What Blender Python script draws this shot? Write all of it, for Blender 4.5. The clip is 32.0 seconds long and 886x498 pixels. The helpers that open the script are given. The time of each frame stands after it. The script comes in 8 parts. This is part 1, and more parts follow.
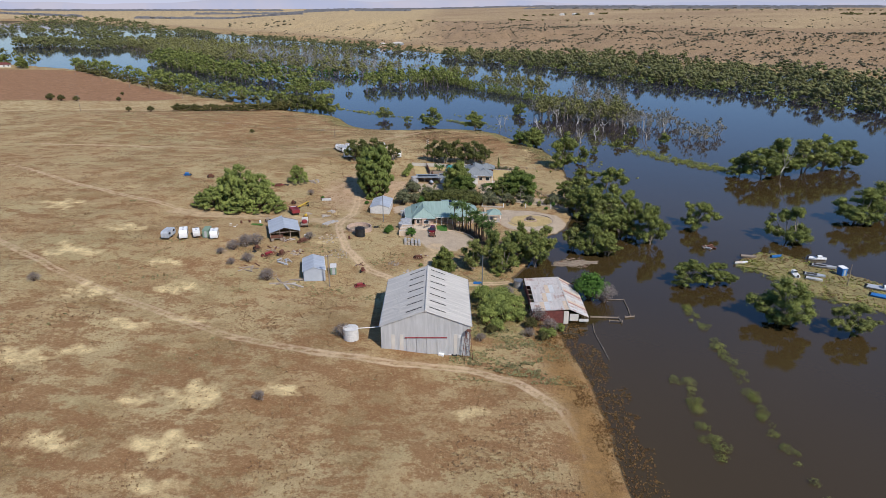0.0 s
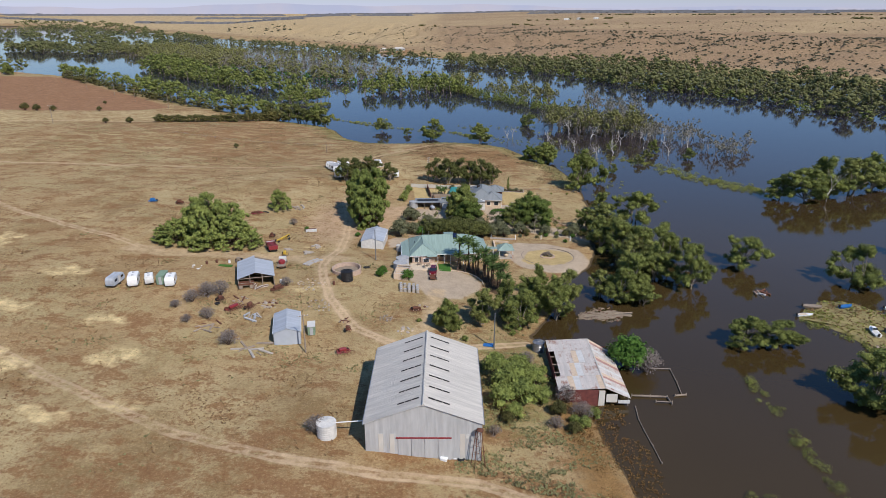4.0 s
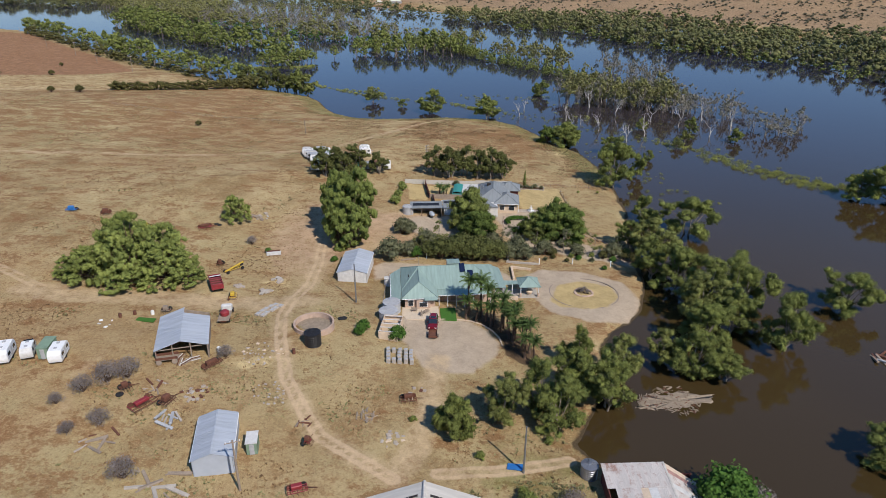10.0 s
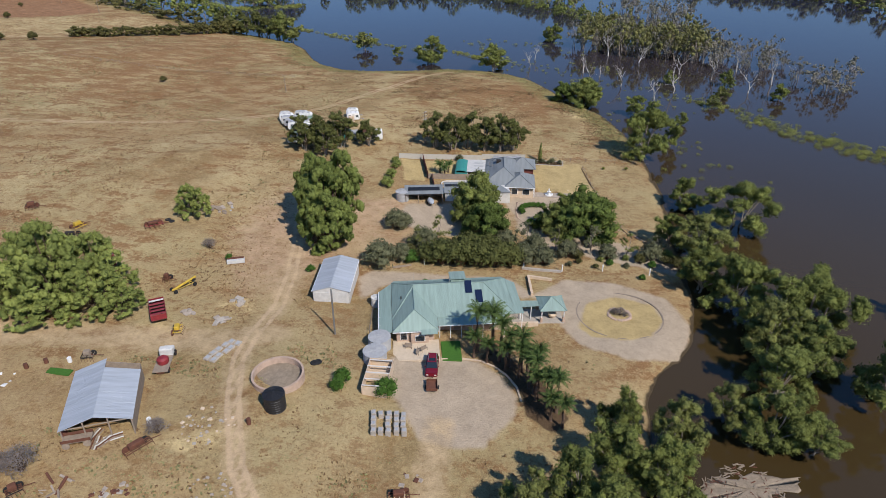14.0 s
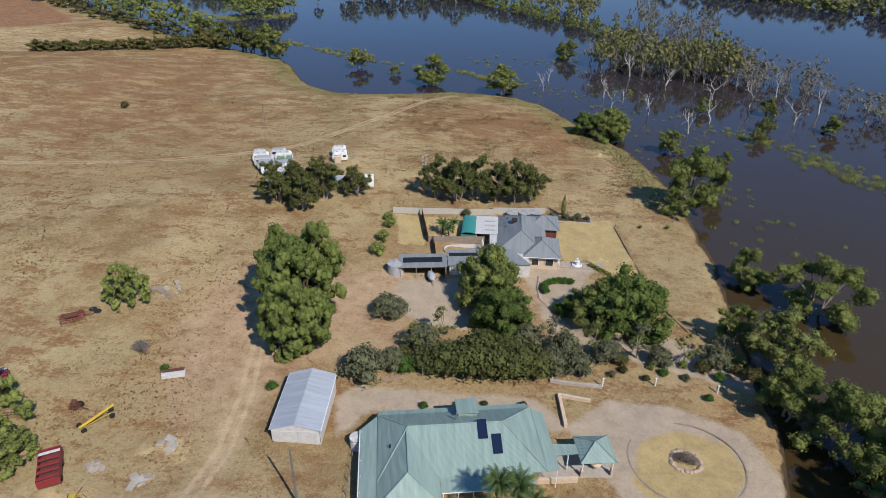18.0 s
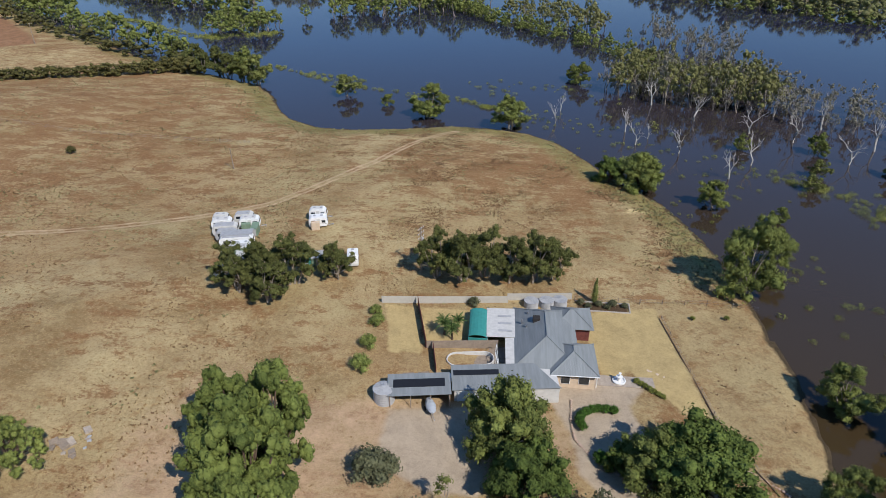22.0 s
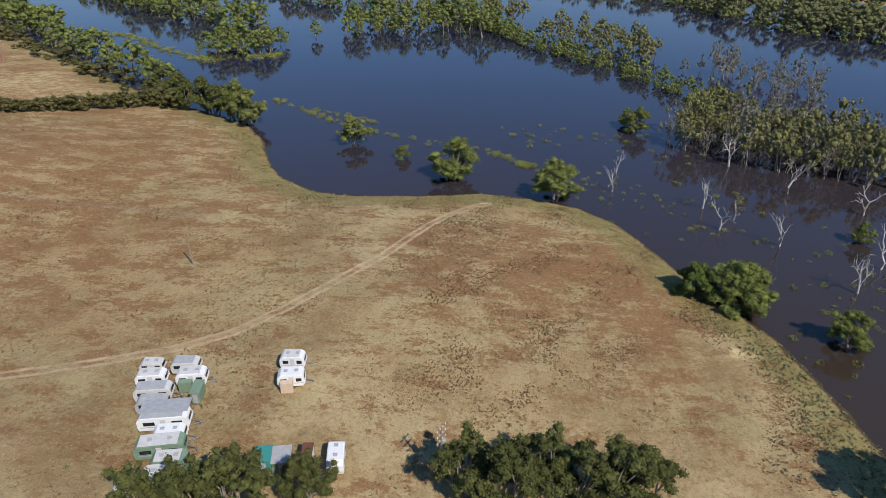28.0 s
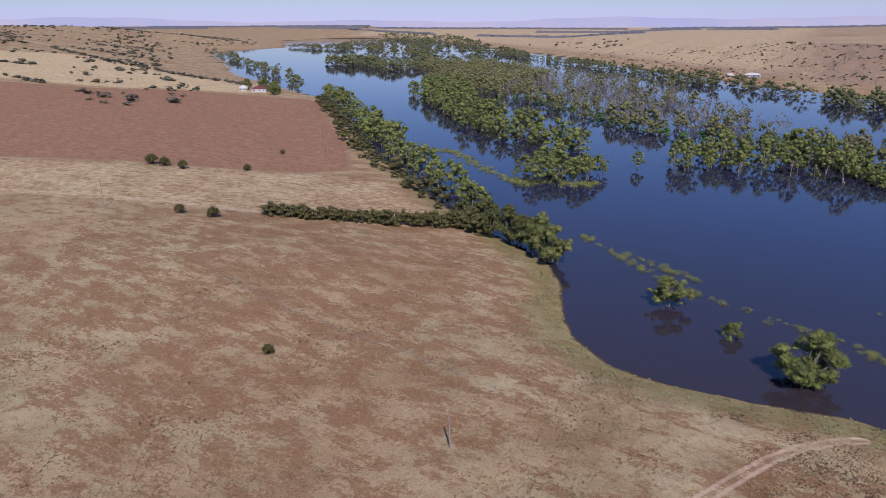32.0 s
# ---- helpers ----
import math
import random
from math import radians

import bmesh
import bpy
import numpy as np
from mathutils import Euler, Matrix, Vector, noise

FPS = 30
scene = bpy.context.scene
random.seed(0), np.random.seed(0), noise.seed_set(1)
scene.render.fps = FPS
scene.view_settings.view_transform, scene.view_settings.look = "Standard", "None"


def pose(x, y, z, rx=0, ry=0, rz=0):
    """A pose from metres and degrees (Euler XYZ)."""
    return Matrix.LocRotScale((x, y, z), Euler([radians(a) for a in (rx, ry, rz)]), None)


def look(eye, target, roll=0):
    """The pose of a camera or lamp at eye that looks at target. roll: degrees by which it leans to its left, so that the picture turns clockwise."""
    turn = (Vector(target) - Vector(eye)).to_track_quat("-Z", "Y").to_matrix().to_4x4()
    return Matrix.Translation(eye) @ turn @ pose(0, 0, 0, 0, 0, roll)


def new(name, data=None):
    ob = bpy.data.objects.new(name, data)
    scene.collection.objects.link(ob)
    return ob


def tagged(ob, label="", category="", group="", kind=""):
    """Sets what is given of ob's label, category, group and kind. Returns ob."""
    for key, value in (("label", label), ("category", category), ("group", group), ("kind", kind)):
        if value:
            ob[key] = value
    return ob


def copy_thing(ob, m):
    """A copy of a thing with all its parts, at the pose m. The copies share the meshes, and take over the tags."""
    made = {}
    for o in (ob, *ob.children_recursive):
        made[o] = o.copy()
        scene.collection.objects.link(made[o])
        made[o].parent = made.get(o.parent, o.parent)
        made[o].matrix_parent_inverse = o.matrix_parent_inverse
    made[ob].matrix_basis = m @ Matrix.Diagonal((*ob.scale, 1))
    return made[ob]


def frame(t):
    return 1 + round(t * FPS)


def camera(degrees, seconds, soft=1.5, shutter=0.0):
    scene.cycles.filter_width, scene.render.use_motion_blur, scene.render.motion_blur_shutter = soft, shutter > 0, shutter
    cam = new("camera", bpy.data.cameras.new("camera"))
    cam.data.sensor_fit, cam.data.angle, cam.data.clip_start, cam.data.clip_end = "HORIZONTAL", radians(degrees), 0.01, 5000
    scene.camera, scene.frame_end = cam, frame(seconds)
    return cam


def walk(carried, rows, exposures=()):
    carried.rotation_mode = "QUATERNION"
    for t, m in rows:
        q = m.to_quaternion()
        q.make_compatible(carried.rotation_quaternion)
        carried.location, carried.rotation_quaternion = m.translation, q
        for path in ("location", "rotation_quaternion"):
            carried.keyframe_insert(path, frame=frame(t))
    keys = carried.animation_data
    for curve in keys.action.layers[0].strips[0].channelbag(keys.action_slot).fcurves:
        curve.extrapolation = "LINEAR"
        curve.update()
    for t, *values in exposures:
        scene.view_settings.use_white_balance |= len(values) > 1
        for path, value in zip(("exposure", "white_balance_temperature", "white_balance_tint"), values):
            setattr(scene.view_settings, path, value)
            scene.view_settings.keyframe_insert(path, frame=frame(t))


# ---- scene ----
# camera path: seconds, eye, aim, roll
PATH = [
    (0, (2.64, -134.45, 68.28), (2.608, -132.581, 67.577), 0.02),
    (0.5, (2.39, -130.58, 68.04), (2.353, -128.707, 67.342), 0.12),
    (1, (2.20, -126.60, 67.83), (2.162, -124.724, 67.140), 0.18),
    (1.5, (2.08, -122.50, 67.66), (2.043, -120.626, 66.962), 0.21),
    (2, (2.02, -118.33, 67.50), (1.982, -116.455, 66.803), 0.20),
    (2.5, (1.99, -114.17, 67.36), (1.952, -112.297, 66.670), 0.17),
    (3, (1.97, -110.09, 67.27), (1.928, -108.216, 66.579), 0.11),
    (3.5, (1.94, -106.10, 67.23), (1.901, -104.228, 66.540), 0.03),
    (5.5, (1.50, -89.74, 67.42), (1.461, -87.868, 66.725), -0.05),
    (6, (1.23, -85.61, 67.43), (1.194, -83.740, 66.730), -0.02),
    (6.5, (1.09, -81.52, 67.41), (1.049, -79.647, 66.710), -0.01),
    (7, (1.04, -77.43, 67.39), (1.000, -75.561, 66.687), -0.03),
    (7.5, (1.03, -73.33, 67.36), (0.986, -71.460, 66.660), -0.07),
    (8, (0.97, -69.22, 67.32), (0.930, -67.355, 66.609), -0.10),
    (8.5, (0.80, -65.14, 67.25), (0.761, -63.278, 66.516), -0.07),
    (9, (0.52, -61.07, 67.16), (0.479, -59.220, 66.401), 0.01),
    (9.5, (0.17, -57.00, 67.06), (0.130, -55.164, 66.278), 0.14),
    (10, (-0.22, -52.94, 66.99), (-0.251, -51.117, 66.176), 0.29),
    (10.5, (-0.60, -48.92, 66.95), (-0.629, -47.102, 66.110), 0.44),
    (11, (-0.91, -44.93, 66.94), (-0.936, -43.125, 66.070), 0.55),
    (11.5, (-1.06, -40.97, 66.93), (-1.085, -39.186, 66.035), 0.58),
    (12, (-1.02, -37.06, 66.91), (-1.049, -35.284, 65.991), 0.51),
    (12.5, (-0.90, -33.15, 66.88), (-0.925, -31.391, 65.933), 0.38),
    (13, (-0.82, -29.20, 66.83), (-0.853, -27.454, 65.865), 0.26),
    (13.5, (-0.85, -25.17, 66.79), (-0.884, -23.434, 65.804), 0.19),
    (14, (-0.94, -21.10, 66.75), (-0.971, -19.357, 65.764), 0.15),
    (14.5, (-1.02, -17.03, 66.70), (-1.054, -15.296, 65.711), 0.11),
    (16.5, (-1.57, -0.30, 65.81), (-1.600, 1.441, 64.831), 0.18),
    (17, (-1.82, 3.93, 65.78), (-1.849, 5.677, 64.800), 0.34),
    (17.5, (-2.09, 8.12, 65.71), (-2.125, 9.862, 64.737), 0.46),
    (18, (-2.39, 12.27, 65.62), (-2.419, 14.018, 64.640), 0.55),
    (18.5, (-2.69, 16.42, 65.50), (-2.718, 18.171, 64.527), 0.60),
    (19, (-2.97, 20.59, 65.40), (-2.999, 22.335, 64.427), 0.63),
    (19.5, (-3.20, 24.75, 65.33), (-3.227, 26.498, 64.356), 0.67),
    (20, (-3.35, 28.89, 65.29), (-3.374, 30.636, 64.319), 0.67),
    (20.5, (-3.40, 32.98, 65.29), (-3.429, 34.730, 64.322), 0.56),
    (21, (-3.39, 37.04, 65.36), (-3.417, 38.793, 64.389), 0.39),
    (21.5, (-3.39, 41.11, 65.50), (-3.417, 42.858, 64.534), 0.22),
    (22, (-3.52, 45.18, 65.72), (-3.545, 46.934, 64.753), 0.15),
    (22.5, (-3.81, 49.25, 65.98), (-3.840, 50.995, 65.009), 0.22),
    (23, (-4.18, 53.27, 66.22), (-4.197, 55.024, 65.253), 0.39),
    (23.5, (-4.47, 57.30, 66.42), (-4.489, 59.049, 65.450), 0.57),
    (24, (-4.70, 61.35, 66.56), (-4.717, 63.098, 65.588), 0.69),
    (24.5, (-4.92, 65.40, 66.64), (-4.938, 67.149, 65.669), 0.78),
    (25, (-5.16, 69.44, 66.66), (-5.169, 71.190, 65.694), 0.86),
    (25.5, (-5.39, 73.47, 66.62), (-5.401, 75.220, 65.658), 0.92),
    (27.5, (-6.38, 89.46, 66.23), (-6.412, 91.211, 65.273), 1.01),
    (28, (-6.91, 93.63, 66.19), (-6.982, 95.380, 65.236), 1.04),
    (28.5, (-7.50, 97.44, 66.15), (-7.651, 99.193, 65.195), 0.98),
    (29, (-8.33, 101.46, 66.19), (-8.574, 103.201, 65.232), 0.88),
    (29.5, (-9.23, 105.22, 66.17), (-9.569, 106.939, 65.210), 0.71),
    (30, (-10.35, 109.12, 66.21), (-10.812, 110.814, 65.245), 0.53),
    (30.5, (-11.59, 112.73, 66.24), (-12.152, 114.392, 65.279), 0.36),
    (31, (-13.38, 116.79, 66.29), (-14.055, 118.425, 65.356), 0.17),
    (31.5, (-15.15, 120.35, 66.19), (-15.956, 121.992, 65.384), -0.04),
    (32, (-17.36, 123.69, 66.05), (-18.295, 125.335, 65.393), -0.10),
]
cam = camera(68.4, 32.0, 0.6)
walk(cam, [(t, look(eye, target, roll)) for t, eye, target, roll in PATH],
     [(0, 0.0, 6200, 13), (8.0, 0.0, 6350, 13), (14.0, 0.0, 6300, 13), (25.0, 0.0, 6200, 11), (30.5, 0.0, 6480, 14), (31.2, -0.02, 6350, 17), (32.0, -0.1, 5750, 30)])

# daylight: clear sky and one sun, behind the camera and to its right
SUN_EL, SUN_AZ = 45.0, 143.0
world = bpy.data.worlds.new("sky")
scene.world = world
world.use_nodes = True
wn = world.node_tree
sky = wn.nodes.new("ShaderNodeTexSky")
sky.sky_type = "NISHITA"
sky.sun_disc = False
sky.sun_elevation, sky.sun_rotation = radians(SUN_EL), radians(SUN_AZ)
sky.air_density, sky.dust_density, sky.ozone_density = 1.0, 0.0, 1.6
bg = wn.nodes["Background"]
bg.inputs["Strength"].default_value = 0.15
soft_sky = wn.nodes.new("ShaderNodeGamma")  # thin haze evens the sky out
soft_sky.inputs["Gamma"].default_value = 0.56
clear = wn.nodes.new("ShaderNodeHueSaturation")
clear.inputs["Saturation"].default_value, clear.inputs["Value"].default_value = 1.6, 1.27
tint = wn.nodes.new("ShaderNodeMix")
tint.data_type, tint.blend_type = "RGBA", "MULTIPLY"
tint.inputs[0].default_value, tint.inputs[7].default_value = 1.0, (0.76, 0.89, 1.13, 1)
wn.links.new(sky.outputs[0], soft_sky.inputs["Color"])
wn.links.new(soft_sky.outputs[0], clear.inputs["Color"])
wn.links.new(clear.outputs[0], tint.inputs[6])
# thin dry haze keeps the low sky pale blue: blue never below red
split, join = wn.nodes.new("ShaderNodeSeparateColor"), wn.nodes.new("ShaderNodeCombineColor")
wn.links.new(tint.outputs[2], split.inputs[0])
for n, least in ((1, 1.02), (2, 1.26)):
    times, most = wn.nodes.new("ShaderNodeMath"), wn.nodes.new("ShaderNodeMath")
    times.operation, most.operation = "MULTIPLY", "MAXIMUM"
    times.inputs[1].default_value = least
    wn.links.new(split.outputs[0], times.inputs[0])
    wn.links.new(times.outputs[0], most.inputs[0])
    wn.links.new(split.outputs[n], most.inputs[1])
    wn.links.new(most.outputs[0], join.inputs[n])
wn.links.new(split.outputs[0], join.inputs[0])
wn.links.new(join.outputs[0], bg.inputs[0])
sun = new("sun", bpy.data.lights.new("sun", "SUN"))
sun.data.energy, sun.data.angle, sun.data.color = 4.55, radians(0.53), (1.0, 0.95, 0.87)
sx, sy = math.sin(radians(SUN_AZ)), math.cos(radians(SUN_AZ))
sun.matrix_world = look((sx * 100, sy * 100, 100 * math.tan(radians(SUN_EL))), (0, 0, 0))


# ---------------------------------------------------------------- materials
class Nodes:
    """Short hand for building one node material."""

    def __init__(self, name):
        self.m = bpy.data.materials.new(name)
        self.m.use_nodes = True
        self.t = self.m.node_tree
        self.p = self.t.nodes["Principled BSDF"]

    def n(self, kind, **props):
        node = self.t.nodes.new("ShaderNode" + kind)
        for k, v in props.items():
            if k == "blend_type":
                node.blend_type = v
            elif k == "data_type":
                node.data_type = v
            elif k == "operation":
                node.operation = v
            elif k == "attribute_name":
                node.attribute_name = v
            elif k == "bands_direction":
                node.bands_direction = v
            elif k == "wave_profile":
                node.wave_profile = v
            elif k == "feature":
                node.feature = v
        return node

    def link(self, a, b):
        self.t.links.new(a, b)

    def coords(self, kind="Object", scale=(1, 1, 1)):
        c, mp = self.n("TexCoord"), self.n("Mapping")
        mp.inputs["Scale"].default_value = scale
        self.link(c.outputs[kind], mp.inputs["Vector"])
        return mp.outputs[0]

    def noise(self, scale, detail=4, rough=0.6, vec=None):
        nz = self.n("TexNoise")
        nz.inputs["Scale"].default_value, nz.inputs["Detail"].default_value, nz.inputs["Roughness"].default_value = scale, detail, rough
        if vec is not None:
            self.link(vec, nz.inputs["Vector"])
        return nz.outputs["Fac"]

    def ramp(self, fac, *stops):
        r = self.n("ValToRGB")
        el = r.color_ramp.elements
        while len(el) < len(stops):
            el.new(0.5)
        for e, (pos, col) in zip(el, stops):
            e.position = pos
            e.color = (*col, 1) if isinstance(col, tuple) else (col, col, col, 1)
        self.link(fac, r.inputs[0])
        return r.outputs[0]

    def mix(self, fac, a, b, mode="MIX"):
        m = self.n("Mix", data_type="RGBA", blend_type=mode)
        for sock, v in ((m.inputs[0], fac), (m.inputs[6], a), (m.inputs[7], b)):
            if isinstance(v, bpy.types.NodeSocket):
                self.link(v, sock)
            elif isinstance(v, tuple):
                sock.default_value = (*v, 1)
            else:
                sock.default_value = v
        return m.outputs[2]

    def math(self, op, a, b=0.0):
        m = self.n("Math", operation=op)
        for sock, v in ((m.inputs[0], a), (m.inputs[1], b)):
            if isinstance(v, bpy.types.NodeSocket):
                self.link(v, sock)
            else:
                sock.default_value = v
        return m.outputs[0]

    def bump(self, height, strength=0.5, distance=0.1):
        b = self.n("Bump")
        b.inputs["Strength"].default_value, b.inputs["Distance"].default_value = strength, distance
        self.link(height, b.inputs["Height"])
        self.link(b.outputs[0], self.p.inputs["Normal"])

    def done(self, color, rough=0.8, metal=0.0, spec=0.5):
        if isinstance(color, tuple):
            self.p.inputs["Base Color"].default_value = (*color, 1)
        else:
            self.link(color, self.p.inputs["Base Color"])
        if isinstance(rough, bpy.types.NodeSocket):
            self.link(rough, self.p.inputs["Roughness"])
        else:
            self.p.inputs["Roughness"].default_value = rough
        self.p.inputs["Metallic"].default_value = metal
        self.p.inputs["Specular IOR Level"].default_value = spec
        return self.m


def shade(c, f):
    return tuple(min(1.0, v * f) for v in c)


def plain(name, color, rough=0.7, metal=0.0, vary=0.25, scale=1.5, relief=0.1, spec=0.4):
    """A painted or bare surface with soft stains, fine grain and a change from thing to thing."""
    k = Nodes(name)
    v = k.coords()
    big, fine = k.noise(scale, 5, 0.65, v), k.noise(scale * 14, 3, 0.6, v)
    both = k.math("ADD", k.math("MULTIPLY", big, 0.7), k.math("MULTIPLY", fine, 0.3))
    c = k.ramp(both, (0.3, shade(color, 1 - vary)), (0.55, color), (0.75, shade(color, 1 + vary * 0.6)))
    info = k.n("ObjectInfo")
    c = k.mix(k.math("MULTIPLY", info.outputs["Random"], vary * 0.5), c, shade(color, 0.6))
    k.bump(both, relief, 0.03)
    return k.done(c, rough, metal, spec)


def foliage(name, dark, light, dry=None, leafy=0.7):
    """Leaves: small change from leaf to leaf, broad change from bough to bough and from tree to tree."""
    k = Nodes(name)
    v = k.coords()
    geo, info = k.n("NewGeometry"), k.n("ObjectInfo")
    mid = tuple(0.45 * a + 0.55 * b for a, b in zip(dark, light))
    c = k.ramp(geo.outputs["Random Per Island"], (0.0, tuple(0.75 * a + 0.25 * b for a, b in zip(dark, light))), (0.55, mid), (1.0, light))
    fine = k.noise(3.2, 4, 0.75, v)
    c = k.mix(k.ramp(fine, (0.40, 0.6), (0.52, 0.0)), c, shade(dark, 0.7))
    c = k.mix(k.math("MULTIPLY", info.outputs["Random"], 0.4), c, dry or shade(dark, 0.85))
    patch = k.noise(0.32, 3, 0.6, v)
    c = k.mix(k.ramp(patch, (0.45, 0.0), (0.62, 0.6)), c, dry or shade(light, 1.25))
    k.bump(fine, leafy, 0.5)
    k.done(c, 0.7, 0, 0.15)
    tr = k.n("BsdfTranslucent")
    k.link(c, tr.inputs[0])
    ad = k.n("MixShader")
    ad.inputs[0].default_value = 0.22
    k.link(k.p.outputs[0], ad.inputs[1])
    k.link(tr.outputs[0], ad.inputs[2])
    k.link(ad.outputs[0], k.t.nodes["Material Output"].inputs[0])
    return k.m


def corrugated(name, color, rust=0.0, rough=0.45, metal=0.5, along="X", pitch=1.0):
    """Ribbed sheet: ribs in relief, streaks along the fall, rust where it is old."""
    k = Nodes(name)
    v = k.coords()
    w = k.n("TexWave", bands_direction=along)
    w.inputs["Scale"].default_value, w.inputs["Distortion"].default_value = pitch, 0
    k.link(v, w.inputs["Vector"])
    st = k.coords(scale=(1.2, 0.12, 0.12) if along == "X" else (0.12, 1.2, 0.12))
    streak, blot = k.noise(1.6, 4, 0.6, st), k.noise(0.5, 5, 0.7, v)
    c = k.ramp(streak, (0.3, shade(color, 0.8)), (0.6, color), (0.8, shade(color, 1.12)))
    if rust:
        c = k.mix(k.ramp(k.math("ADD", k.math("MULTIPLY", blot, 0.6), k.math("MULTIPLY", streak, 0.4)), (0.56 - 0.3 * rust, 0.0), (0.68 - 0.2 * rust, 1.0)), c, (0.30, 0.15, 0.10))
    k.bump(w.outputs["Fac"], 0.6, 0.03)
    return k.done(c, rough, metal, 0.25)


def ground_material():
    k = Nodes("dry_grass_ground")
    v = k.coords()
    at = lambda n: k.n("Attribute", attribute_name=n).outputs["Fac"]  # noqa: E731
    huge, big, mid, fine, grain = k.noise(0.014, 6, 0.62, v), k.noise(0.06, 8, 0.7, v), k.noise(0.4, 6, 0.7, v), k.noise(1.7, 5, 0.75, v), k.noise(6.0, 3, 0.75, v)
    vo = k.n("TexVoronoi")
    vo.inputs["Scale"].default_value, vo.inputs["Randomness"].default_value = 1.5, 1.0
    k.link(v, vo.inputs["Vector"])
    stretch = k.coords(scale=(0.55, 1.0, 1.0))
    blotch, clump, speck = k.noise(0.22, 7, 0.72, stretch), k.noise(2.6, 6, 0.85, v), k.noise(1.1, 7, 0.8, v)
    pale = (0.603, 0.468, 0.252)
    tuft = k.math("ADD", k.math("MULTIPLY", fine, 0.5), k.math("MULTIPLY", grain, 0.5))
    c = k.ramp(big, (0.40, (0.250, 0.170, 0.084)), (0.47, (0.328, 0.240, 0.126)), (0.54, (0.405, 0.308, 0.168)), (0.66, (0.465, 0.370, 0.204)))
    c = k.mix(k.ramp(huge, (0.47, 0.0), (0.56, 0.5)), c, (0.335, 0.212, 0.108))
    sage = k.noise(0.035, 7, 0.72, stretch)
    c = k.mix(k.ramp(sage, (0.50, 0.0), (0.60, 0.55)), c, (0.400, 0.335, 0.180))
    c = k.mix(k.ramp(mid, (0.36, 0.6), (0.47, 0.0)), c, (0.260, 0.150, 0.068))
    rusty = k.math("ADD", k.math("MULTIPLY", blotch, 0.62), k.math("MULTIPLY", speck, 0.38))
    rusty = k.math("ADD", rusty, k.math("MULTIPLY", at("rusty"), 0.055))
    c = k.mix(k.ramp(rusty, (0.515, 0.0), (0.56, 0.8)), c, (0.222, 0.108, 0.050))
    c = k.mix(k.ramp(speck, (0.56, 0.0), (0.66, 0.35)), c, (0.300, 0.260, 0.120))
    c = k.mix(k.ramp(clump, (0.36, 0.5), (0.48, 0.0)), c, (0.190, 0.115, 0.055))
    c = k.mix(k.ramp(clump, (0.54, 0.0), (0.68, 0.35)), c, (0.600, 0.450, 0.235))
    c = k.mix(k.ramp(tuft, (0.39, 0.6), (0.46, 0.0)), c, (0.150, 0.090, 0.042))
    c = k.mix(k.ramp(tuft, (0.53, 0.0), (0.64, 0.42)), c, (0.640, 0.490, 0.260))
    c = k.mix(k.ramp(vo.outputs["Distance"], (0.12, 0.14), (0.38, 0.0)), c, (0.177, 0.100, 0.047))
    edge = k.math("MULTIPLY", k.math("SUBTRACT", mid, 0.5), 0.8)

    def layer(c, name, col, lo=0.35, hi=0.6, rough=1.0, mask=None):
        m = k.math("ADD", at(name) if mask is None else mask, edge)
        two = k.ramp(k.math("ADD", k.math("MULTIPLY", mid, 0.35), k.math("ADD", k.math("MULTIPLY", tuft, 0.35), k.math("MULTIPLY", clump, 0.3))),
                     (0.39, shade(col, 1 - 0.5 * rough)), (0.5, col), (0.6, shade(col, 1 + 0.32 * rough)))
        return k.mix(k.ramp(m, (lo, 0.0), (hi, 1.0)), c, two)

    c = layer(c, "plough", (0.275, 0.150, 0.082))
    c = layer(c, "plough", (0.320, 0.185, 0.105), 0.3, 0.9, 0.8, k.math("MULTIPLY", at("plough"), k.ramp(blotch, (0.46, 0.0), (0.6, 0.8))))
    c = layer(c, "bluff", (0.290, 0.198, 0.122), 0.3, 0.8, 1.3)
    c = layer(c, "pale", pale, 0.3, 0.75)
    c = layer(c, "green", (0.200, 0.185, 0.066), 0.25, 0.8)
    c = layer(c, "scrub", (0.345, 0.262, 0.138), 0.2, 0.8)
    c = layer(c, "bare", (0.445, 0.308, 0.205), 0.25, 0.75, 0.6)
    c = layer(c, "yard", (0.430, 0.345, 0.262), 0.3, 0.7, 0.5)
    c = layer(c, "lawn", (0.450, 0.340, 0.168), 0.35, 0.6, 0.6)
    c = layer(c, "mulch", (0.104, 0.068, 0.041))
    c = layer(c, "track", (0.488, 0.360, 0.225), 0.3, 0.75, 0.6)
    ruts = k.ramp(at("rut"), (0.05, 0.0), (0.11, 1.0), (0.19, 1.0), (0.27, 0.0))
    ruts = k.math("MULTIPLY", ruts, k.math("MULTIPLY", at("worn"), k.ramp(blotch, (0.36, 0.55), (0.56, 1.0))))
    c = layer(c, "rut", (0.510, 0.372, 0.240), 0.2, 0.75, 0.5, ruts)
    c = layer(c, "reed", (0.262, 0.155, 0.064), 0.3, 0.7)
    c = layer(c, "mud", (0.078, 0.057, 0.034))
    c = k.mix(1.0, c, (1.02, 1.0, 0.93), "MULTIPLY")
    hgt = k.math("ADD", tuft, k.math("MULTIPLY", mid, 0.6))
    k.bump(hgt, 0.8, 0.3)
    return k.done(c, 0.95, 0, 0.1)


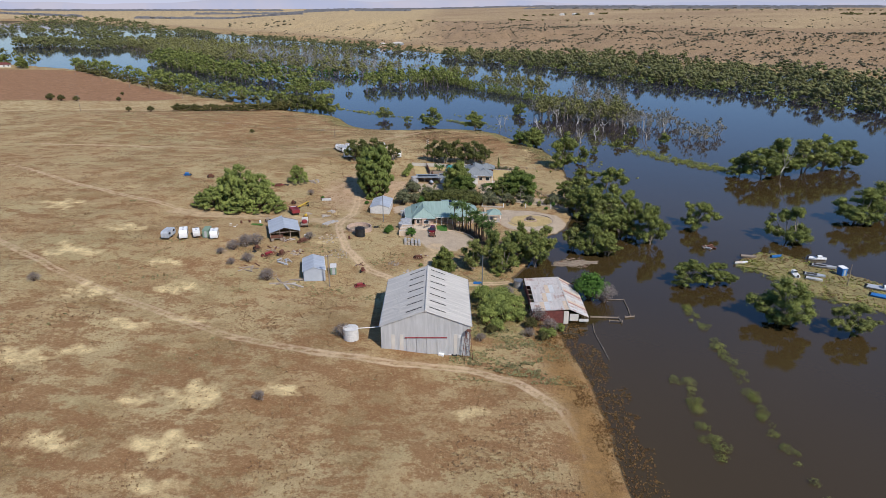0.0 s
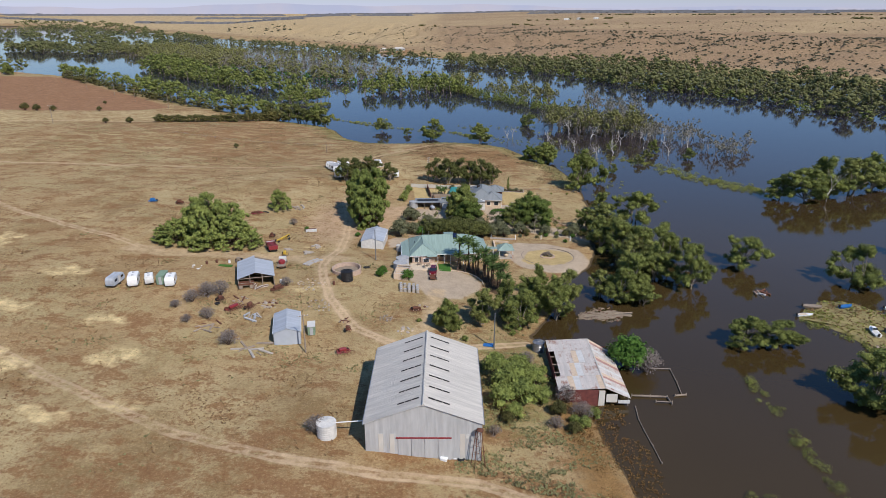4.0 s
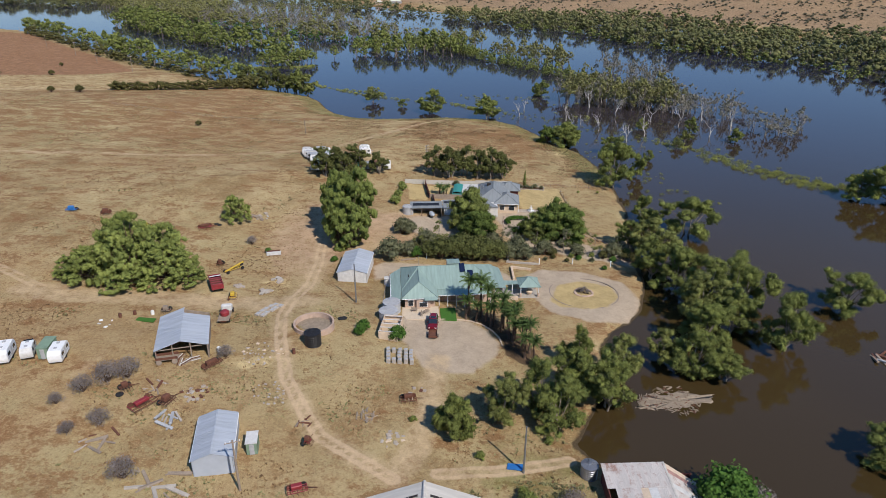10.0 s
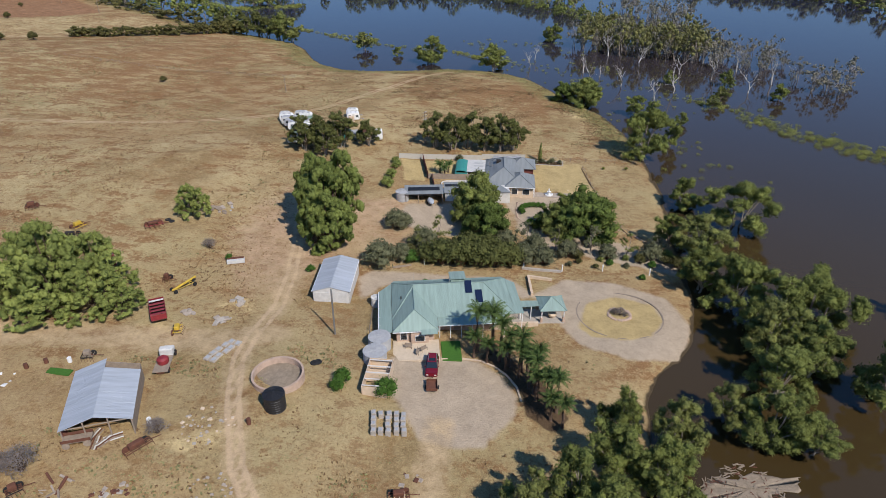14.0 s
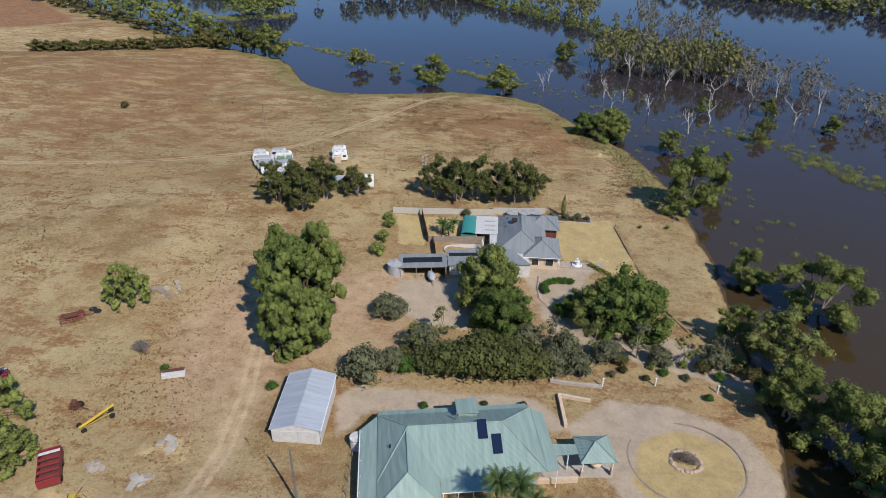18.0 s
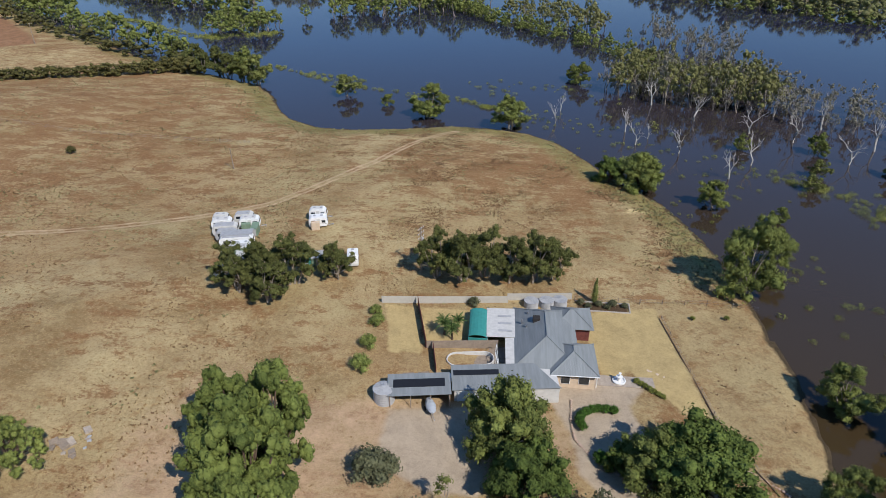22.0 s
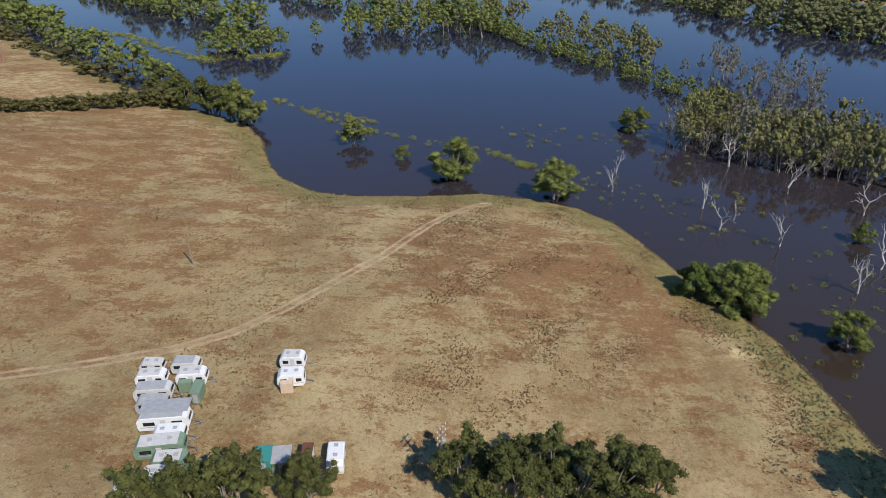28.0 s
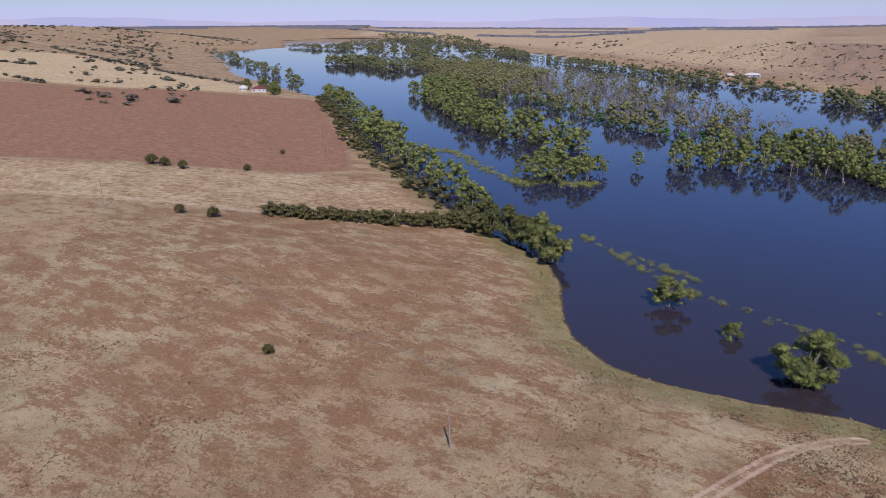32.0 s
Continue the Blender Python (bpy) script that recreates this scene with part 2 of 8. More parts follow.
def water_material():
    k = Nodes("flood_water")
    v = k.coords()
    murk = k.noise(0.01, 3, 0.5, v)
    water_xyz = k.n("SeparateXYZ")
    k.link(v, water_xyz.inputs[0])
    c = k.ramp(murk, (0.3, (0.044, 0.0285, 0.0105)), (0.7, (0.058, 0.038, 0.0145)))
    # silt brown gives way northward to blue: reflected sky put into the base colour
    far_span = k.math("DIVIDE", k.math("SUBTRACT", k.math("ADD", water_xyz.outputs[1], k.math("MULTIPLY", murk, 120)), 160), 280)
    c = k.mix(k.ramp(far_span, (0.0, 0.0), (1.0, 1.0)), c, (0.021, 0.0225, 0.046))
    rip = k.math("ADD", k.noise(0.9, 3, 0.6, v), k.math("MULTIPLY", k.noise(0.12, 3, 0.6, v), 2.0))
    k.bump(rip, 0.06, 0.15)
    k.p.inputs["IOR"].default_value = 1.41
    return k.done(c, 0.045, 0, 0.5)


M = {
    "ground": ground_material(),
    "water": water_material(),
    "bark": plain("pale_gum_bark", (0.33, 0.27, 0.21), 0.9, vary=0.45, scale=2, relief=0.5),
    "deadwood": plain("grey_dead_wood", (0.50, 0.46, 0.41), 0.9, vary=0.4, scale=2, relief=0.5),
    "greytwig": plain("grey_twigs", (0.33, 0.295, 0.25), 0.9, vary=0.4, scale=2, relief=0.3),
    "brownbark": plain("brown_bark", (0.14, 0.09, 0.06), 0.95, vary=0.4, scale=2, relief=0.6),
    "gum": foliage("gum_leaves", (0.096, 0.117, 0.032), (0.269, 0.296, 0.077)),
    "gumdark": foliage("dark_gum_leaves", (0.060, 0.069, 0.022), (0.164, 0.170, 0.050)),
    "olivedark": foliage("dark_olive_leaves", (0.066, 0.074, 0.023), (0.186, 0.193, 0.057)),
    "willow": foliage("weeping_leaves", (0.090, 0.121, 0.029), (0.238, 0.276, 0.070)),
    "olive": foliage("olive_gum_leaves", (0.115, 0.128, 0.037), (0.294, 0.306, 0.088)),
    "lush": foliage("lush_leaves", (0.062, 0.090, 0.021), (0.173, 0.221, 0.050)),
    "pepper": foliage("pepper_tree_leaves", (0.138, 0.172, 0.044), (0.352, 0.392, 0.104)),
    "grey": foliage("grey_shrub_leaves", (0.103, 0.108, 0.057), (0.230, 0.230, 0.121)),
    "bush": foliage("bright_bush_leaves", (0.049, 0.105, 0.017), (0.126, 0.238, 0.042)),
    "palm": foliage("palm_leaves", (0.053, 0.095, 0.026), (0.158, 0.220, 0.063)),
    "thorn": foliage("bare_thorn_twigs", (0.20, 0.165, 0.145), (0.34, 0.285, 0.25)),
    "wattle": foliage("dark_scrub_leaves", (0.073, 0.073, 0.026), (0.164, 0.146, 0.047)),
    "saltbush": foliage("saltbush_leaves", (0.075, 0.069, 0.040), (0.163, 0.150, 0.094)),
    "woods": foliage("flooded_wood_leaves", (0.135, 0.138, 0.051), (0.346, 0.331, 0.112), (0.196, 0.186, 0.078)),
    "greywood": foliage("thin_grey_wood_leaves", (0.138, 0.131, 0.088), (0.300, 0.281, 0.188), (0.237, 0.213, 0.163)),
    "bankgum": foliage("dull_green_gum_leaves", (0.107, 0.120, 0.045), (0.273, 0.281, 0.095), (0.170, 0.158, 0.075)),
    # mallee leaves lightened to grey, distance haze mixed into their colour
    "mallee": foliage("haze_grey_mallee", (0.15, 0.145, 0.14), (0.22, 0.21, 0.20), (0.19, 0.18, 0.175)),
    "lignum": foliage("reed_leaves", (0.180, 0.200, 0.048), (0.370, 0.380, 0.095)),
    "straw": foliage("straw_tuft", (0.22, 0.13, 0.06), (0.44, 0.30, 0.15), (0.25, 0.15, 0.07)),
    "redtuft": foliage("red_dead_weed", (0.17, 0.098, 0.050), (0.32, 0.20, 0.108), (0.21, 0.122, 0.064)),
    "reedbrown": foliage("brown_reed", (0.16, 0.085, 0.03), (0.34, 0.21, 0.08), (0.2, 0.1, 0.04)),
    "greentuft": foliage("green_tuft", (0.20, 0.19, 0.085), (0.33, 0.305, 0.14)),
    "zinc": corrugated("galvanised_sheet", (0.585, 0.54, 0.47), 0.0, 0.75, 0.0, "Y", 4.0),
    "zincblue": corrugated("blue_grey_sheet", (0.44, 0.468, 0.505), 0.0, 0.6, 0.05, "Y", 4.0),
    "wallzinc": corrugated("wall_sheet", (0.52, 0.515, 0.50), 0.0, 0.6, 0.1, "X", 4.0),
    "rustroof": corrugated("rusting_sheet", (0.62, 0.56, 0.50), 0.17, 0.75, 0.05, "X", 4.0),
    "redsheet": plain("faded_red_sheet", (0.40, 0.22, 0.18), 0.8, vary=0.3),
    "rustred": plain("rust_red_sheet", (0.17, 0.05, 0.04), 0.8, vary=0.5),
    "greenroof": corrugated("green_roof_sheet", (0.285, 0.375, 0.325), 0.0, 0.5, 0.05, "X", 3.0),
    "slateroof": corrugated("grey_roof_sheet", (0.25, 0.265, 0.265), 0.0, 0.6, 0.05, "X", 3.0),
    "white": plain("white_paint", (0.78, 0.77, 0.74), 0.5, vary=0.12),
    "offwhite": plain("weathered_white", (0.60, 0.58, 0.54), 0.6, vary=0.22),
    "greyroof": plain("weathered_grey", (0.40, 0.40, 0.40), 0.65, vary=0.25),
    "cream": plain("cream_render", (0.62, 0.48, 0.34), 0.85, vary=0.2),
    "stone": plain("pink_stone", (0.50, 0.36, 0.27), 0.9, vary=0.3, relief=0.4),
    "concrete": plain("concrete", (0.42, 0.37, 0.31), 0.9, vary=0.25, relief=0.3),
    "paving": plain("cream_paving", (0.58, 0.47, 0.34), 0.85, vary=0.15),
    "dark": plain("dark_interior", (0.03, 0.025, 0.022), 0.9),
    "glass": plain("window_glass", (0.02, 0.025, 0.03), 0.08, vary=0.1, spec=0.8, relief=0.0),
    "black": plain("black_plastic", (0.018, 0.018, 0.02), 0.45, vary=0.3),
    "rubber": plain("tyre_rubber", (0.02, 0.02, 0.02), 0.85),
    "steel": plain("bare_steel", (0.35, 0.35, 0.36), 0.4, 0.7),
    "timber": plain("grey_timber", (0.30, 0.235, 0.175), 0.9, vary=0.35, relief=0.4),
    "redpaint": plain("faded_red_paint", (0.26, 0.03, 0.035), 0.5, vary=0.35),
    "carred": plain("dark_red_car_paint", (0.20, 0.012, 0.022), 0.2, 0.2, vary=0.05, spec=0.7),
    "rust": plain("rusted_iron", (0.15, 0.06, 0.035), 0.9, vary=0.5, relief=0.4),
    "yellow": plain("worn_yellow_paint", (0.55, 0.36, 0.04), 0.6, vary=0.3),
    "bluepaint": plain("blue_plastic", (0.03, 0.16, 0.42), 0.5),
    "teal": plain("teal_sheet", (0.05, 0.26, 0.23), 0.55, vary=0.2),
    "greenbox": plain("faded_green_paint", (0.20, 0.28, 0.19), 0.6, vary=0.3),
    "turf": plain("green_turf", (0.05, 0.14, 0.015), 0.95, vary=0.3, scale=5),
    "panel": plain("solar_panel", (0.012, 0.018, 0.045), 0.12, vary=0.1, spec=0.7, relief=0),
    "sand": plain("bare_sand", (0.55, 0.42, 0.28), 0.95, vary=0.15),
    "fence": plain("cream_fence_sheet", (0.47, 0.44, 0.38), 0.7, vary=0.15),
    "islegrass": plain("spit_grass", (0.30, 0.245, 0.095), 0.95, vary=0.6, scale=0.35, relief=0.6),
    "debris": plain("flood_debris", (0.30, 0.235, 0.165), 0.95, vary=0.45, scale=1.5, relief=0.7),
    "rubble": plain("rubble", (0.42, 0.35, 0.28), 0.95, vary=0.4, relief=0.5),
}


# ---------------------------------------------------------------- the lie of the land
# Two banks of the flooded river: the farm's shore and the foot of the bluffs over the water.
SHORE = [(34, -420), (32, -160), (30, -90), (29, -55), (30, -41), (29, -25), (27, -12), (26, 5), (24, 16), (19, 25), (23, 33), (26, 42), (28, 52),
         (31.5, 58.5), (35.5, 61.5), (39, 66), (43, 78), (46, 100), (50, 124), (51, 144), (51, 162), (50, 173), (47, 187), (42, 196), (37, 205), (34, 215), (28, 229), (20, 238), (8, 243),
         (-4, 245), (-20, 242), (-34, 241), (-46, 243), (-57, 252), (-63, 263), (-68, 277), (-77, 291), (-97, 306), (-114, 317), (-144, 340)]
SHORE += [(-165, 361), (-196, 385), (-232, 417), (-258, 446), (-335, 522), (-423, 609), (-507, 656), (-703, 773), (-981, 1012), (-1297, 1255),
          (-1382, 1446), (-1340, 1560), (-1450, 1700), (-1600, 1850), (-1850, 2150), (-2000, 2500)]
BLUFF = [(-1800, 2620), (-1350, 2400), (-950, 1950), (-760, 1720), (-465, 1400), (-250, 1130), (-110, 960), (60, 800), (230, 660), (400, 490),
         (560, 320), (750, 120), (1000, -200), (1100, -420)]

KNOLLS = [(-48, 36, 42, 24, 2.6), (-22, 48, 14, 14, 0.8), (-6, 98, 46, 36, -1.25), (-24, 196, 34, 30, 1.6), (-20, -16, 16, 16, 1.2), (-150, 240, 60, 50, 2.5), (-55, 225, 30, 30, 1.0)]  # x, y, reach, reach, rise


def seg_dist(x, y, pts):
    best = np.full(x.shape, 1e9)
    for (ax, ay), (bx, by) in zip(pts[:-1], pts[1:]):
        dx, dy = bx - ax, by - ay
        u = np.clip(((x - ax) * dx + (y - ay) * dy) / (dx * dx + dy * dy), 0, 1)
        best = np.minimum(best, np.hypot(x - ax - u * dx, y - ay - u * dy))
    return best


def inside(x, y, poly):
    c = np.zeros(x.shape, bool)
    for (ax, ay), (bx, by) in zip(poly, poly[1:] + poly[:1]):
        if ay != by:
            c ^= ((ay > y) != (by > y)) & (x < (bx - ax) * (y - ay) / (by - ay) + ax)
    return c


def smooth(a, b, v):
    u = np.clip((v - a) / (b - a), 0, 1)
    return u * u * (3 - 2 * u)


def wobble(x, y, size, seed):
    """Soft rolling noise between about -1 and 1."""
    r = np.random.RandomState(seed)
    out = np.zeros(np.shape(x))
    for n in range(7):
        a, f, ph = r.uniform(0, 6.28), (1 + 0.5 * n) / size * 6.28, r.uniform(0, 6.28)
        out = out + np.sin((x * math.cos(a) + y * math.sin(a)) * f + ph) / (1 + 0.4 * n)
    return out / 2.6


def height(x, y):
    x, y = np.asarray(x, float), np.asarray(y, float)
    wet = inside(x, y, SHORE + BLUFF)
    ds, db = seg_dist(x, y, SHORE), seg_dist(x, y, BLUFF)
    d = np.minimum(ds, 120)
    near = 0.9 * (1 - np.exp(-ds / 4)) + 0.02 * d + 0.00038 * d * d + 0.03 * np.clip(ds - 120, 0, 200)
    for cx, cy, rx, ry, dz in KNOLLS:
        near = near + dz * np.exp(-(((x - cx) / rx) ** 2) - ((y - cy) / ry) ** 2) * smooth(2, 14, ds)
    west = smooth(-450, -1300, x) * smooth(2150, 1350, y)
    near = near + west * (40 * smooth(20, 620, ds) + 4 * smooth(500, 900, ds)) + (1 - west) * 6 * smooth(300, 900, ds)
    r = np.hypot(x, y)
    plain = 0.0155 * np.clip(r - 2900, 0, None)
    near = near + plain * smooth(0, 300, ds)
    near = near + wobble(x, y, 420, 3) * 4 * west * smooth(60, 300, ds)
    high = smooth(-1000, -560, x)
    bl = 4 * smooth(0, 40, db) + high * (25 * smooth(30, 380, db) + 14 * smooth(300, 1200, db) * smooth(-300, 500, x) + 0.0042 * np.clip(db - 380, 0, None)) + (1 - high) * (4 * smooth(40, 400, db) + plain)
    bl = bl + high * smooth(30, 160, db) * smooth(700, 250, db) * (2.5 * wobble(x, y, 260, 5) + 1.2 * wobble(x, y, 90, 6) - 6.0 * smooth(0.3, 0.0, np.abs(wobble(x, y, 230, 15))))
    z = np.where(ds < db, near, bl)
    return np.where(wet, -np.minimum(np.minimum(ds, db) * 0.25, 2.5), z)


def lie(x, y):
    """Height of the ground, or of the water over it, at one place."""
    return max(0.0, float(height(np.array([x]), np.array([y]))[0]))


def grid_lines(lo, hi, step, end0, end1, grow):
    mid = list(np.arange(lo, hi + 0.01, step))
    for sign, end in ((1, end1), (-1, end0)):
        s, v, out = step, (mid[-1] if sign > 0 else mid[0]), []
        while (v < end) if sign > 0 else (v > end):
            s *= grow
            v += sign * s
            out.append(v)
        mid = mid + out if sign > 0 else out[::-1] + mid
    return np.array(mid)


def mesh_from(name, verts, faces, material, smooth_faces=False):
    """A mesh from arrays of vertices and of equal-sized faces."""
    verts, faces = np.asarray(verts, np.float32), np.asarray(faces, np.int32)
    me = bpy.data.meshes.new(name)
    n, k = faces.shape
    me.vertices.add(len(verts))
    me.vertices.foreach_set("co", verts.ravel())
    me.loops.add(n * k)
    me.loops.foreach_set("vertex_index", faces.ravel())
    me.polygons.add(n)
    me.polygons.foreach_set("loop_start", np.arange(0, n * k, k, dtype=np.int32))
    me.update(calc_edges=True)
    if smooth_faces:
        me.polygons.foreach_set("use_smooth", np.ones(n, bool))
    else:
        me.polygons.foreach_set("use_smooth", np.zeros(n, bool))
    me.materials.append(material)
    return me


# wheel tracks and roads: points of the middle line, width, two ruts or one worn strip, how worn
TRACKS = [
    ([(-250, 105), (-160, 55), (-119, 27), (-93.7, 9.7), (-66.7, -5), (-44.4, -15.7), (-24.6, -21.5)], 2.6, True, 0.52),
    ([(-24.6, -21.5), (-8.7, -23.7), (5.6, -23.8), (15.1, -27.7), (22.3, -36.4), (24.5, -46), (24.4, -56), (25, -120)], 2.6, True, 0.72),
    ([(-8, 15), (-12.4, 17.8), (-19.2, 22.1), (-22.6, 27), (-26.8, 34), (-30.5, 45), (-32.6, 54.3), (-32.4, 61), (-30.7, 70.8), (-30.8, 80.8), (-32, 92), (-34, 105)], 3.2, True, 0.85),
    ([(-30, 62), (-38, 58.6), (-44.6, 58.8), (-52, 58.2), (-60, 58), (-72, 57), (-83, 58)], 6.5, False, 0.6),
    ([(-81, 59.3), (-91.3, 64.8), (-101.7, 69.2), (-130, 84), (-170, 110)], 2.4, True, 0.6),
    ([(-50, 57), (-53.5, 48), (-57.2, 38.6), (-58.9, 31.6), (-56, 19.5)], 2.6, False, 0.36),
    ([(-2, 237), (-6.5, 233.5), (-11.2, 228.4), (-15.2, 221.8), (-18.6, 214.5), (-21.4, 208), (-24.5, 201.9), (-30.4, 192.9), (-36.9, 184), (-43.2, 176.6), (-51.5, 171.0), (-63.2, 165.9), (-76.5, 161.2), (-95.2, 156), (-130, 150), (-180, 150)], 1.5, True, 0.62),
    ([(-420, 150), (-330, 205), (-269, 242), (-230, 260), (-205, 270), (-172, 281)], 4.0, False, 0.6),
    ([(-1519, 900), (-1206, 831), (-935, 752), (-758, 710), (-567, 660), (-500, 630)], 9.0, False, 0.9),
    ([(-2.7, 44), (-3.0, 38), (-3.6, 30), (-5, 22), (-8, 15)], 4.4, False, 0.6),
    ([(17, 21), (8, 18), (-2, 16.5)], 2.0, True, 0.8),
]
YARDS = [  # gravel
    [(-10.4, 58.5), (-10.8, 51), (-7.5, 46), (-5.2, 41), (-1.2, 40), (3.3, 40.5), (8, 47), (8.6, 51), (6.6, 55.5), (3, 58.6), (-2.6, 59.4)],
    [(-17, 74), (-13.5, 79.5), (-2, 80.5), (9, 80), (12, 77), (20, 84), (30, 83), (38, 78), (40, 70), (36, 61), (27, 60.5), (20, 64), (18, 68), (13, 80), (10, 84), (-2, 84.5), (-16, 84.5), (-18.5, 82)],
    [(10, 119), (13, 111), (13, 104), (18, 97), (28, 92), (38, 88), (44, 86), (45, 91), (36, 97), (24, 108), (22, 116), (25, 120), (22, 122), (14, 121)],
    [(-12, 114), (-13, 104), (-6, 100), (0, 100), (2, 106), (4, 115)],
]
LAWNS = [
    [(18.6, 138), (19.5, 121), (24, 124), (28, 118), (33.6, 110), (33, 124), (32.2, 141), (24, 140)],
    [(-14.5, 138), (-9.2, 138), (-8, 126), (-13, 126)], [(-8.6, 138), (0.4, 138), (1.2, 130), (-7.4, 129)],
    [(20.6, 69), (23, 76), (29, 78.5), (34.5, 76), (35.5, 71), (32, 66.5), (27, 65.5), (22.5, 66.5)],
]
MULCH = [[(3.5, 59.5), (7.5, 56), (9.5, 51.5), (9.6, 47), (13, 44), (15.5, 47), (13, 54), (8.5, 60), (5, 62.5)], [(18.8, 139.8), (27.4, 139.4), (27.8, 141.8), (18.8, 142.1)]]
PLOUGHED = [[(-900, 400), (-691, 462), (-574, 498), (-495, 556), (-414, 582), (-396, 576), (-340, 512), (-300, 468), (-250, 420), (-216, 380), (-201, 360), (-212, 345), (-265, 312), (-332, 275), (-420, 225), (-900, 60)]]
PALE = [[(-44, -36, 5), (-41, -39, 4), (-42.5, -50.7, 5), (-51.6, -40.3, 3), (-28, -34.7, 3.5), (-68.4, -25, 3), (-65, -14, 4.5), (6.3, -38.4, 3), (-61.9, 5, 5), (-59.8, -52.7, 5), (-40, -60, 5)],
        [(-76, -30, 6), (-80, 0, 6), (-96, 22, 7), (-84, -50, 6), (-90, 40, 5), (-70, 18, 4), (-110, 0, 8), (-55, -10, 3.5), (39, 181, 3.0), (-33, 38, 4), (-38, 70, 3.5), (-120, 60, 8), (-47, 61, 4)]]


def poly_mask(x, y, poly, soft):
    d = seg_dist(x, y, poly + poly[:1])
    return np.clip(0.5 + np.where(inside(x, y, poly), d, -d) / soft, 0, 1)


def build_ground():
    xs = grid_lines(-100, 62, 0.9, -4300, 4300, 1.05)
    ys = grid_lines(-70, 262, 0.9, -430, 4700, 1.038)
    X, Y = np.meshgrid(xs, ys)
    x, y = X.ravel(), Y.ravel()
    z = height(x, y)
    dry = z > 0.05
    near = (x > -420) & (x < 90) & (y > -200) & (y < 460)
    z = z + np.where(dry & near, 0.10 * wobble(x, y, 14, 8) + 0.16 * wobble(x, y, 45, 9), 0)
    masks = {n: np.zeros(len(x)) for n in ("track", "yard", "lawn", "mulch", "plough", "pale", "reed", "mud", "green", "scrub", "bluff", "bare")}
    masks["rut"] = np.ones(len(x))
    ix = np.where(near | ((x > -1600) & (x < -420) & (y > 560) & (y < 960)))[0]
    px, py = x[ix], y[ix]
    masks["worn"] = np.zeros(len(x))
    for pts, width, ruts, worn in TRACKS:
        d = seg_dist(px, py, pts)
        m = np.exp(-((d / width * 1.3) ** 4)) * 0.6 * worn if ruts else np.exp(-((d / width * 1.6) ** 4)) * worn
        if ruts:
            masks["rut"][ix] = np.minimum(masks["rut"][ix], np.clip(d, 0, 5) / 5)
            masks["worn"][ix] = np.maximum(masks["worn"][ix], worn * (d < 3))
        masks["track"][ix] = np.maximum(masks["track"][ix], m)
    for name, polys, soft in (("yard", YARDS, 2.0), ("lawn", LAWNS, 2.2), ("mulch", MULCH, 1.2)):
        for poly in polys:
            masks[name][ix] = np.maximum(masks[name][ix], poly_mask(px, py, poly, soft))
    for some in PALE:
        for cx, cy, r in some:
            masks["pale"][ix] = np.maximum(masks["pale"][ix], 0.66 * np.exp(-(((px - cx + 0.5 * r * wobble(px, py, 11, 71)) ** 2 / 1.5 + 1.9 * (py - cy + 0.5 * r * wobble(px, py, 9, 72)) ** 2) / (r * r)) ** 1.4) * (1 + 0.35 * wobble(px, py, 5, 73)))
    for poly in PLOUGHED:
        masks["plough"] = np.maximum(masks["plough"], poly_mask(x, y, poly, 12))
    masks["pale"] = np.maximum(masks["pale"], 0.55 * poly_mask(x, y, [(-900, 480), (-700, 480), (-574, 508), (-500, 570), (-470, 600), (-560, 655), (-758, 708), (-900, 740), (-1100, 760), (-1100, 600)], 15))
    masks["pale"] = np.maximum(masks["pale"], 0.4 * poly_mask(x, y, [(-203, 350), (-265, 310), (-332, 272), (-420, 222), (-330, 205), (-200, 262), (-160, 292), (-125, 318), (-170, 350)], 15))
    masks["rusty"] = 0.8 * smooth(-40, -75, x) * smooth(150, 210, y) * smooth(-230, -150, x) + 1.2 * np.exp(-(((x - 12) / 34) ** 2 + ((y - 205) / 26) ** 2) ** 2) + 0.15 * smooth(-60, -100, x) + 0.75 * smooth(10, -35, y) 
    ds = seg_dist(x, y, SHORE)
    wet = z < 0.02
    db = seg_dist(x, y, BLUFF)
    masks["pale"] = np.maximum(masks["pale"], np.where((db < ds) & (z > 0.5), 0.5 * smooth(20, 120, db) * smooth(150, -150, x), 0))
    masks["pale"] = np.maximum(masks["pale"], np.where((db < ds) & (z > 0.5), 0.36 * smooth(380, 520, db) * (1 + 0.3 * wobble(x, y, 700, 81)), 0))
    masks["bluff"] = np.where((db < ds) & (z > 0.5), 0.75 * smooth(20, 90, db), 0)
    masks["mud"] = np.where(wet, 1.0, np.clip(0.75 - z * 2.0, 0, 1))
    masks["reed"][ix] = 0.75 * np.exp(-(((ds[ix] - 4) / 5) ** 2)) * ((py < 5) & (px > 5))
    masks["green"] = np.where(wet, 0, 0.6 * np.exp(-((ds - 4) / 7) ** 2) * (near & (y > 150)))
    yardish = np.exp(-(((px + 28) / 38) ** 2 + ((py - 42) / 44) ** 2) ** 2)
    masks["scrub"][ix] = 0.38 * yardish
    worn = np.exp(-(((px + 34) / 13) ** 2 + ((py - 96) / 26) ** 2) ** 2) + np.exp(-(((px + 2) / 22) ** 2 + ((py - 110) / 7) ** 2) ** 2) + 0.8 * np.exp(-(((px + 14) / 10) ** 2 + ((py - 100) / 16) ** 2) ** 2)
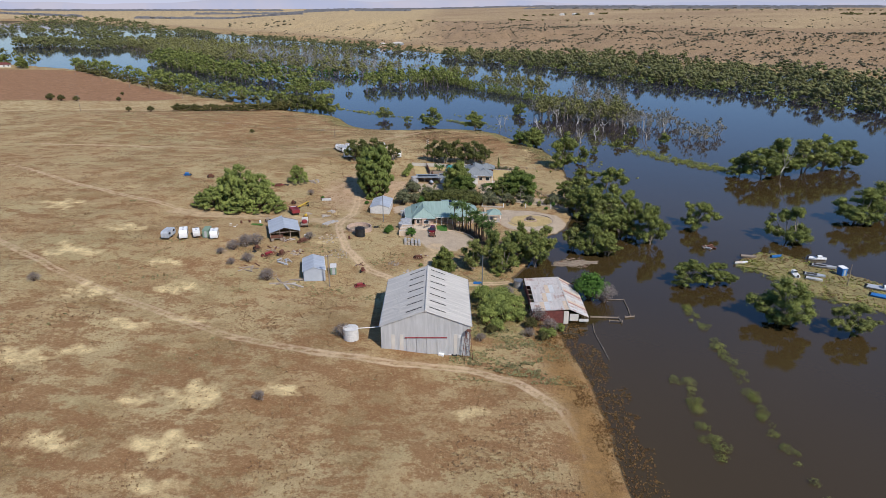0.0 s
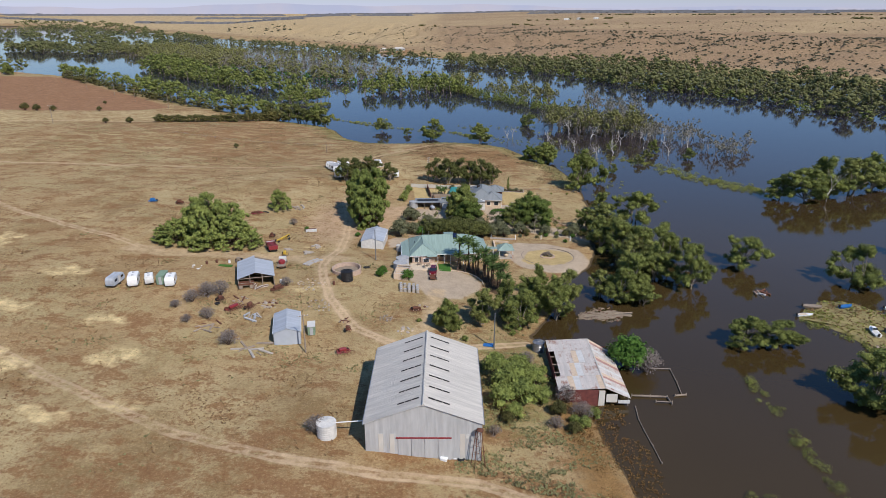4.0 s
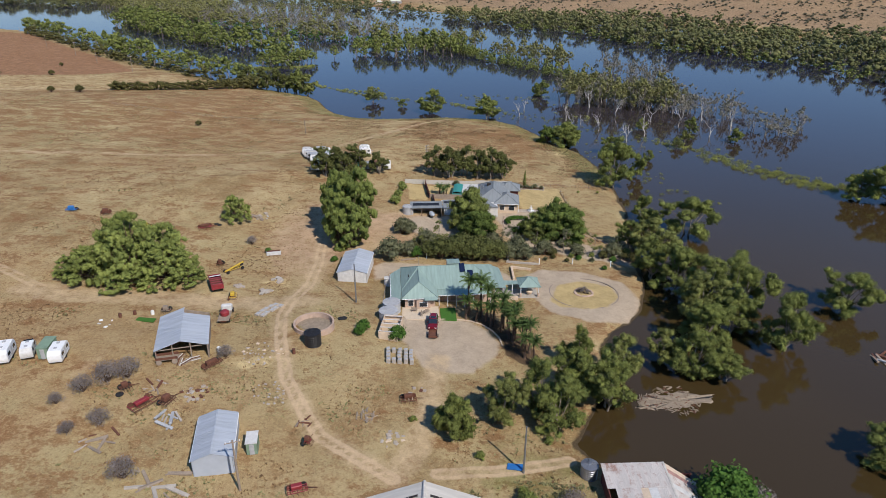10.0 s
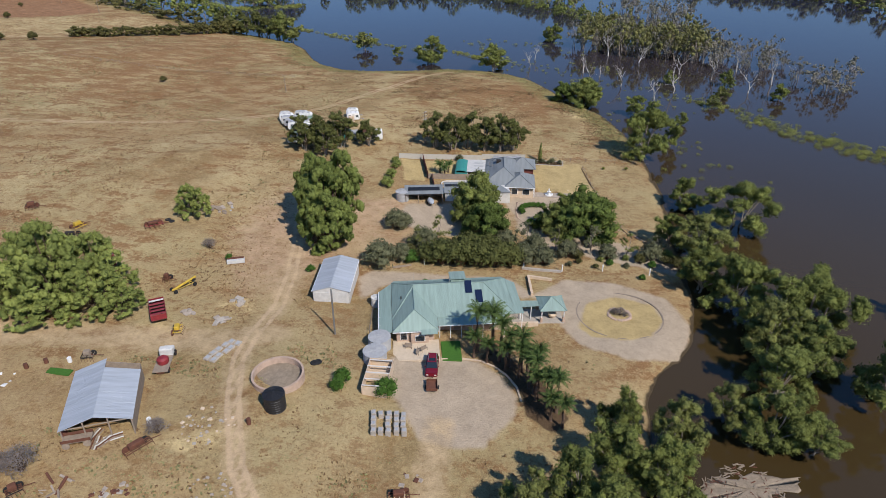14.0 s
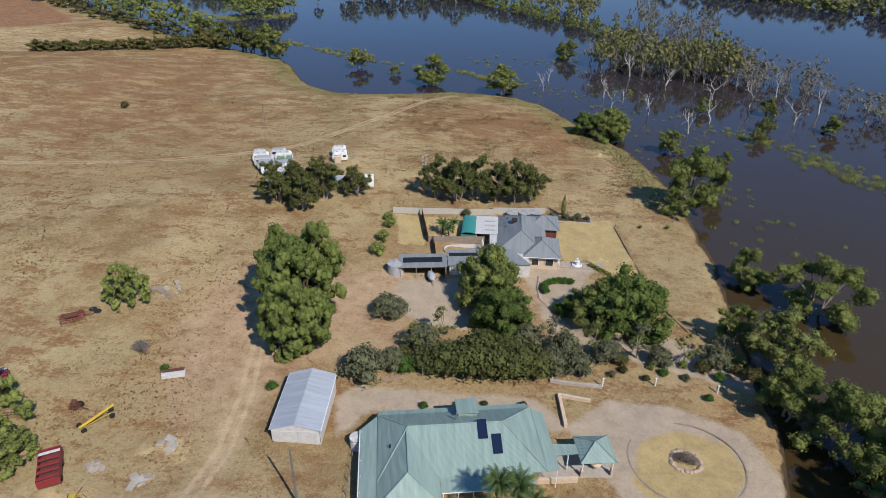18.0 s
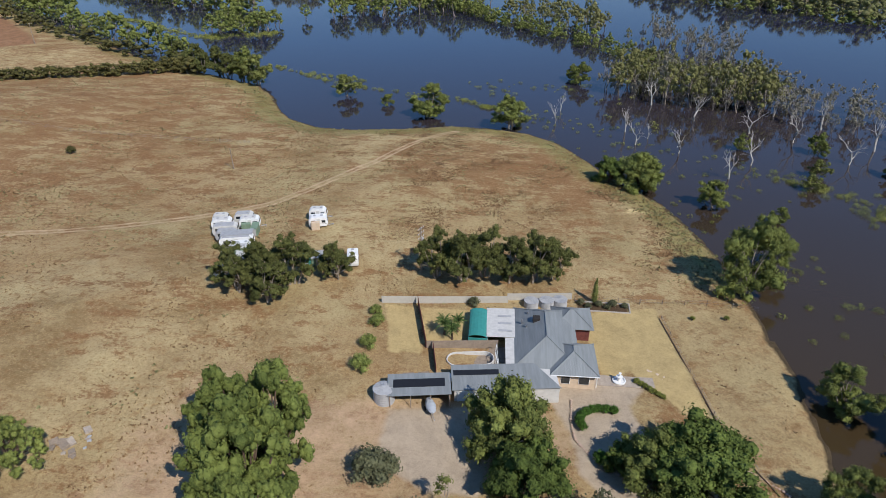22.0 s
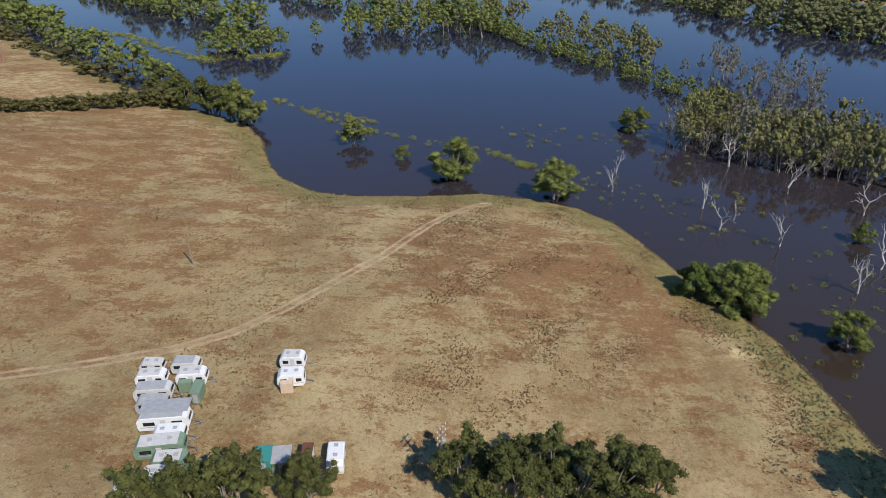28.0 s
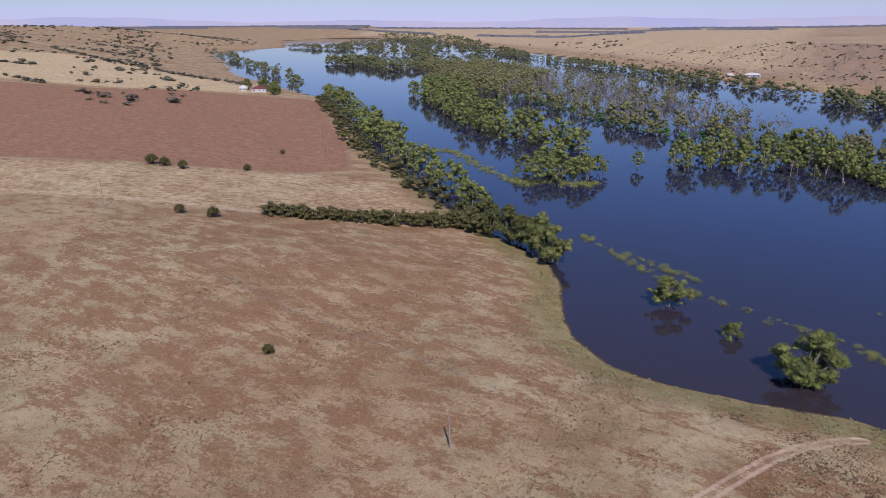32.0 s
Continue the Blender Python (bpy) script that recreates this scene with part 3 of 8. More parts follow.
    masks["scrub"][ix] += 0.42 * np.exp(-(((px - 18) / 9) ** 2 + ((py - 58) / 7) ** 2) ** 2) + 0.5 * poly_mask(px, py, [(34.5, 110), (45, 96), (47, 104), (49, 125), (49, 140), (33, 141)], 2.0)
    masks["bare"][ix] = 0.6 * np.minimum(1, worn)
    masks["green"][ix] += (0.5 + 0.3 * wobble(px, py, 6, 91)) * np.exp(-(((px - 12) / 14) ** 2 + ((py - 6) / 22) ** 2) ** 2) + 0.35 * np.clip(wobble(px, py, 9, 92), 0, 1) * np.exp(-(((px + 10) / 14) ** 2 + ((py - 34) / 16) ** 2) ** 2)
    nx, ny = len(xs), len(ys)
    i = (np.arange(ny - 1)[:, None] * nx + np.arange(nx - 1)[None, :]).ravel()
    me = mesh_from("ground", np.stack([x, y, z], 1), np.stack([i, i + 1, i + 1 + nx, i + nx], 1), M["ground"], True)
    for n, v in masks.items():
        me.attributes.new(n, "FLOAT", "POINT").data.foreach_set("value", v.astype(np.float32))
    return tagged(new("ground", me), "dry straw and red-brown grassland falling to a flooded river", "ground", kind="structure")


ground = build_ground()
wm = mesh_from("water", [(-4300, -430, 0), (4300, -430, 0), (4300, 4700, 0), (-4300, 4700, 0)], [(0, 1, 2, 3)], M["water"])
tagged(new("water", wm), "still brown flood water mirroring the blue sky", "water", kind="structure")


def build_backdrop():
    """Far ranges along the edge of the plain."""
    k = Nodes("far_range_haze_glow")
    # distance haze is painted in: lavender emission over a black base, unlit
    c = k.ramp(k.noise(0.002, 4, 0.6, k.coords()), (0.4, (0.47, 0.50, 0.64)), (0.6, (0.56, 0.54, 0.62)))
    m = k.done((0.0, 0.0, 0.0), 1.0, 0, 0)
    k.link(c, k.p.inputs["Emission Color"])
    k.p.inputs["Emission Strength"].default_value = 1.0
    vs, fs = [], []
    n = 160
    for i in range(n + 1):
        a = radians(-75 + 150 * i / n)
        r = 4650
        top = 84 + 10 * math.sin(i * 0.11) + 9 * math.sin(i * 0.31 + 1) + 3 * math.sin(i * 1.1)
        vs += [(r * math.sin(a), r * math.cos(a), -20), (r * math.sin(a), r * math.cos(a), top)]
        if i < n:
            fs.append((2 * i, 2 * i + 2, 2 * i + 3, 2 * i + 1))
    tagged(new("backdrop", mesh_from("backdrop", vs, fs, m, True)), "low ranges far beyond the plain, glowing with painted lavender haze", "hills", kind="structure")


build_backdrop()


# ---------------------------------------------------------------- plants
def part(name, me, parent, label="", material=None):
    """Links a mesh, or a bmesh, as one part of a thing."""
    if isinstance(me, bmesh.types.BMesh):
        bm, me = me, bpy.data.meshes.new(name)
        bm.normal_update()
        bm.to_mesh(me)
        bm.free()
        me.materials.append(material)
    ob = new(name, me)
    ob.parent = parent
    if label:
        ob["label"] = label
    return ob


def thing(name, label, category, group="", kind=""):
    return tagged(new(name), label, category, group, kind)


def rnd_dirs(r, n, up=0.0):
    d = r.normal(size=(n, 3))
    d /= np.linalg.norm(d, axis=1)[:, None]
    d[:, 2] += up
    return d / np.linalg.norm(d, axis=1)[:, None]


def leaf_cards(r, centers, radii, per, size, flat=0.75, droop=0.0):
    """Diamond leaf sprays over the outside of round clumps: vertices and faces."""
    out = []
    for c, rad in zip(centers, radii):
        n = max(4, int(per * rad * rad))
        d = rnd_dirs(r, n, 0.3)
        p = c + d * rad * (r.uniform(0.6, 1.2, (n, 1)) + 0.25 * (r.rand(n, 1) < 0.15)) * np.array([1, 1, flat])
        up = d + 0.8 * rnd_dirs(r, n, 0.25)
        up /= np.linalg.norm(up, axis=1)[:, None]
        a = rnd_dirs(r, n)
        a[:, 2] -= droop
        a -= up * np.sum(a * up, axis=1)[:, None]
        a /= np.linalg.norm(a, axis=1)[:, None] + 1e-6
        b = np.cross(up, a)
        s = size * r.uniform(0.55, 1.3, (n, 1))
        out.append(np.stack([p - a * s, p + b * s * 0.6, p + a * s, p - b * s * 0.6], 1))
    v = np.concatenate(out).reshape(-1, 3)
    return v, np.arange(len(v)).reshape(-1, 4)


ICO = {}


def cores(centers, radii, k, flat=0.75, r=None, fine=1):
    """Rough inner bodies that close the clumps."""
    if fine not in ICO:
        bm = bmesh.new()
        bmesh.ops.create_icosphere(bm, subdivisions=fine + 1, radius=1)
        ICO[fine] = (np.array([v.co[:] for v in bm.verts]), np.array([[v.index for v in f.verts] for f in bm.faces]))
        bm.free()
    ball, tris = ICO[fine]
    vs, fs, n = [], [], 0
    for c, rad in zip(centers, radii):
        bend = 1 + (r.uniform(-0.3, 0.25, (len(ball), 1)) if r is not None else 0)
        vs.append(c + ball * bend * rad * k * np.array([1, 1, flat]))
        fs.append(tris + n)
        n += len(ball)
    return np.concatenate(vs), np.concatenate(fs)


def tube(points, radii, sides=6):
    """A tapered limb along points: vertices and faces (quads)."""
    pts = [Vector(p) for p in points]
    vs, fs = [], []
    for i, p in enumerate(pts):
        d = (pts[min(i + 1, len(pts) - 1)] - pts[max(i - 1, 0)]).normalized()
        q = d.to_track_quat("Z", "Y")
        for s in range(sides):
            a = 2 * math.pi * s / sides
            vs.append(p + q @ Vector((math.cos(a), math.sin(a), 0)) * radii[i])
    for i in range(len(pts) - 1):
        for s in range(sides):
            t = (s + 1) % sides
            fs.append((i * sides + s, i * sides + t, (i + 1) * sides + t, (i + 1) * sides + s))
    return np.array([v[:] for v in vs]), np.array(fs)


def joined(pieces):
    vs, fs, n = [], [], 0
    for v, f in pieces:
        vs.append(v)
        fs.append(f + n)
        n += len(v)
    return np.concatenate(vs), np.concatenate(fs)


def crown_mesh(name, r, centers, radii, per, size, material, flat=0.75, droop=0.0, core=0.72):
    v, f = leaf_cards(r, centers, radii, per, size, flat, droop)
    if core:
        cv, cf = cores(centers, radii, core, flat, r)
        f3 = np.concatenate([f[:, [0, 1, 2]], f[:, [0, 2, 3]], cf + len(v)])
        v, f = np.concatenate([v, cv]), f3
    return mesh_from(name, v, f, material, True)


def make_tree(name, seed, H, W, mat, bark, label, limbs=11, tufts_=7, bare=0.22, per=150, size=0.16, flat=0.8, droop=0.5, core=0.72, trunks=1, lean=0.1, dome=0.5, low=0.35, fill=0.082, gather=0.19):
    """A tree: bent trunks, limbs that part into boughs, each bough ending in a round clump of leaves."""
    r = np.random.RandomState(seed)
    root = thing(name, label, "tree")
    wood, cs, rs = [], [], []
    fork = [Vector((r.uniform(-lean, lean) * H * 0.3 + (i - (trunks - 1) / 2) * 0.14 * W, r.uniform(-lean, lean) * H * 0.3, H * bare * r.uniform(0.8, 1.15))) for i in range(trunks)]
    base = max(0.12, H * 0.022)
    for i, fk in enumerate(fork):
        b = Vector(((i - (trunks - 1) / 2) * 0.06 * W, 0, -0.6))
        wood.append(tube([b, b.lerp(fk, 0.5) + Vector((r.uniform(-0.2, 0.2), r.uniform(-0.2, 0.2), 0)), fk], [base * 1.25, base, base * 0.75], 7))
    for i in range(limbs):
        a = 2.4 * i + r.uniform(-0.4, 0.4)
        u = math.sqrt((i + 0.3) / limbs) * r.uniform(0.85, 1.08)
        top = H * (1 - dome * u * u) * r.uniform(0.9, 1.04)
        z = H * bare + (top - H * bare) * (r.uniform(low, 1.0) if i % 3 else 1.0) - fill * W
        reach = max(0.05, u * (W * 0.5 - fill * W))
        tip = Vector((math.cos(a) * reach, math.sin(a) * reach, max(z, H * bare)))
        fk = min(fork, key=lambda p: (p.xy - tip.xy).length)
        knee = fk.lerp(tip, 0.5) + Vector((r.uniform(-0.3, 0.3), r.uniform(-0.3, 0.3), 0.03 * H))
        wood.append(tube([fk, knee, tip], [base * 0.6, base * 0.42, base * 0.2], 5))
        for j in range(tufts_):
            off = rnd_dirs(r, 1, 0.1)[0] * W * gather * r.uniform(0.45, 1.15) * np.array([1, 1, 0.7]) * (j > 0)
            c = np.array(tip[:]) + off
            cr = W * fill * r.uniform(0.6, 1.3)
            c[2] = max(c[2], H * bare * 0.75 + cr * 0.4)
            cs.append(c)
            rs.append(cr)
            if j:
                wood.append(tube([tip, c], [base * 0.2, base * 0.07], 4))
    part("trunk", mesh_from("trunk", *joined(wood), M[bark], True), root)
    part("crown", crown_mesh("crown", r, cs, rs, per, size, M[mat], flat, droop, core), root)
    return root


def make_dead(name, seed, H, label):
    r = np.random.RandomState(seed)
    root = thing(name, label, "tree")
    wood = []

    def grow(p, d, length, rad, depth):
        q = p + d * length * 0.5 + Vector(r.uniform(-0.08, 0.08, 3) * length)
        e = p + d * length + Vector(r.uniform(-0.1, 0.1, 3) * length)
        wood.append(tube([p, q, e], [rad, rad * 0.75, rad * 0.5], 5))
        if depth:
            for _ in range(3 if depth > 1 else 2):
                nd = (d + Vector(rnd_dirs(r, 1, 0.15)[0]) * 0.85).normalized()
                grow(e if r.rand() < 0.6 else q, nd, length * r.uniform(0.55, 0.8), rad * 0.5, depth - 1)

    grow(Vector((0, 0, -0.8)), Vector((r.uniform(-0.15, 0.15), r.uniform(-0.15, 0.15), 1)).normalized(), H * 0.42, H * 0.034, 3)
    part("trunk", mesh_from("trunk", *joined(wood), M["deadwood"], True), root)
    return root


def make_bush(name, seed, H, W, mat, label, clumps=12, per=70, size=0.2, core=0.75):
    r = np.random.RandomState(seed)
    root = thing(name, label, "shrub")
    cs, rs, wood = [], [], []
    for i in range(clumps):
        a, u = 2.4 * i, math.sqrt((i + 0.5) / clumps)
        cr = W * 0.2 * r.uniform(0.7, 1.2)
        c = Vector((math.cos(a) * u * W * 0.34, math.sin(a) * u * W * 0.34, max(cr * 0.6, H * (1 - 0.45 * u * u) - cr * 0.75 * r.uniform(0.8, 1.3))))
        cs.append(np.array(c[:]))
        rs.append(cr)
        wood.append(tube([(0, 0, -0.2), c * 0.5, c], [0.09, 0.06, 0.03], 4))
    part("stem", mesh_from("stem", *joined(wood), M["brownbark"]), root)
    part("crown", crown_mesh("crown", r, cs, rs, per, size, M[mat], 0.85, 0, core), root)
    return root


def make_palm(name, seed, H, label, fronds=24, reach=1.75):
    r = np.random.RandomState(seed)
    root = thing(name, label, "palm")
    pts = [(0.15 * math.sin(i * 1.3) * i / 4, 0.1 * i / 4, H * i / 5 - 0.3 * (i == 0)) for i in range(6)]
    part("trunk", mesh_from("trunk", *tube(pts, [0.28, 0.21, 0.19, 0.18, 0.18, 0.24], 8), M["brownbark"], True), root)
    top = Vector(pts[-1])
    for i in range(fronds):
        a, el = 2.4 * i, 1.3 - 1.45 * (i / fronds) + r.uniform(-0.1, 0.1)
        out, side = Vector((math.cos(a), math.sin(a), 0)), Vector((-math.sin(a), math.cos(a), 0))
        length, prev, vs = reach * r.uniform(0.85, 1.1), top.copy(), []
        rows = 9
        for s in range(rows):
            tt = (s + 1) / rows
            ang = el - 1.05 * tt * tt
            p = prev + (out * math.cos(ang) + Vector((0, 0, math.sin(ang)))) * length / rows
            w = 0.26 * math.sin(math.pi * min(1, 0.1 + 0.85 * tt)) + 0.04
            for sg in (-1, 1):
                for k in (0, 0.5):
                    q = prev.lerp(p, k)
                    tip = q + side * sg * w + out * 0.3 - Vector((0, 0, 0.16))
                    vs += [q[:], (q + (p - prev) * 0.42)[:], (tip + (p - prev) * 0.2)[:], tip[:]]
            prev = p
        v = np.array(vs)
        part("frond", mesh_from("frond", v, np.arange(len(v)).reshape(-1, 4), M["palm"]), root)
    return root


def put(proto, x, y, scale=1.0, turn=None, z=None, tall=1.0, label=""):
    """Stands a copy of a made thing on the ground (the made one itself the first time)."""
    r = random.Random(int(x * 131 + y * 977))
    m = pose(x, y, lie(x, y) if z is None else z, 0, 0, r.uniform(0, 360) if turn is None else turn) @ Matrix.Diagonal((scale, scale, scale * tall, 1))
    if "used" in proto:
        ob = copy_thing(proto, m @ Matrix.Diagonal((*(1 / v for v in proto.scale), 1)))
    else:
        ob, proto["used"] = proto, 1
        ob.matrix_basis = m
    if label:
        ob["label"] = label
    return ob


GUMS = [make_tree("gum_tree", 11 + i, 10, 10, mat, "bark", "billowing green river red gum standing in flood water", limbs=n, bare=b, trunks=t, low=0.12, fill=0.088, dome=0.45)
        for i, (mat, n, b, t) in enumerate((("gum", 14, 0.12, 2), ("gum", 13, 0.1, 1), ("gum", 15, 0.1, 3), ("olive", 13, 0.14, 2)))]
SPREAD = [make_tree("gum_tree", 21 + i, 10, 14, "gum", "bark", "flat-topped river red gum with pale forked trunk in flood water", limbs=13, bare=0.16, trunks=2, low=0.12, dome=0.4, fill=0.075, gather=0.15) for i in range(2)]
ROUND = [make_tree("shade_tree", 31 + i, 8, 10, mat, "brownbark", "dense dark green rounded garden tree", limbs=30, bare=0.1, per=115, droop=0.2, dome=0.5, low=0.2, fill=0.082, gather=0.13) for i, mat in enumerate(("lush", "gum"))]
DARKGUM = [make_tree("gum_tree", 41 + i, 10, 10, mat, "bark", "dark olive gum with bare lower trunk on dry grass", limbs=17, bare=0.2, trunks=3, fill=0.073, gather=0.15, low=0.25) for i, mat in enumerate(("olivedark", "gumdark"))]
WILLOW = [make_tree("pepper_tree", 51 + i, 13, 9.5, "willow", "brownbark", "tall weeping pepper tree with foliage to the ground", limbs=46, tufts_=8, bare=0.05, per=110, flat=1.35, droop=1.3, dome=0.36, low=0.0, fill=0.06, gather=0.11, core=0.8) for i in range(2)]
BROAD = [make_tree("pepper_tree", 61 + i, 9, 13, "pepper", "brownbark", "broad light green pepper tree spreading low over dry grass", limbs=36, tufts_=7, bare=0.08, per=90, droop=0.8, dome=0.7, low=0.25, fill=0.052, gather=0.105) for i in range(2)]
SPARSE = [make_tree("sapling", 71 + i, 6, 5, "grey" if i else "olive", "bark", "thin open-crowned young gum beside the drive", limbs=6, tufts_=4, bare=0.25, per=130, size=0.12, core=0.45, fill=0.1, gather=0.22) for i in range(2)]
DEAD = [make_dead("dead_tree", 81 + i, 10, "bare grey drowned tree standing in flood water") for i in range(3)]
BUSH = {n: make_bush("shrub", 91 + i, 3, 4, n, lab, core=0.2 if n == "thorn" else 0.66, per=230 if n == "thorn" else 200, size=0.09 if n == "thorn" else 0.14) for i, (n, lab) in enumerate((
    ("bush", "bright green rounded shrub"), ("grey", "grey-green rounded saltbush shrub"), ("thorn", "leafless purple-grey thorn bush"),
    ("gumdark", "dark green dense hedge shrub"), ("wattle", "dark olive wattle shrub"), ("pepper", "mid-green dense shrub beside a shed"), ("lignum", "yellow-green lignum clump in shallow water")))}
PALMS = [make_palm("palm_tree", 3 + i, h * 0.95, "feathery green palm with slim brown trunk") for i, h in enumerate((6.0, 4.2, 2.6))]

# trees by kind: x, y, width against the made one, height against it
for kind, rows in (
    (GUMS, [(51, 148, 1.25, 1.55), (61, 158, 0.6, 0.85), (-11.5, 254.5, 1.25, 1.1), (-42, 279, 0.9, 0.8), (14.5, 242.5, 1.25, 1.0), (-26, 268, 0.45, 0.4), (53, 117, 0.85, 0.75), (48, 92, 1.13, 1.1), (45, 82, 0.91, 0.95), (49, 76, 1.04, 1.15),
            (53, 70, 1, 1.1), (50, 63, 1.04, 1.1), (54.5, 58.5, 0.96, 0.95), (47, 53, 0.96, 1), (42, 44, 0.87, 0.9), (38, 47.5, 0.65, 0.7), (47, 42.5, 0.78, 0.6), (62, 52, 0.91, 1.25), (22, 44, 0.61, 0.9), (29, 41.5, 0.74, 0.95),
            (25, 34, 0.87, 1), (20, 36.5, 0.83, 0.9), (14, 31.5, 0.83, 0.95), (8, 28.5, 0.74, 0.85), (16.5, 28.5, 0.83, 0.9), (44, 98.5, 0.7, 0.75), (44, 304, 0.6, 0.6), (-78, 294, 1.2, 1.15), (-84.5, 300, 1.1, 1.2)]),
    (SPREAD, [(62, 108.5, 1.05, 1.05), (61.5, 72, 0.95, 1.1), (82, 68, 0.9, 0.9), (106, 56, 1.0, 1.05)]),
    (GUMS, [(64, 22.5, 0.9, 0.65), (71, 22, 0.85, 0.6), (78, 1, 1.4, 1.1), (91, -5, 0.95, 0.75), (124, 138, 1.1, 0.9), (131, 134, 1.5, 1.3), (142, 141, 1.7, 1.5), (153, 143, 1.7, 1.5), (165, 150, 1.6, 1.4), (175, 152, 1.5, 1.3), (137, 74, 1.6, 1.2), (149, 80, 1.7, 1.3)]),
    (ROUND, [(5.8, 99.5, 1.05, 1.1), (4.2, 107.5, 1.15, 1.4), (27, 102, 1.4, 1.35), (22.5, 103, 1.0, 1.0), (18.6, 105, 0.5, 0.5), (43, 197, 1.2, 1.2), (36.5, 199.5, 0.85, 0.9), (0.3, 25, 0.62, 0.85)]),
    ([DARKGUM[1]], [(-97, 308, 1.2, 1.2), (-86, 300.5, 1.1, 1.1), (-118, 321, 1.1, 1.1), (-108, 312, 1.2, 1.2), (-92, 303, 1.0, 1.0), (-103, 306, 0.9, 0.9)]),
    (DARKGUM, [(-6, 148, 0.85, 0.95), (-1.5, 147, 0.9, 1.05), (3, 149, 0.9, 1.0), (7.5, 148, 0.9, 1.0), (12, 148.5, 0.95, 1.05), (15.5, 149.5, 0.8, 0.85), (-40, 139, 0.85, 0.9), (-36, 140.5, 0.9, 0.95), (-31, 142, 0.95, 1.0), (-24, 145, 0.7, 0.75), (-34, 136.5, 0.8, 0.8)]),
    (WILLOW, [(-24.8, 90.5, 0.95, 0.95), (-26.2, 95.5, 1.25, 1.25), (-29, 101, 1.05, 1.15), (-24.5, 101.5, 1.05, 1.2), (-27.6, 91.5, 0.8, 0.85)]),
    (BROAD, [(-66, 66.5, 1.2, 1.6), (-73.5, 64.5, 0.9, 0.85), (-58.8, 65.5, 0.9, 0.95), (-70, 70.5, 1.0, 1.3), (-61, 71, 1.0, 1.2), (-54.5, 66, 0.6, 0.5), (-78, 64.5, 0.55, 0.5), (-65, 61.5, 0.8, 0.6), (-55.3, 100, 0.6, 0.78)]),
    (SPARSE, [(-4, 97, 1.0, 1.0), (14, 96, 1.2, 1.2), (20, 95, 1.0, 1.0), (27, 94, 1.15, 1.15), (34, 93, 0.9, 0.9), (40, 94, 0.9, 0.9), (-8, 93, 0.9, 0.9)]),
    (DEAD, [(140, 135, 1.3, 1.4), (112, 244, 1.0, 1.1)]),
):
    for n, (x, y, w, h) in enumerate(rows):
        put(kind[n % len(kind)], x, y, w, tall=h / w)
for n, (x, y, s, t) in enumerate([(2.2, 61.8, 1.25, 0), (4.6, 61.4, 1.3, 0), (5.6, 59.6, 1.2, 0), (1.6, 60.2, 1.0, 1), (6.4, 57.2, 1.05, 1), (8.8, 57.4, 1.1, 0), (9.4, 55.2, 1.1, 1), (10.8, 54.6, 1.0, 0), (10.2, 52.4, 1.0, 0), (12.4, 51.0, 1.05, 1), (13.0, 48.6, 1.0, 0), (3.6, 59.0, 0.9, 1), (7.0, 58.4, 1.0, 0), (8.2, 55.8, 0.95, 0), (9.6, 53.6, 0.9, 0), (10.4, 51.0, 1.1, 1), (11.6, 49.4, 0.9, 0),
                                 (12.0, 47.0, 0.95, 1), (13.4, 45.6, 1.0, 1), (9.0, 59.0, 0.8, 1), (-4.4, 131, 1.05, 2), (-2.4, 132, 0.95, 2), (-3.2, 129.8, 0.9, 2)]):
    put(PALMS[t], x + (0.9 if y < 100 else 0.0), y - (0.5 if y < 100 else 0.0), s * (1.08 if y < 100 else 0.95))
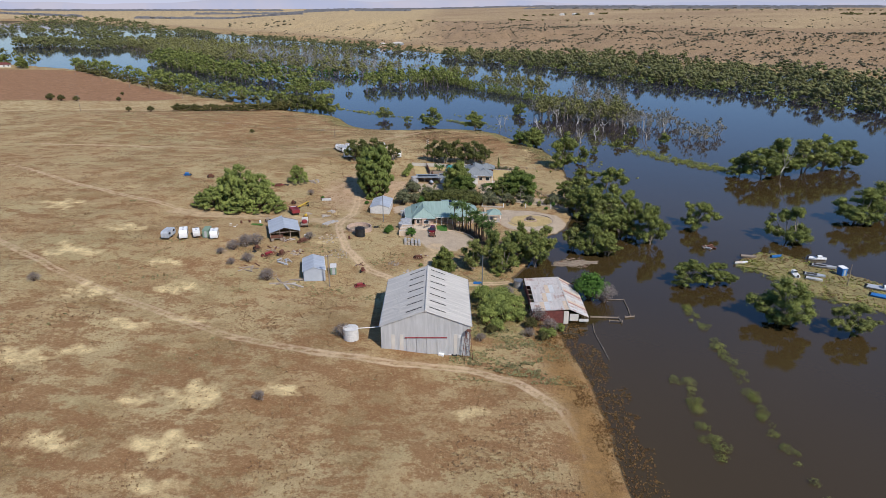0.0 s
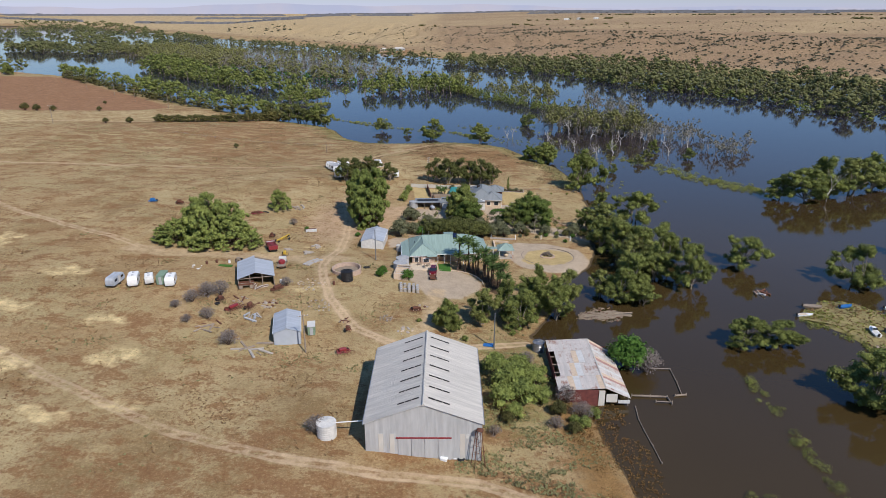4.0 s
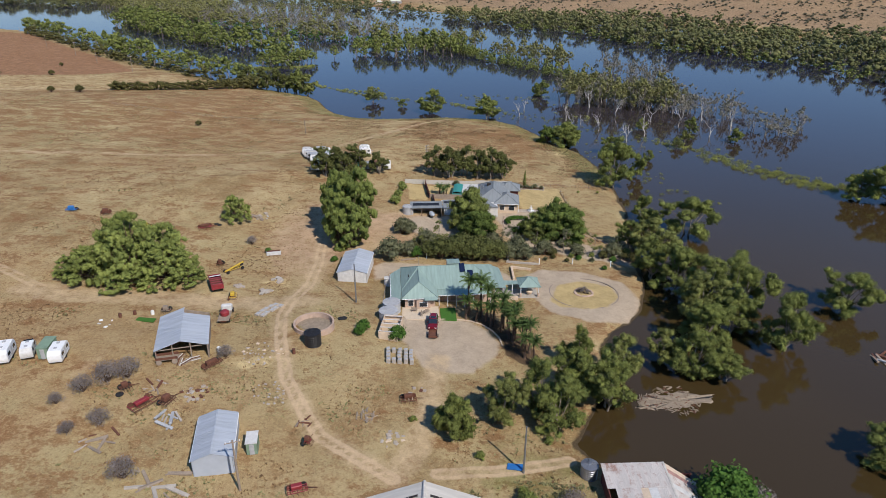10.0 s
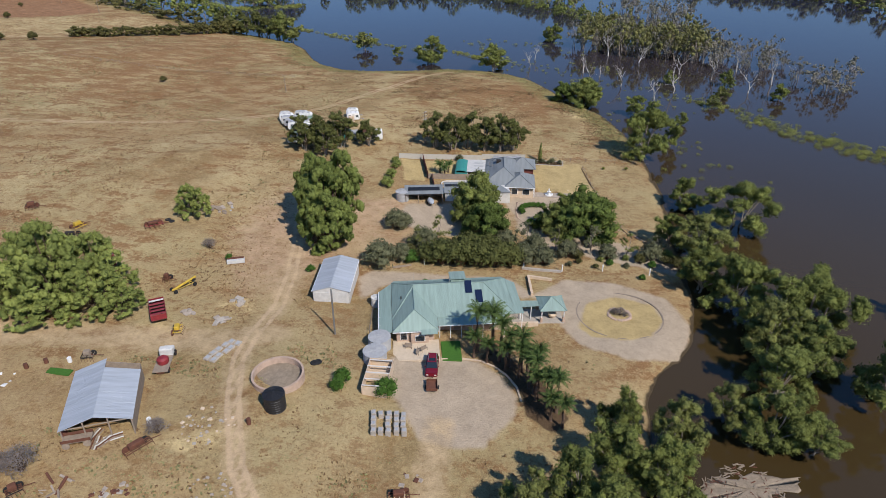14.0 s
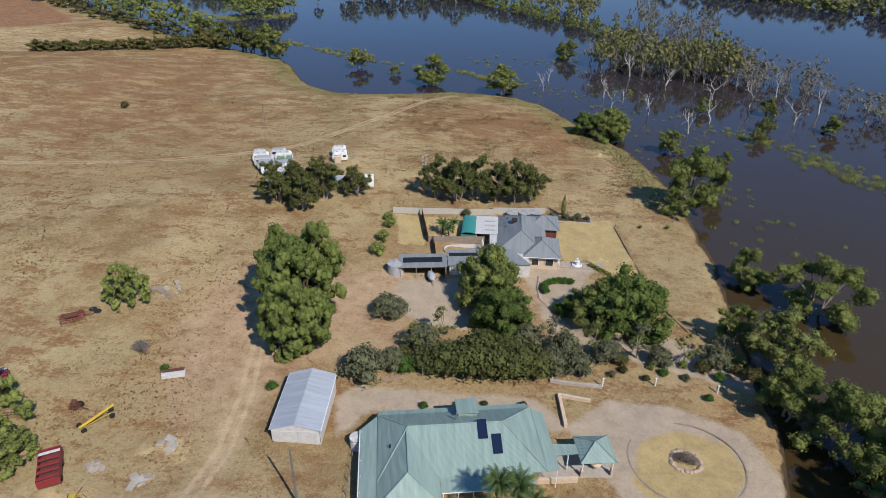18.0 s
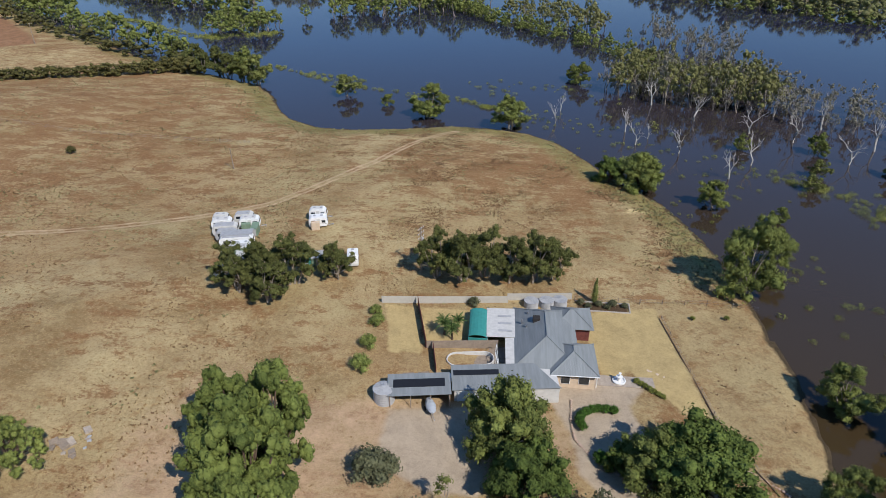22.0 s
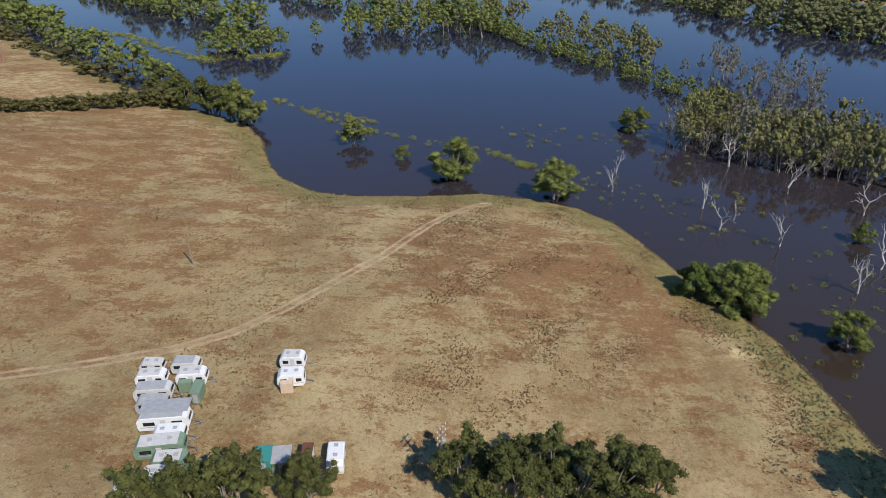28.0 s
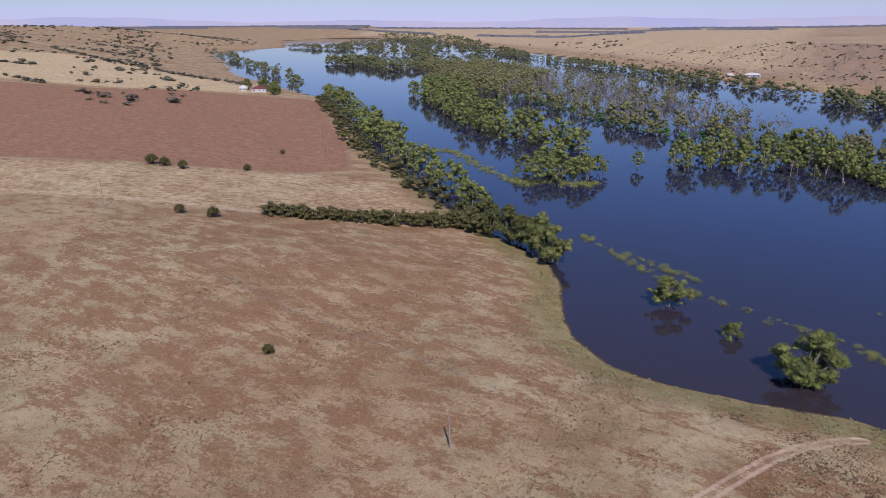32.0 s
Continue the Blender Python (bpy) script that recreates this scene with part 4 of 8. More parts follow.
for kind, rows in (
    ("gumdark", [(-3, 88.5, 1.35), (0.5, 88.5, 1.5), (4, 88.5, 1.4), (7.5, 88.5, 1.35), (10.4, 89, 1.2), (-6, 89, 1.0), (2, 92, 1.3), (6, 92, 1.2)]),
    ("grey", [(-14.8, 86.5, 1.15), (-13.0, 101.8, 0.95), (-11.4, 102.4, 0.7), (-7, 94, 1.0), (9.5, 96, 0.9), (22, 93, 0.8), (30, 92.5, 0.7), (38.5, 92, 0.8), (15.5, 94, 0.9), (-11, 89, 0.8), (13, 90, 0.9), (17, 90, 0.8)]),
    ("bush", [(-10.2, 49, 0.95), (-16.6, 51, 0.75), (-17, 49, 0.65), (-9, 88.5, 0.9), (18, 106, 0.7), (16, 106, 0.6), (-27.5, 82.5, 0.5), (35, 84.5, 0.4), (36.2, 12.6, 2.3)]),
    ("thorn", [(39.6, 11.2, 1.3), (-51, 31.5, 0.9), (-53.5, 30, 0.95), (-56, 27.5, 0.75), (-58.5, 24.5, 0.5), (-50.4, 21, 0.7), (-54, 19, 0.5), (-43, 12.0, 0.85), (-48, 88, 0.55), (-94, 2, 0.6), (-38, 38.5, 0.6), (-20, -15, 0.8), (-31, -38, 0.5), (22, -1, 0.9), (24, -5, 0.8), (19, -9, 0.6), (25.5, 3, 0.7), (16, 12, 0.7), (8.5, -12, 0.5)]),
    ("pepper", [(26.5, -4.5, 0.8), (22.5, -7.5, 0.7), (28.5, 91.5, 0.5), (33.5, 92, 0.5), (42, 93, 0.8), (11.5, 2, 1.9), (9.8, 7, 1.8), (14, 7.5, 1.7), (10.4, -3, 1.7), (14.2, -1.5, 1.9), (16.6, 4, 1.6), (13, 3.5, 2.0), (17.5, -1.5, 1.3), (-16.0, 135.4, 0.7), (-15.4, 132.4, 0.85), (-16.2, 126.6, 0.95), (-16.8, 121.4, 1.05), (12.2, -6.5, 1.1), (10, 11, 1.0), (21.5, 4.5, 0.7), (19, 9, 0.6), (4, 20, 0.5), (9.5, 13.5, 0.5), (14.5, 24.5, 0.5), (-6, 27, 0.4), (24, -8, 0.8)]),
    ("wattle", [(10, 93, 0.9), (12.5, 91, 1.0), (36, 91, 0.7), (43, 90, 0.9), (24, 92.5, 0.7), (-9.5, 91.5, 0.8), (20, -5, 0.9), (11, -8, 0.7), (22, -10, 0.7), (-170, 280, 1.0), (-165, 283, 0.9)]),
):
    for x, y, s in rows:
        put(BUSH[kind], x, y, s * {"gumdark": 1.35, "grey": 1.6, "thorn": 1.3, "pepper": 0.85}.get(kind, 1.0))


# ---------------------------------------------------------------- the drowned forest and far woods, each one joined mesh
def forest(name, label, spots, leaf, cards, size, seed, bare=0.3, clumps=8, fine=0, stems=2, round_=0.2, core=0.86, twigs=0):
    """Woods of many trees: six kinds of clumped tree, each strewn tree with its own turn, height and width."""
    r = np.random.RandomState(seed)
    kinds = []
    for i in range(6):
        n = max(1, clumps + r.randint(-1, 2)) if clumps > 3 else clumps
        a = r.uniform(0, 6.28) + 2.4 * np.arange(n)
        u = np.sqrt((np.arange(n) + 0.35) / n) * 0.36 * (n > 1)
        cs = np.stack([u * np.cos(a), u * np.sin(a), bare + (0.92 - bare - 2.6 * u * u) * np.where(np.arange(n) % 4, r.uniform(0.05, 1.0, n), 1.0)], 1) + r.uniform(-0.04, 0.04, (n, 3)) * (n > 1)
        cs[:, 2] = np.maximum(cs[:, 2], bare * 0.9) if n > 2 else bare
        rad = round_ * r.uniform(0.65, 1.3, n)
        lv, lf = leaf_cards(r, cs, rad, cards / np.sum(rad ** 2), size, 0.85, 0.5)
        lf = np.concatenate([lf[:, [0, 1, 2]], lf[:, [0, 2, 3]]])
        if core:
            cv, cf = cores(cs, rad, core * 0.85, 0.85, r, fine)
            lf, lv = np.concatenate([lf, cf + len(lv)]), np.concatenate([lv, cv])
        wood = []
        for k in range(stems):
            b, f = np.array([r.uniform(-0.06, 0.06), r.uniform(-0.06, 0.06), -0.08]), np.array([r.uniform(-0.16, 0.16), r.uniform(-0.16, 0.16), max(bare, 0.3) * r.uniform(0.8, 1.3)])
            wood.append(tube([b, (b + f) / 2 + r.uniform(-0.02, 0.02, 3), f], [0.02, 0.016, 0.011], 4))
            wood += [tube([f, c], [0.011, 0.004], 3) for c in cs[k::stems][:3]]
            for _ in range(twigs):
                e = f + rnd_dirs(r, 1, 0.75)[0] * r.uniform(0.25, 0.5) * np.array([0.9, 0.9, 1.0])
                m = (f + e) / 2 + r.uniform(-0.05, 0.05, 3)
                wood += [tube([f, m, e], [0.011, 0.008, 0.003], 3), tube([m, m + rnd_dirs(r, 1, 0.5)[0] * 0.2], [0.007, 0.003], 3)]
        wv, wf = joined(wood) if wood else (np.zeros((0, 3)), np.zeros((0, 4), int))
        kinds.append((lv, lf, wv, np.concatenate([wf[:, [0, 1, 2]], wf[:, [0, 2, 3]]])))
    vs, fs, mats, n = [], [], [], 0
    feet = np.maximum(0, height(np.array([p[0] for p in spots]), np.array([p[1] for p in spots])))
    for i, (x, y, h, w) in enumerate(spots):
        lv, lf, wv, wf = kinds[r.randint(6)]
        a = r.uniform(0, 6.28)
        rot = np.array([[math.cos(a) * w, -math.sin(a) * w, 0], [math.sin(a) * w, math.cos(a) * w, 0], [0, 0, h]])
        at = np.array([x, y, feet[i]])
        for v, f, mi in ((lv, lf, 0), (wv, wf, 1)):
            if len(f):
                vs.append(v @ rot.T + at)
                fs.append(f + n)
                mats.append(np.full(len(f), mi, np.int32))
                n += len(v)
    me = mesh_from(name, np.concatenate(vs), np.concatenate(fs), M[leaf], True)
    me.materials.append(M["greytwig" if twigs else "bark"])
    me.polygons.foreach_set("material_index", np.concatenate(mats))
    me.update()
    return tagged(new(name, me), label, "trees", kind="stuff")


def strew(r, n, poly, gap, h, w, open_=-9.0, sz=110):
    """Random places in a polygon, no two nearer than the gap."""
    xs, ys = [p[0] for p in poly], [p[1] for p in poly]
    out, cells = [], {}
    for _ in range(n * 12):
        x, y = r.uniform(min(xs), max(xs)), r.uniform(min(ys), max(ys))
        if not inside(np.array([x]), np.array([y]), poly)[0] or wobble(np.array([x]), np.array([y]), sz, 77)[0] < open_:
            continue
        c = (int(x // gap), int(y // gap))
        if any((ox - x) ** 2 + (oy - y) ** 2 < gap * gap for i in (-1, 0, 1) for j in (-1, 0, 1) for ox, oy in cells.get((c[0] + i, c[1] + j), ())):
            continue
        cells.setdefault(c, []).append((x, y))
        hh = h * r.uniform(0.5, 1.25)
        out.append((x, y, hh, w * hh / h * r.uniform(0.75, 1.3)))
        if len(out) >= n:
            break
    return out


def ribbon(pts, half):
    """A polygon of that half width along a line."""
    out = []
    for sgn in (1, -1):
        side = []
        for i, (x, y) in enumerate(pts):
            (ax, ay), (bx, by) = pts[max(i - 1, 0)], pts[min(i + 1, len(pts) - 1)]
            k = sgn * half / math.hypot(bx - ax, by - ay)
            side.append((x - (by - ay) * k, y + (bx - ax) * k))
        out += side if sgn > 0 else side[::-1]
    return out


R = np.random.RandomState(5)
# the narrow levee through the flood, the thicket at its end and the trees round them
levee = [(-40, 548), (-28, 530), (5, 468), (27, 421), (40, 405), (58, 374), (72, 353), (80, 330), (74, 304)]
thicket = [(52, 288), (60, 279), (67, 271), (80, 266), (99, 257), (113, 272), (108, 293), (90, 310), (74, 318), (66, 305)]
tall_rear = [(-30, 560), (-4, 500), (30, 440), (52, 405), (84, 378), (96, 388), (82, 412), (68, 442), (36, 470), (0, 545)]
thin_rear = [(86, 386), (100, 362), (112, 345), (128, 350), (124, 364), (106, 388)]
tail = [(99, 258), (108, 246), (121, 239), (135, 248), (136, 262), (118, 280)]
end_clump = [(124, 226), (131, 207), (146, 214), (151, 234), (137, 238)]
row = [(-74, 440), (-46, 449), (-23, 453), (2, 448), (12, 470), (-10, 512), (-32, 512), (-60, 500), (-78, 470)]
clump_a = [(-133, 382), (-116, 384), (-98, 397), (-94, 420), (-118, 426), (-138, 412)]
body = [(-40, 520), (-58, 523), (-90, 546), (-130, 563), (-169, 606), (-227, 669), (-307, 720), (-405, 815), (-470, 900), (-560, 1030), (-590, 1088), (-477, 1100), (-337, 965), (-262, 937), (-184, 880), (-140, 805), (-73, 677), (-30, 600)]
bank = [(-20, 775), (4, 735), (62, 668), (113, 628), (140, 570), (176, 483), (204, 460), (238, 418), (251, 365), (276, 317), (320, 240), (420, 190), (640, 220), (560, 335), (395, 500), (332, 576), (258, 680), (200, 735), (91, 806), (20, 830)]
foot = [(-645, 1430), (-480, 1290), (-311, 1095), (-204, 978), (-156, 896), (-77, 850), (-20, 780), (20, 822), (-60, 915), (-180, 1035), (-300, 1165), (-480, 1345), (-640, 1520)]
strip = [(-400, 800), (-361, 664), (-271, 570), (-245, 532), (-213, 505), (-189, 481), (-150, 464), (-128, 456), (-118, 474), (-173, 514), (-206, 553), (-252, 600), (-298, 668), (-380, 790)]
isle = [(-745, 1010), (-690, 985), (-636, 983), (-650, 1040), (-740, 1110), (-790, 1090)]
isle_row = [(-640, 975), (-560, 912), (-535, 958), (-560, 1060), (-640, 1100)]
inner = [(-1560, 2180), (-1400, 1900), (-1090, 1500), (-900, 1367), (-700, 1185), (-596, 1095), (-480, 1110), (-600, 1310), (-760, 1430), (-1100, 1830), (-1500, 2200)]
outer = [(-660, 1440), (-800, 1540), (-1150, 1960), (-1500, 2330), (-1900, 2800), (-1500, 2780), (-1080, 2230), (-780, 1720), (-600, 1530)]
cape = [(-1350, 1560), (-1180, 1500), (-1060, 1480), (-1060, 1530), (-1200, 1600), (-1360, 1640)]
shorewood = [(-108, 314), (-144, 344), (-165, 365), (-196, 389), (-232, 421), (-258, 450), (-335, 526), (-392, 583), (-440, 625), (-430, 640), (-330, 546), (-246, 462), (-190, 402), (-150, 366), (-112, 330)]
hillshore = [(-470, 640), (-520, 690), (-591, 757), (-735, 871), (-920, 1008), (-1157, 1175), (-1320, 1262), (-1340, 1300), (-1300, 1240), (-940, 985), (-740, 848), (-600, 740), (-520, 668), (-480, 628)]
forest("drowned_forest", "bright green young gums crowding a drowned levee", strew(R, 230, ribbon(levee, 6.5), 2.7, 6.4, 5.6, -0.9), "gum", 130, 0.06, 1, 0.1, 13, 0, 1, 0.15)
forest("drowned_forest", "tall thin olive gums crowded in flood water", strew(R, 85, thicket, 4.6, 12, 8.5, -0.55, 40), "woods", 240, 0.045, 2, 0.3, 17, 0, 3, 0.11, 0.75)
forest("drowned_forest", "thin grey half-bare gums standing in flood water", strew(R, 34, thicket, 5.5, 12, 8, -0.5) + strew(R, 16, [(108, 290), (116, 276), (118, 300), (112, 325), (92, 336), (90, 312)], 6, 11, 8) + strew(R, 24, tail, 5.5, 10, 8) + strew(R, 9, end_clump, 6, 8, 8) + strew(R, 22, thin_rear, 5.5, 12, 8), "greywood", 150, 0.045, 3, 0.28, 11, 0, 3, 0.11, 0.6, 3)
forest("drowned_forest", "tall olive gums behind a drowned levee", strew(R, 85, tall_rear, 6.5, 11.5, 9.5, -0.35), "woods", 220, 0.045, 4, 0.26, 17, 0, 2, 0.12, 0.78)
forest("drowned_forest", "large green gums with white trunks in flood water", strew(R, 62, row, 7.5, 13, 12, -0.6, 60) + strew(R, 26, clump_a, 6.5, 10, 10) + [(-88, 436, 9, 8), (-67, 441, 8, 8), (-125, 417, 10, 9)], "gum", 220, 0.042, 5, 0.22, 18, 0, 2, 0.12)
forest("drowned_forest", "olive gums along the edge of the flooded forest", strew(R, 170, ribbon(body[1:10], 13), 7.5, 12.5, 12, -0.75), "woods", 120, 0.055, 13, 0.2, 14, 0, 2, 0.135)
forest("drowned_forest", "low green willows at the water's edge", strew(R, 110, ribbon([(-70, 527), (-110, 552), (-160, 595), (-230, 668), (-300, 715)], 6), 5, 5.0, 7), "bush", 40, 0.1, 14, 0.15, 7, 0, 1)
forest("drowned_forest", "brown-olive crowded flooded gums", strew(R, 330, body[6:13] + [(-300, 850)], 9.0, 12.5, 13, -0.6), "woods", 90, 0.06, 15, 0.2, 13, 0, 2, 0.14)
forest("drowned_forest", "grey dead and dying gums standing in flood water", strew(R, 520, body, 6.8, 12, 8, -0.35, 90), "greywood", 36, 0.06, 6, 0.34, 7, 0, 2, 0.07, 0.5, 4)
forest("drowned_forest", "olive gums among drowned dead trees", strew(R, 170, body, 11, 12, 11, -0.2, 70), "woods", 100, 0.06, 16, 0.24, 12, 0, 2, 0.13)
forest("bank_forest", "dense green gums along the far bank", strew(R, 560, bank, 8.6, 12.5, 14.5, -0.6), "bankgum", 120, 0.055, 7, 0.12, 14, 0, 1, 0.15)
forest("bank_forest", "smaller olive gums between the bank's tall trees", strew(R, 360, bank, 8.0, 8.0, 10, -0.3, 70), "woods", 90, 0.06, 23, 0.12, 12, 0, 1, 0.15)
forest("bank_forest", "low green willows on the far bank's edge", strew(R, 150, ribbon([(62, 664), (113, 622), (140, 566), (176, 480), (204, 456), (238, 414), (251, 362), (276, 314)], 7), 6, 5.5, 8), "gum", 60, 0.09, 17, 0.1, 7, 0, 1)
forest("bank_forest", "green gums at the foot of the bluff", strew(R, 300, foot, 10, 10.5, 14, -0.5), "bankgum", 70, 0.07, 8, 0.12, 11, 0, 1, 0.16)
forest("levee_trees", "green gums on a drowned levee", strew(R, 250, strip, 7.2, 13, 13.5, -0.85), "gum", 150, 0.05, 9, 0.18, 16, 0, 2, 0.13)
forest("island_trees", "dull green gums on drowned islands", strew(R, 110, isle, 11, 13, 17) + strew(R, 60, isle_row, 11, 12, 15) + strew(R, 45, cape, 16, 12, 18), "bankgum", 70, 0.07, 10, 0.14, 12, 0, 1, 0.16)
forest("far_woods", "far dull green river woods", strew(R, 250, inner, 19, 12, 22, 0.05, 260) + strew(R, 260, outer, 21, 12, 24, -0.1, 300), "bankgum", 30, 0.1, 11, 0.1, 9, 0, 1, 0.18)
forest("shore_trees", "dark green gums and wattles along the shore", strew(R, 190, shorewood, 5.2, 10.5, 11.5, -0.7), "gum", 190, 0.045, 12, 0.14, 17, 0, 2, 0.125)
forest("shore_trees", "brown-olive wattles crowded along the shore", strew(R, 170, ribbon([(-104, 306), (-150, 342), (-200, 380), (-262, 440), (-340, 520), (-400, 582)], 5), 4.2, 5.5, 8), "wattle", 100, 0.07, 18, 0.08, 8, 0, 1)
forest("shore_trees", "dull gums along the shore of the western hills", strew(R, 130, hillshore, 13, 12, 14, -0.5), "bankgum", 70, 0.07, 19, 0.16, 12, 0, 1, 0.15)
hedge = [(-173 + 61 * u, 278 + 30 * u + R.uniform(-1.6, 1.6), R.uniform(3.2, 4.6) + 3.2 * max(0, u - 0.45), R.uniform(5, 7.5)) for u in np.linspace(0, 1, 44)]
forest("hedge_row", "dark scrubby windbreak hedge across the paddock", hedge, "wattle", 220, 0.05, 20, 0.08, 14, 0, 1, 0.17)

# scrub on the bluffs and the western hills
bx_, by_ = R.uniform(-500, 1000, 60000), R.uniform(100, 1500, 60000)
bd, bz = seg_dist(bx_, by_, BLUFF), height(bx_, by_)
gully = smooth(0.25, 0.02, np.abs(wobble(bx_, by_, 230, 15)))
chance = np.where((bd > 40) & (bd < 400), 0.16 + 0.75 * smooth(-100, 350, bx_), 0.04) * (0.25 + 0.75 * smooth(-0.2, 0.5, wobble(bx_, by_, 150, 44)) + gully)
ok = (bz > 3) & (bd > 15) & (bd < seg_dist(bx_, by_, SHORE)) & (bd < 900) & (R.rand(60000) < chance) & ~inside(bx_, by_, SHORE + BLUFF)
sizes = R.uniform(1.2, 4.2, 60000) ** 1.1
bush = [(x, y, s * 0.8, s * 1.3) for x, y, s in zip(bx_[ok], by_[ok], sizes[ok])]
bx_, by_ = R.uniform(-2300, -430, 16000), R.uniform(420, 1900, 16000)
ok = (height(bx_, by_) > 7) & (wobble(bx_, by_, 260, 12) > 0.0) & (by_ > 400 - 0.42 * (bx_ + 430)) & (R.rand(16000) < 0.30)
bush += [(x, y, s * 0.8, s * 1.7) for x, y, s in zip(bx_[ok], by_[ok], R.uniform(2.5, 9, 16000)[ok])]
bush += [(x + R.uniform(-9, 9), y + R.uniform(-6, 6), R.uniform(3, 6), R.uniform(7, 12)) for (ax, ay, bx2, by2, n) in ((-1168, 800, -556, 655, 110), (-900, 566, -850, 596, 16), (-730, 496, -640, 486, 14), (-1180, 860, -1000, 850, 20))
         for x, y in [(ax + (bx2 - ax) * i / n, ay + (by2 - ay) * i / n) for i in range(n)]]
forest("far_shrubs", "dark saltbush dotted over dry bluffs", bush, "saltbush", 4, 0.3, 21, 0.3, 1, 0, 0, 0.46, 0.9)
# rows of trees on the plateau
rows = []
for x0, y0, x1, y1, n in ((900, 1500, 1700, 1250, 120), (200, 1800, 420, 1790, 22), (500, 2300, 1500, 2050, 60), (-100, 1500, 500, 1420, 16), (1000, 1250, 2000, 800, 160)):
    for i in range(n):
        u = R.rand()
        s = R.uniform(4, 8)
        rows.append((x0 + (x1 - x0) * u, y0 + (y1 - y0) * u + R.uniform(-25, 25), s, s * 2.2))
forest("plateau_trees", "dark trees dotted far across the plain", rows, "wattle", 8, 0.26, 22, 0.3, 2, 0, 0, 0.35)


def belt(pts, far_span, tall, seed):
    """A far belt of mallee scrub: one uneven canopy over a strip of the plain."""
    r = np.random.RandomState(seed)
    line = []
    for (ax, ay), (bx, by) in zip(pts[:-1], pts[1:]):
        n = int(math.hypot(bx - ax, by - ay) / 14)
        line += [(ax + (bx - ax) * i / n, ay + (by - ay) * i / n) for i in range(n)]
    line = np.array(line)
    steps = 7
    off = np.linspace(0, 1, steps) * far_span
    away = line / np.linalg.norm(line, axis=1)[:, None]
    P = line[:, None, :] + away[:, None, :] * (off[None, :, None] + r.uniform(-8, 8, (len(line), steps, 1)))
    z = height(P[..., 0].ravel(), P[..., 1].ravel()).reshape(len(line), steps)
    up = tall * r.uniform(0.45, 1.1, z.shape)
    up[:, 0] = up[:, -1] = -1
    up[0] = up[-1] = -1
    gap = wobble(P[..., 0], P[..., 1], 900, seed) < -0.75
    v = np.concatenate([P, (z + np.where(gap, -1, up))[..., None]], 2).reshape(-1, 3)
    i = (np.arange(len(line) - 1)[:, None] * steps + np.arange(steps - 1)[None, :]).ravel()
    me = mesh_from("far_scrub_belt", v, np.stack([i, i + 1, i + 1 + steps, i + steps], 1), M["mallee"])
    return tagged(new("far_scrub_belt", me), "dark mallee scrub belt far across the plain, greyed by painted haze", "trees", kind="stuff")


for n, (pts, far_span, tall) in enumerate((
    ([(500, 3650), (1300, 3300), (2200, 2800), (3000, 2100), (3500, 1500)], 520, 9), ([(-900, 4000), (-200, 4050), (600, 3900)], 260, 8), ([(-2300, 3650), (-1700, 3900), (-1000, 4000)], 160, 8),
    ([(-2700, 3000), (-2200, 3150), (-1600, 2850)], 120, 8), ([(-1300, 3300), (-700, 3450), (-200, 3350)], 110, 8), ([(-3300, 2600), (-2800, 3300), (-2300, 3750)], 200, 8), ([(-1350, 2750), (-900, 2700), (-560, 2500)], 70, 8),
    ([(-3600, 1500), (-3300, 2200), (-2900, 2700)], 200, 8), ([(300, 2900), (900, 2850), (1500, 2600)], 60, 7))):
    belt(pts, far_span, tall, 60 + n)


# ---------------------------------------------------------------- grass tufts, reeds and lily rafts, each one joined mesh of stuff
def tufts(name, label, spots, mat, blades, seed, lean=0.5):
    """Little fans of blades: x, y, z, height, spread."""
    r = np.random.RandomState(seed)
    spots = np.array(spots)
    n = len(spots)
    out = []
    for b in range(blades):
        a, t = r.uniform(0, 6.28, n), r.uniform(0.1, lean, n)
        d = np.stack([np.cos(a), np.sin(a)], 1)
        h, w = spots[:, 3] * r.uniform(0.6, 1.2, n), spots[:, 4]
        foot = spots[:, :2] + r.uniform(-0.5, 0.5, (n, 2)) * w[:, None]
        side = np.stack([-d[:, 1], d[:, 0]], 1) * (w * 0.45)[:, None]
        tip = foot + d * (w * (0.4 + t))[:, None]
        z0, z1 = spots[:, 2] - 0.05, spots[:, 2] + h
        out.append(np.stack([np.c_[foot - side, z0], np.c_[foot + side, z0], np.c_[tip + side * 0.7, z1], np.c_[tip - side * 0.7, z1 * 1.0]], 1))
    v = np.concatenate(out).reshape(-1, 3)
    return tagged(new(name, mesh_from(name, v, np.arange(len(v)).reshape(-1, 4), M[mat])), label, "grass", kind="stuff")


def scatter(r, n, x0, x1, y0, y1, keep, size):
    x, y = r.uniform(x0, x1, n), r.uniform(y0, y1, n)
    z = height(x, y)
    ok = keep(x, y, z)
    for poly in YARDS + LAWNS:
        ok &= ~inside(x, y, poly)
    ok &= ~inside(x, y, [(-22, 66), (-16, 52), (4, 38), (40, 42), (50, 90), (50, 140), (-20, 142)]) | (r.rand(n) < 0.12)
    for pts, width, _, _ in TRACKS:
        ok &= seg_dist(x, y, pts) > width * 0.7
    x, y, z = x[ok], y[ok], z[ok]
    s = size * r.uniform(0.6, 1.5, len(x))
    return np.stack([x, y, z, s * 0.5, s], 1)


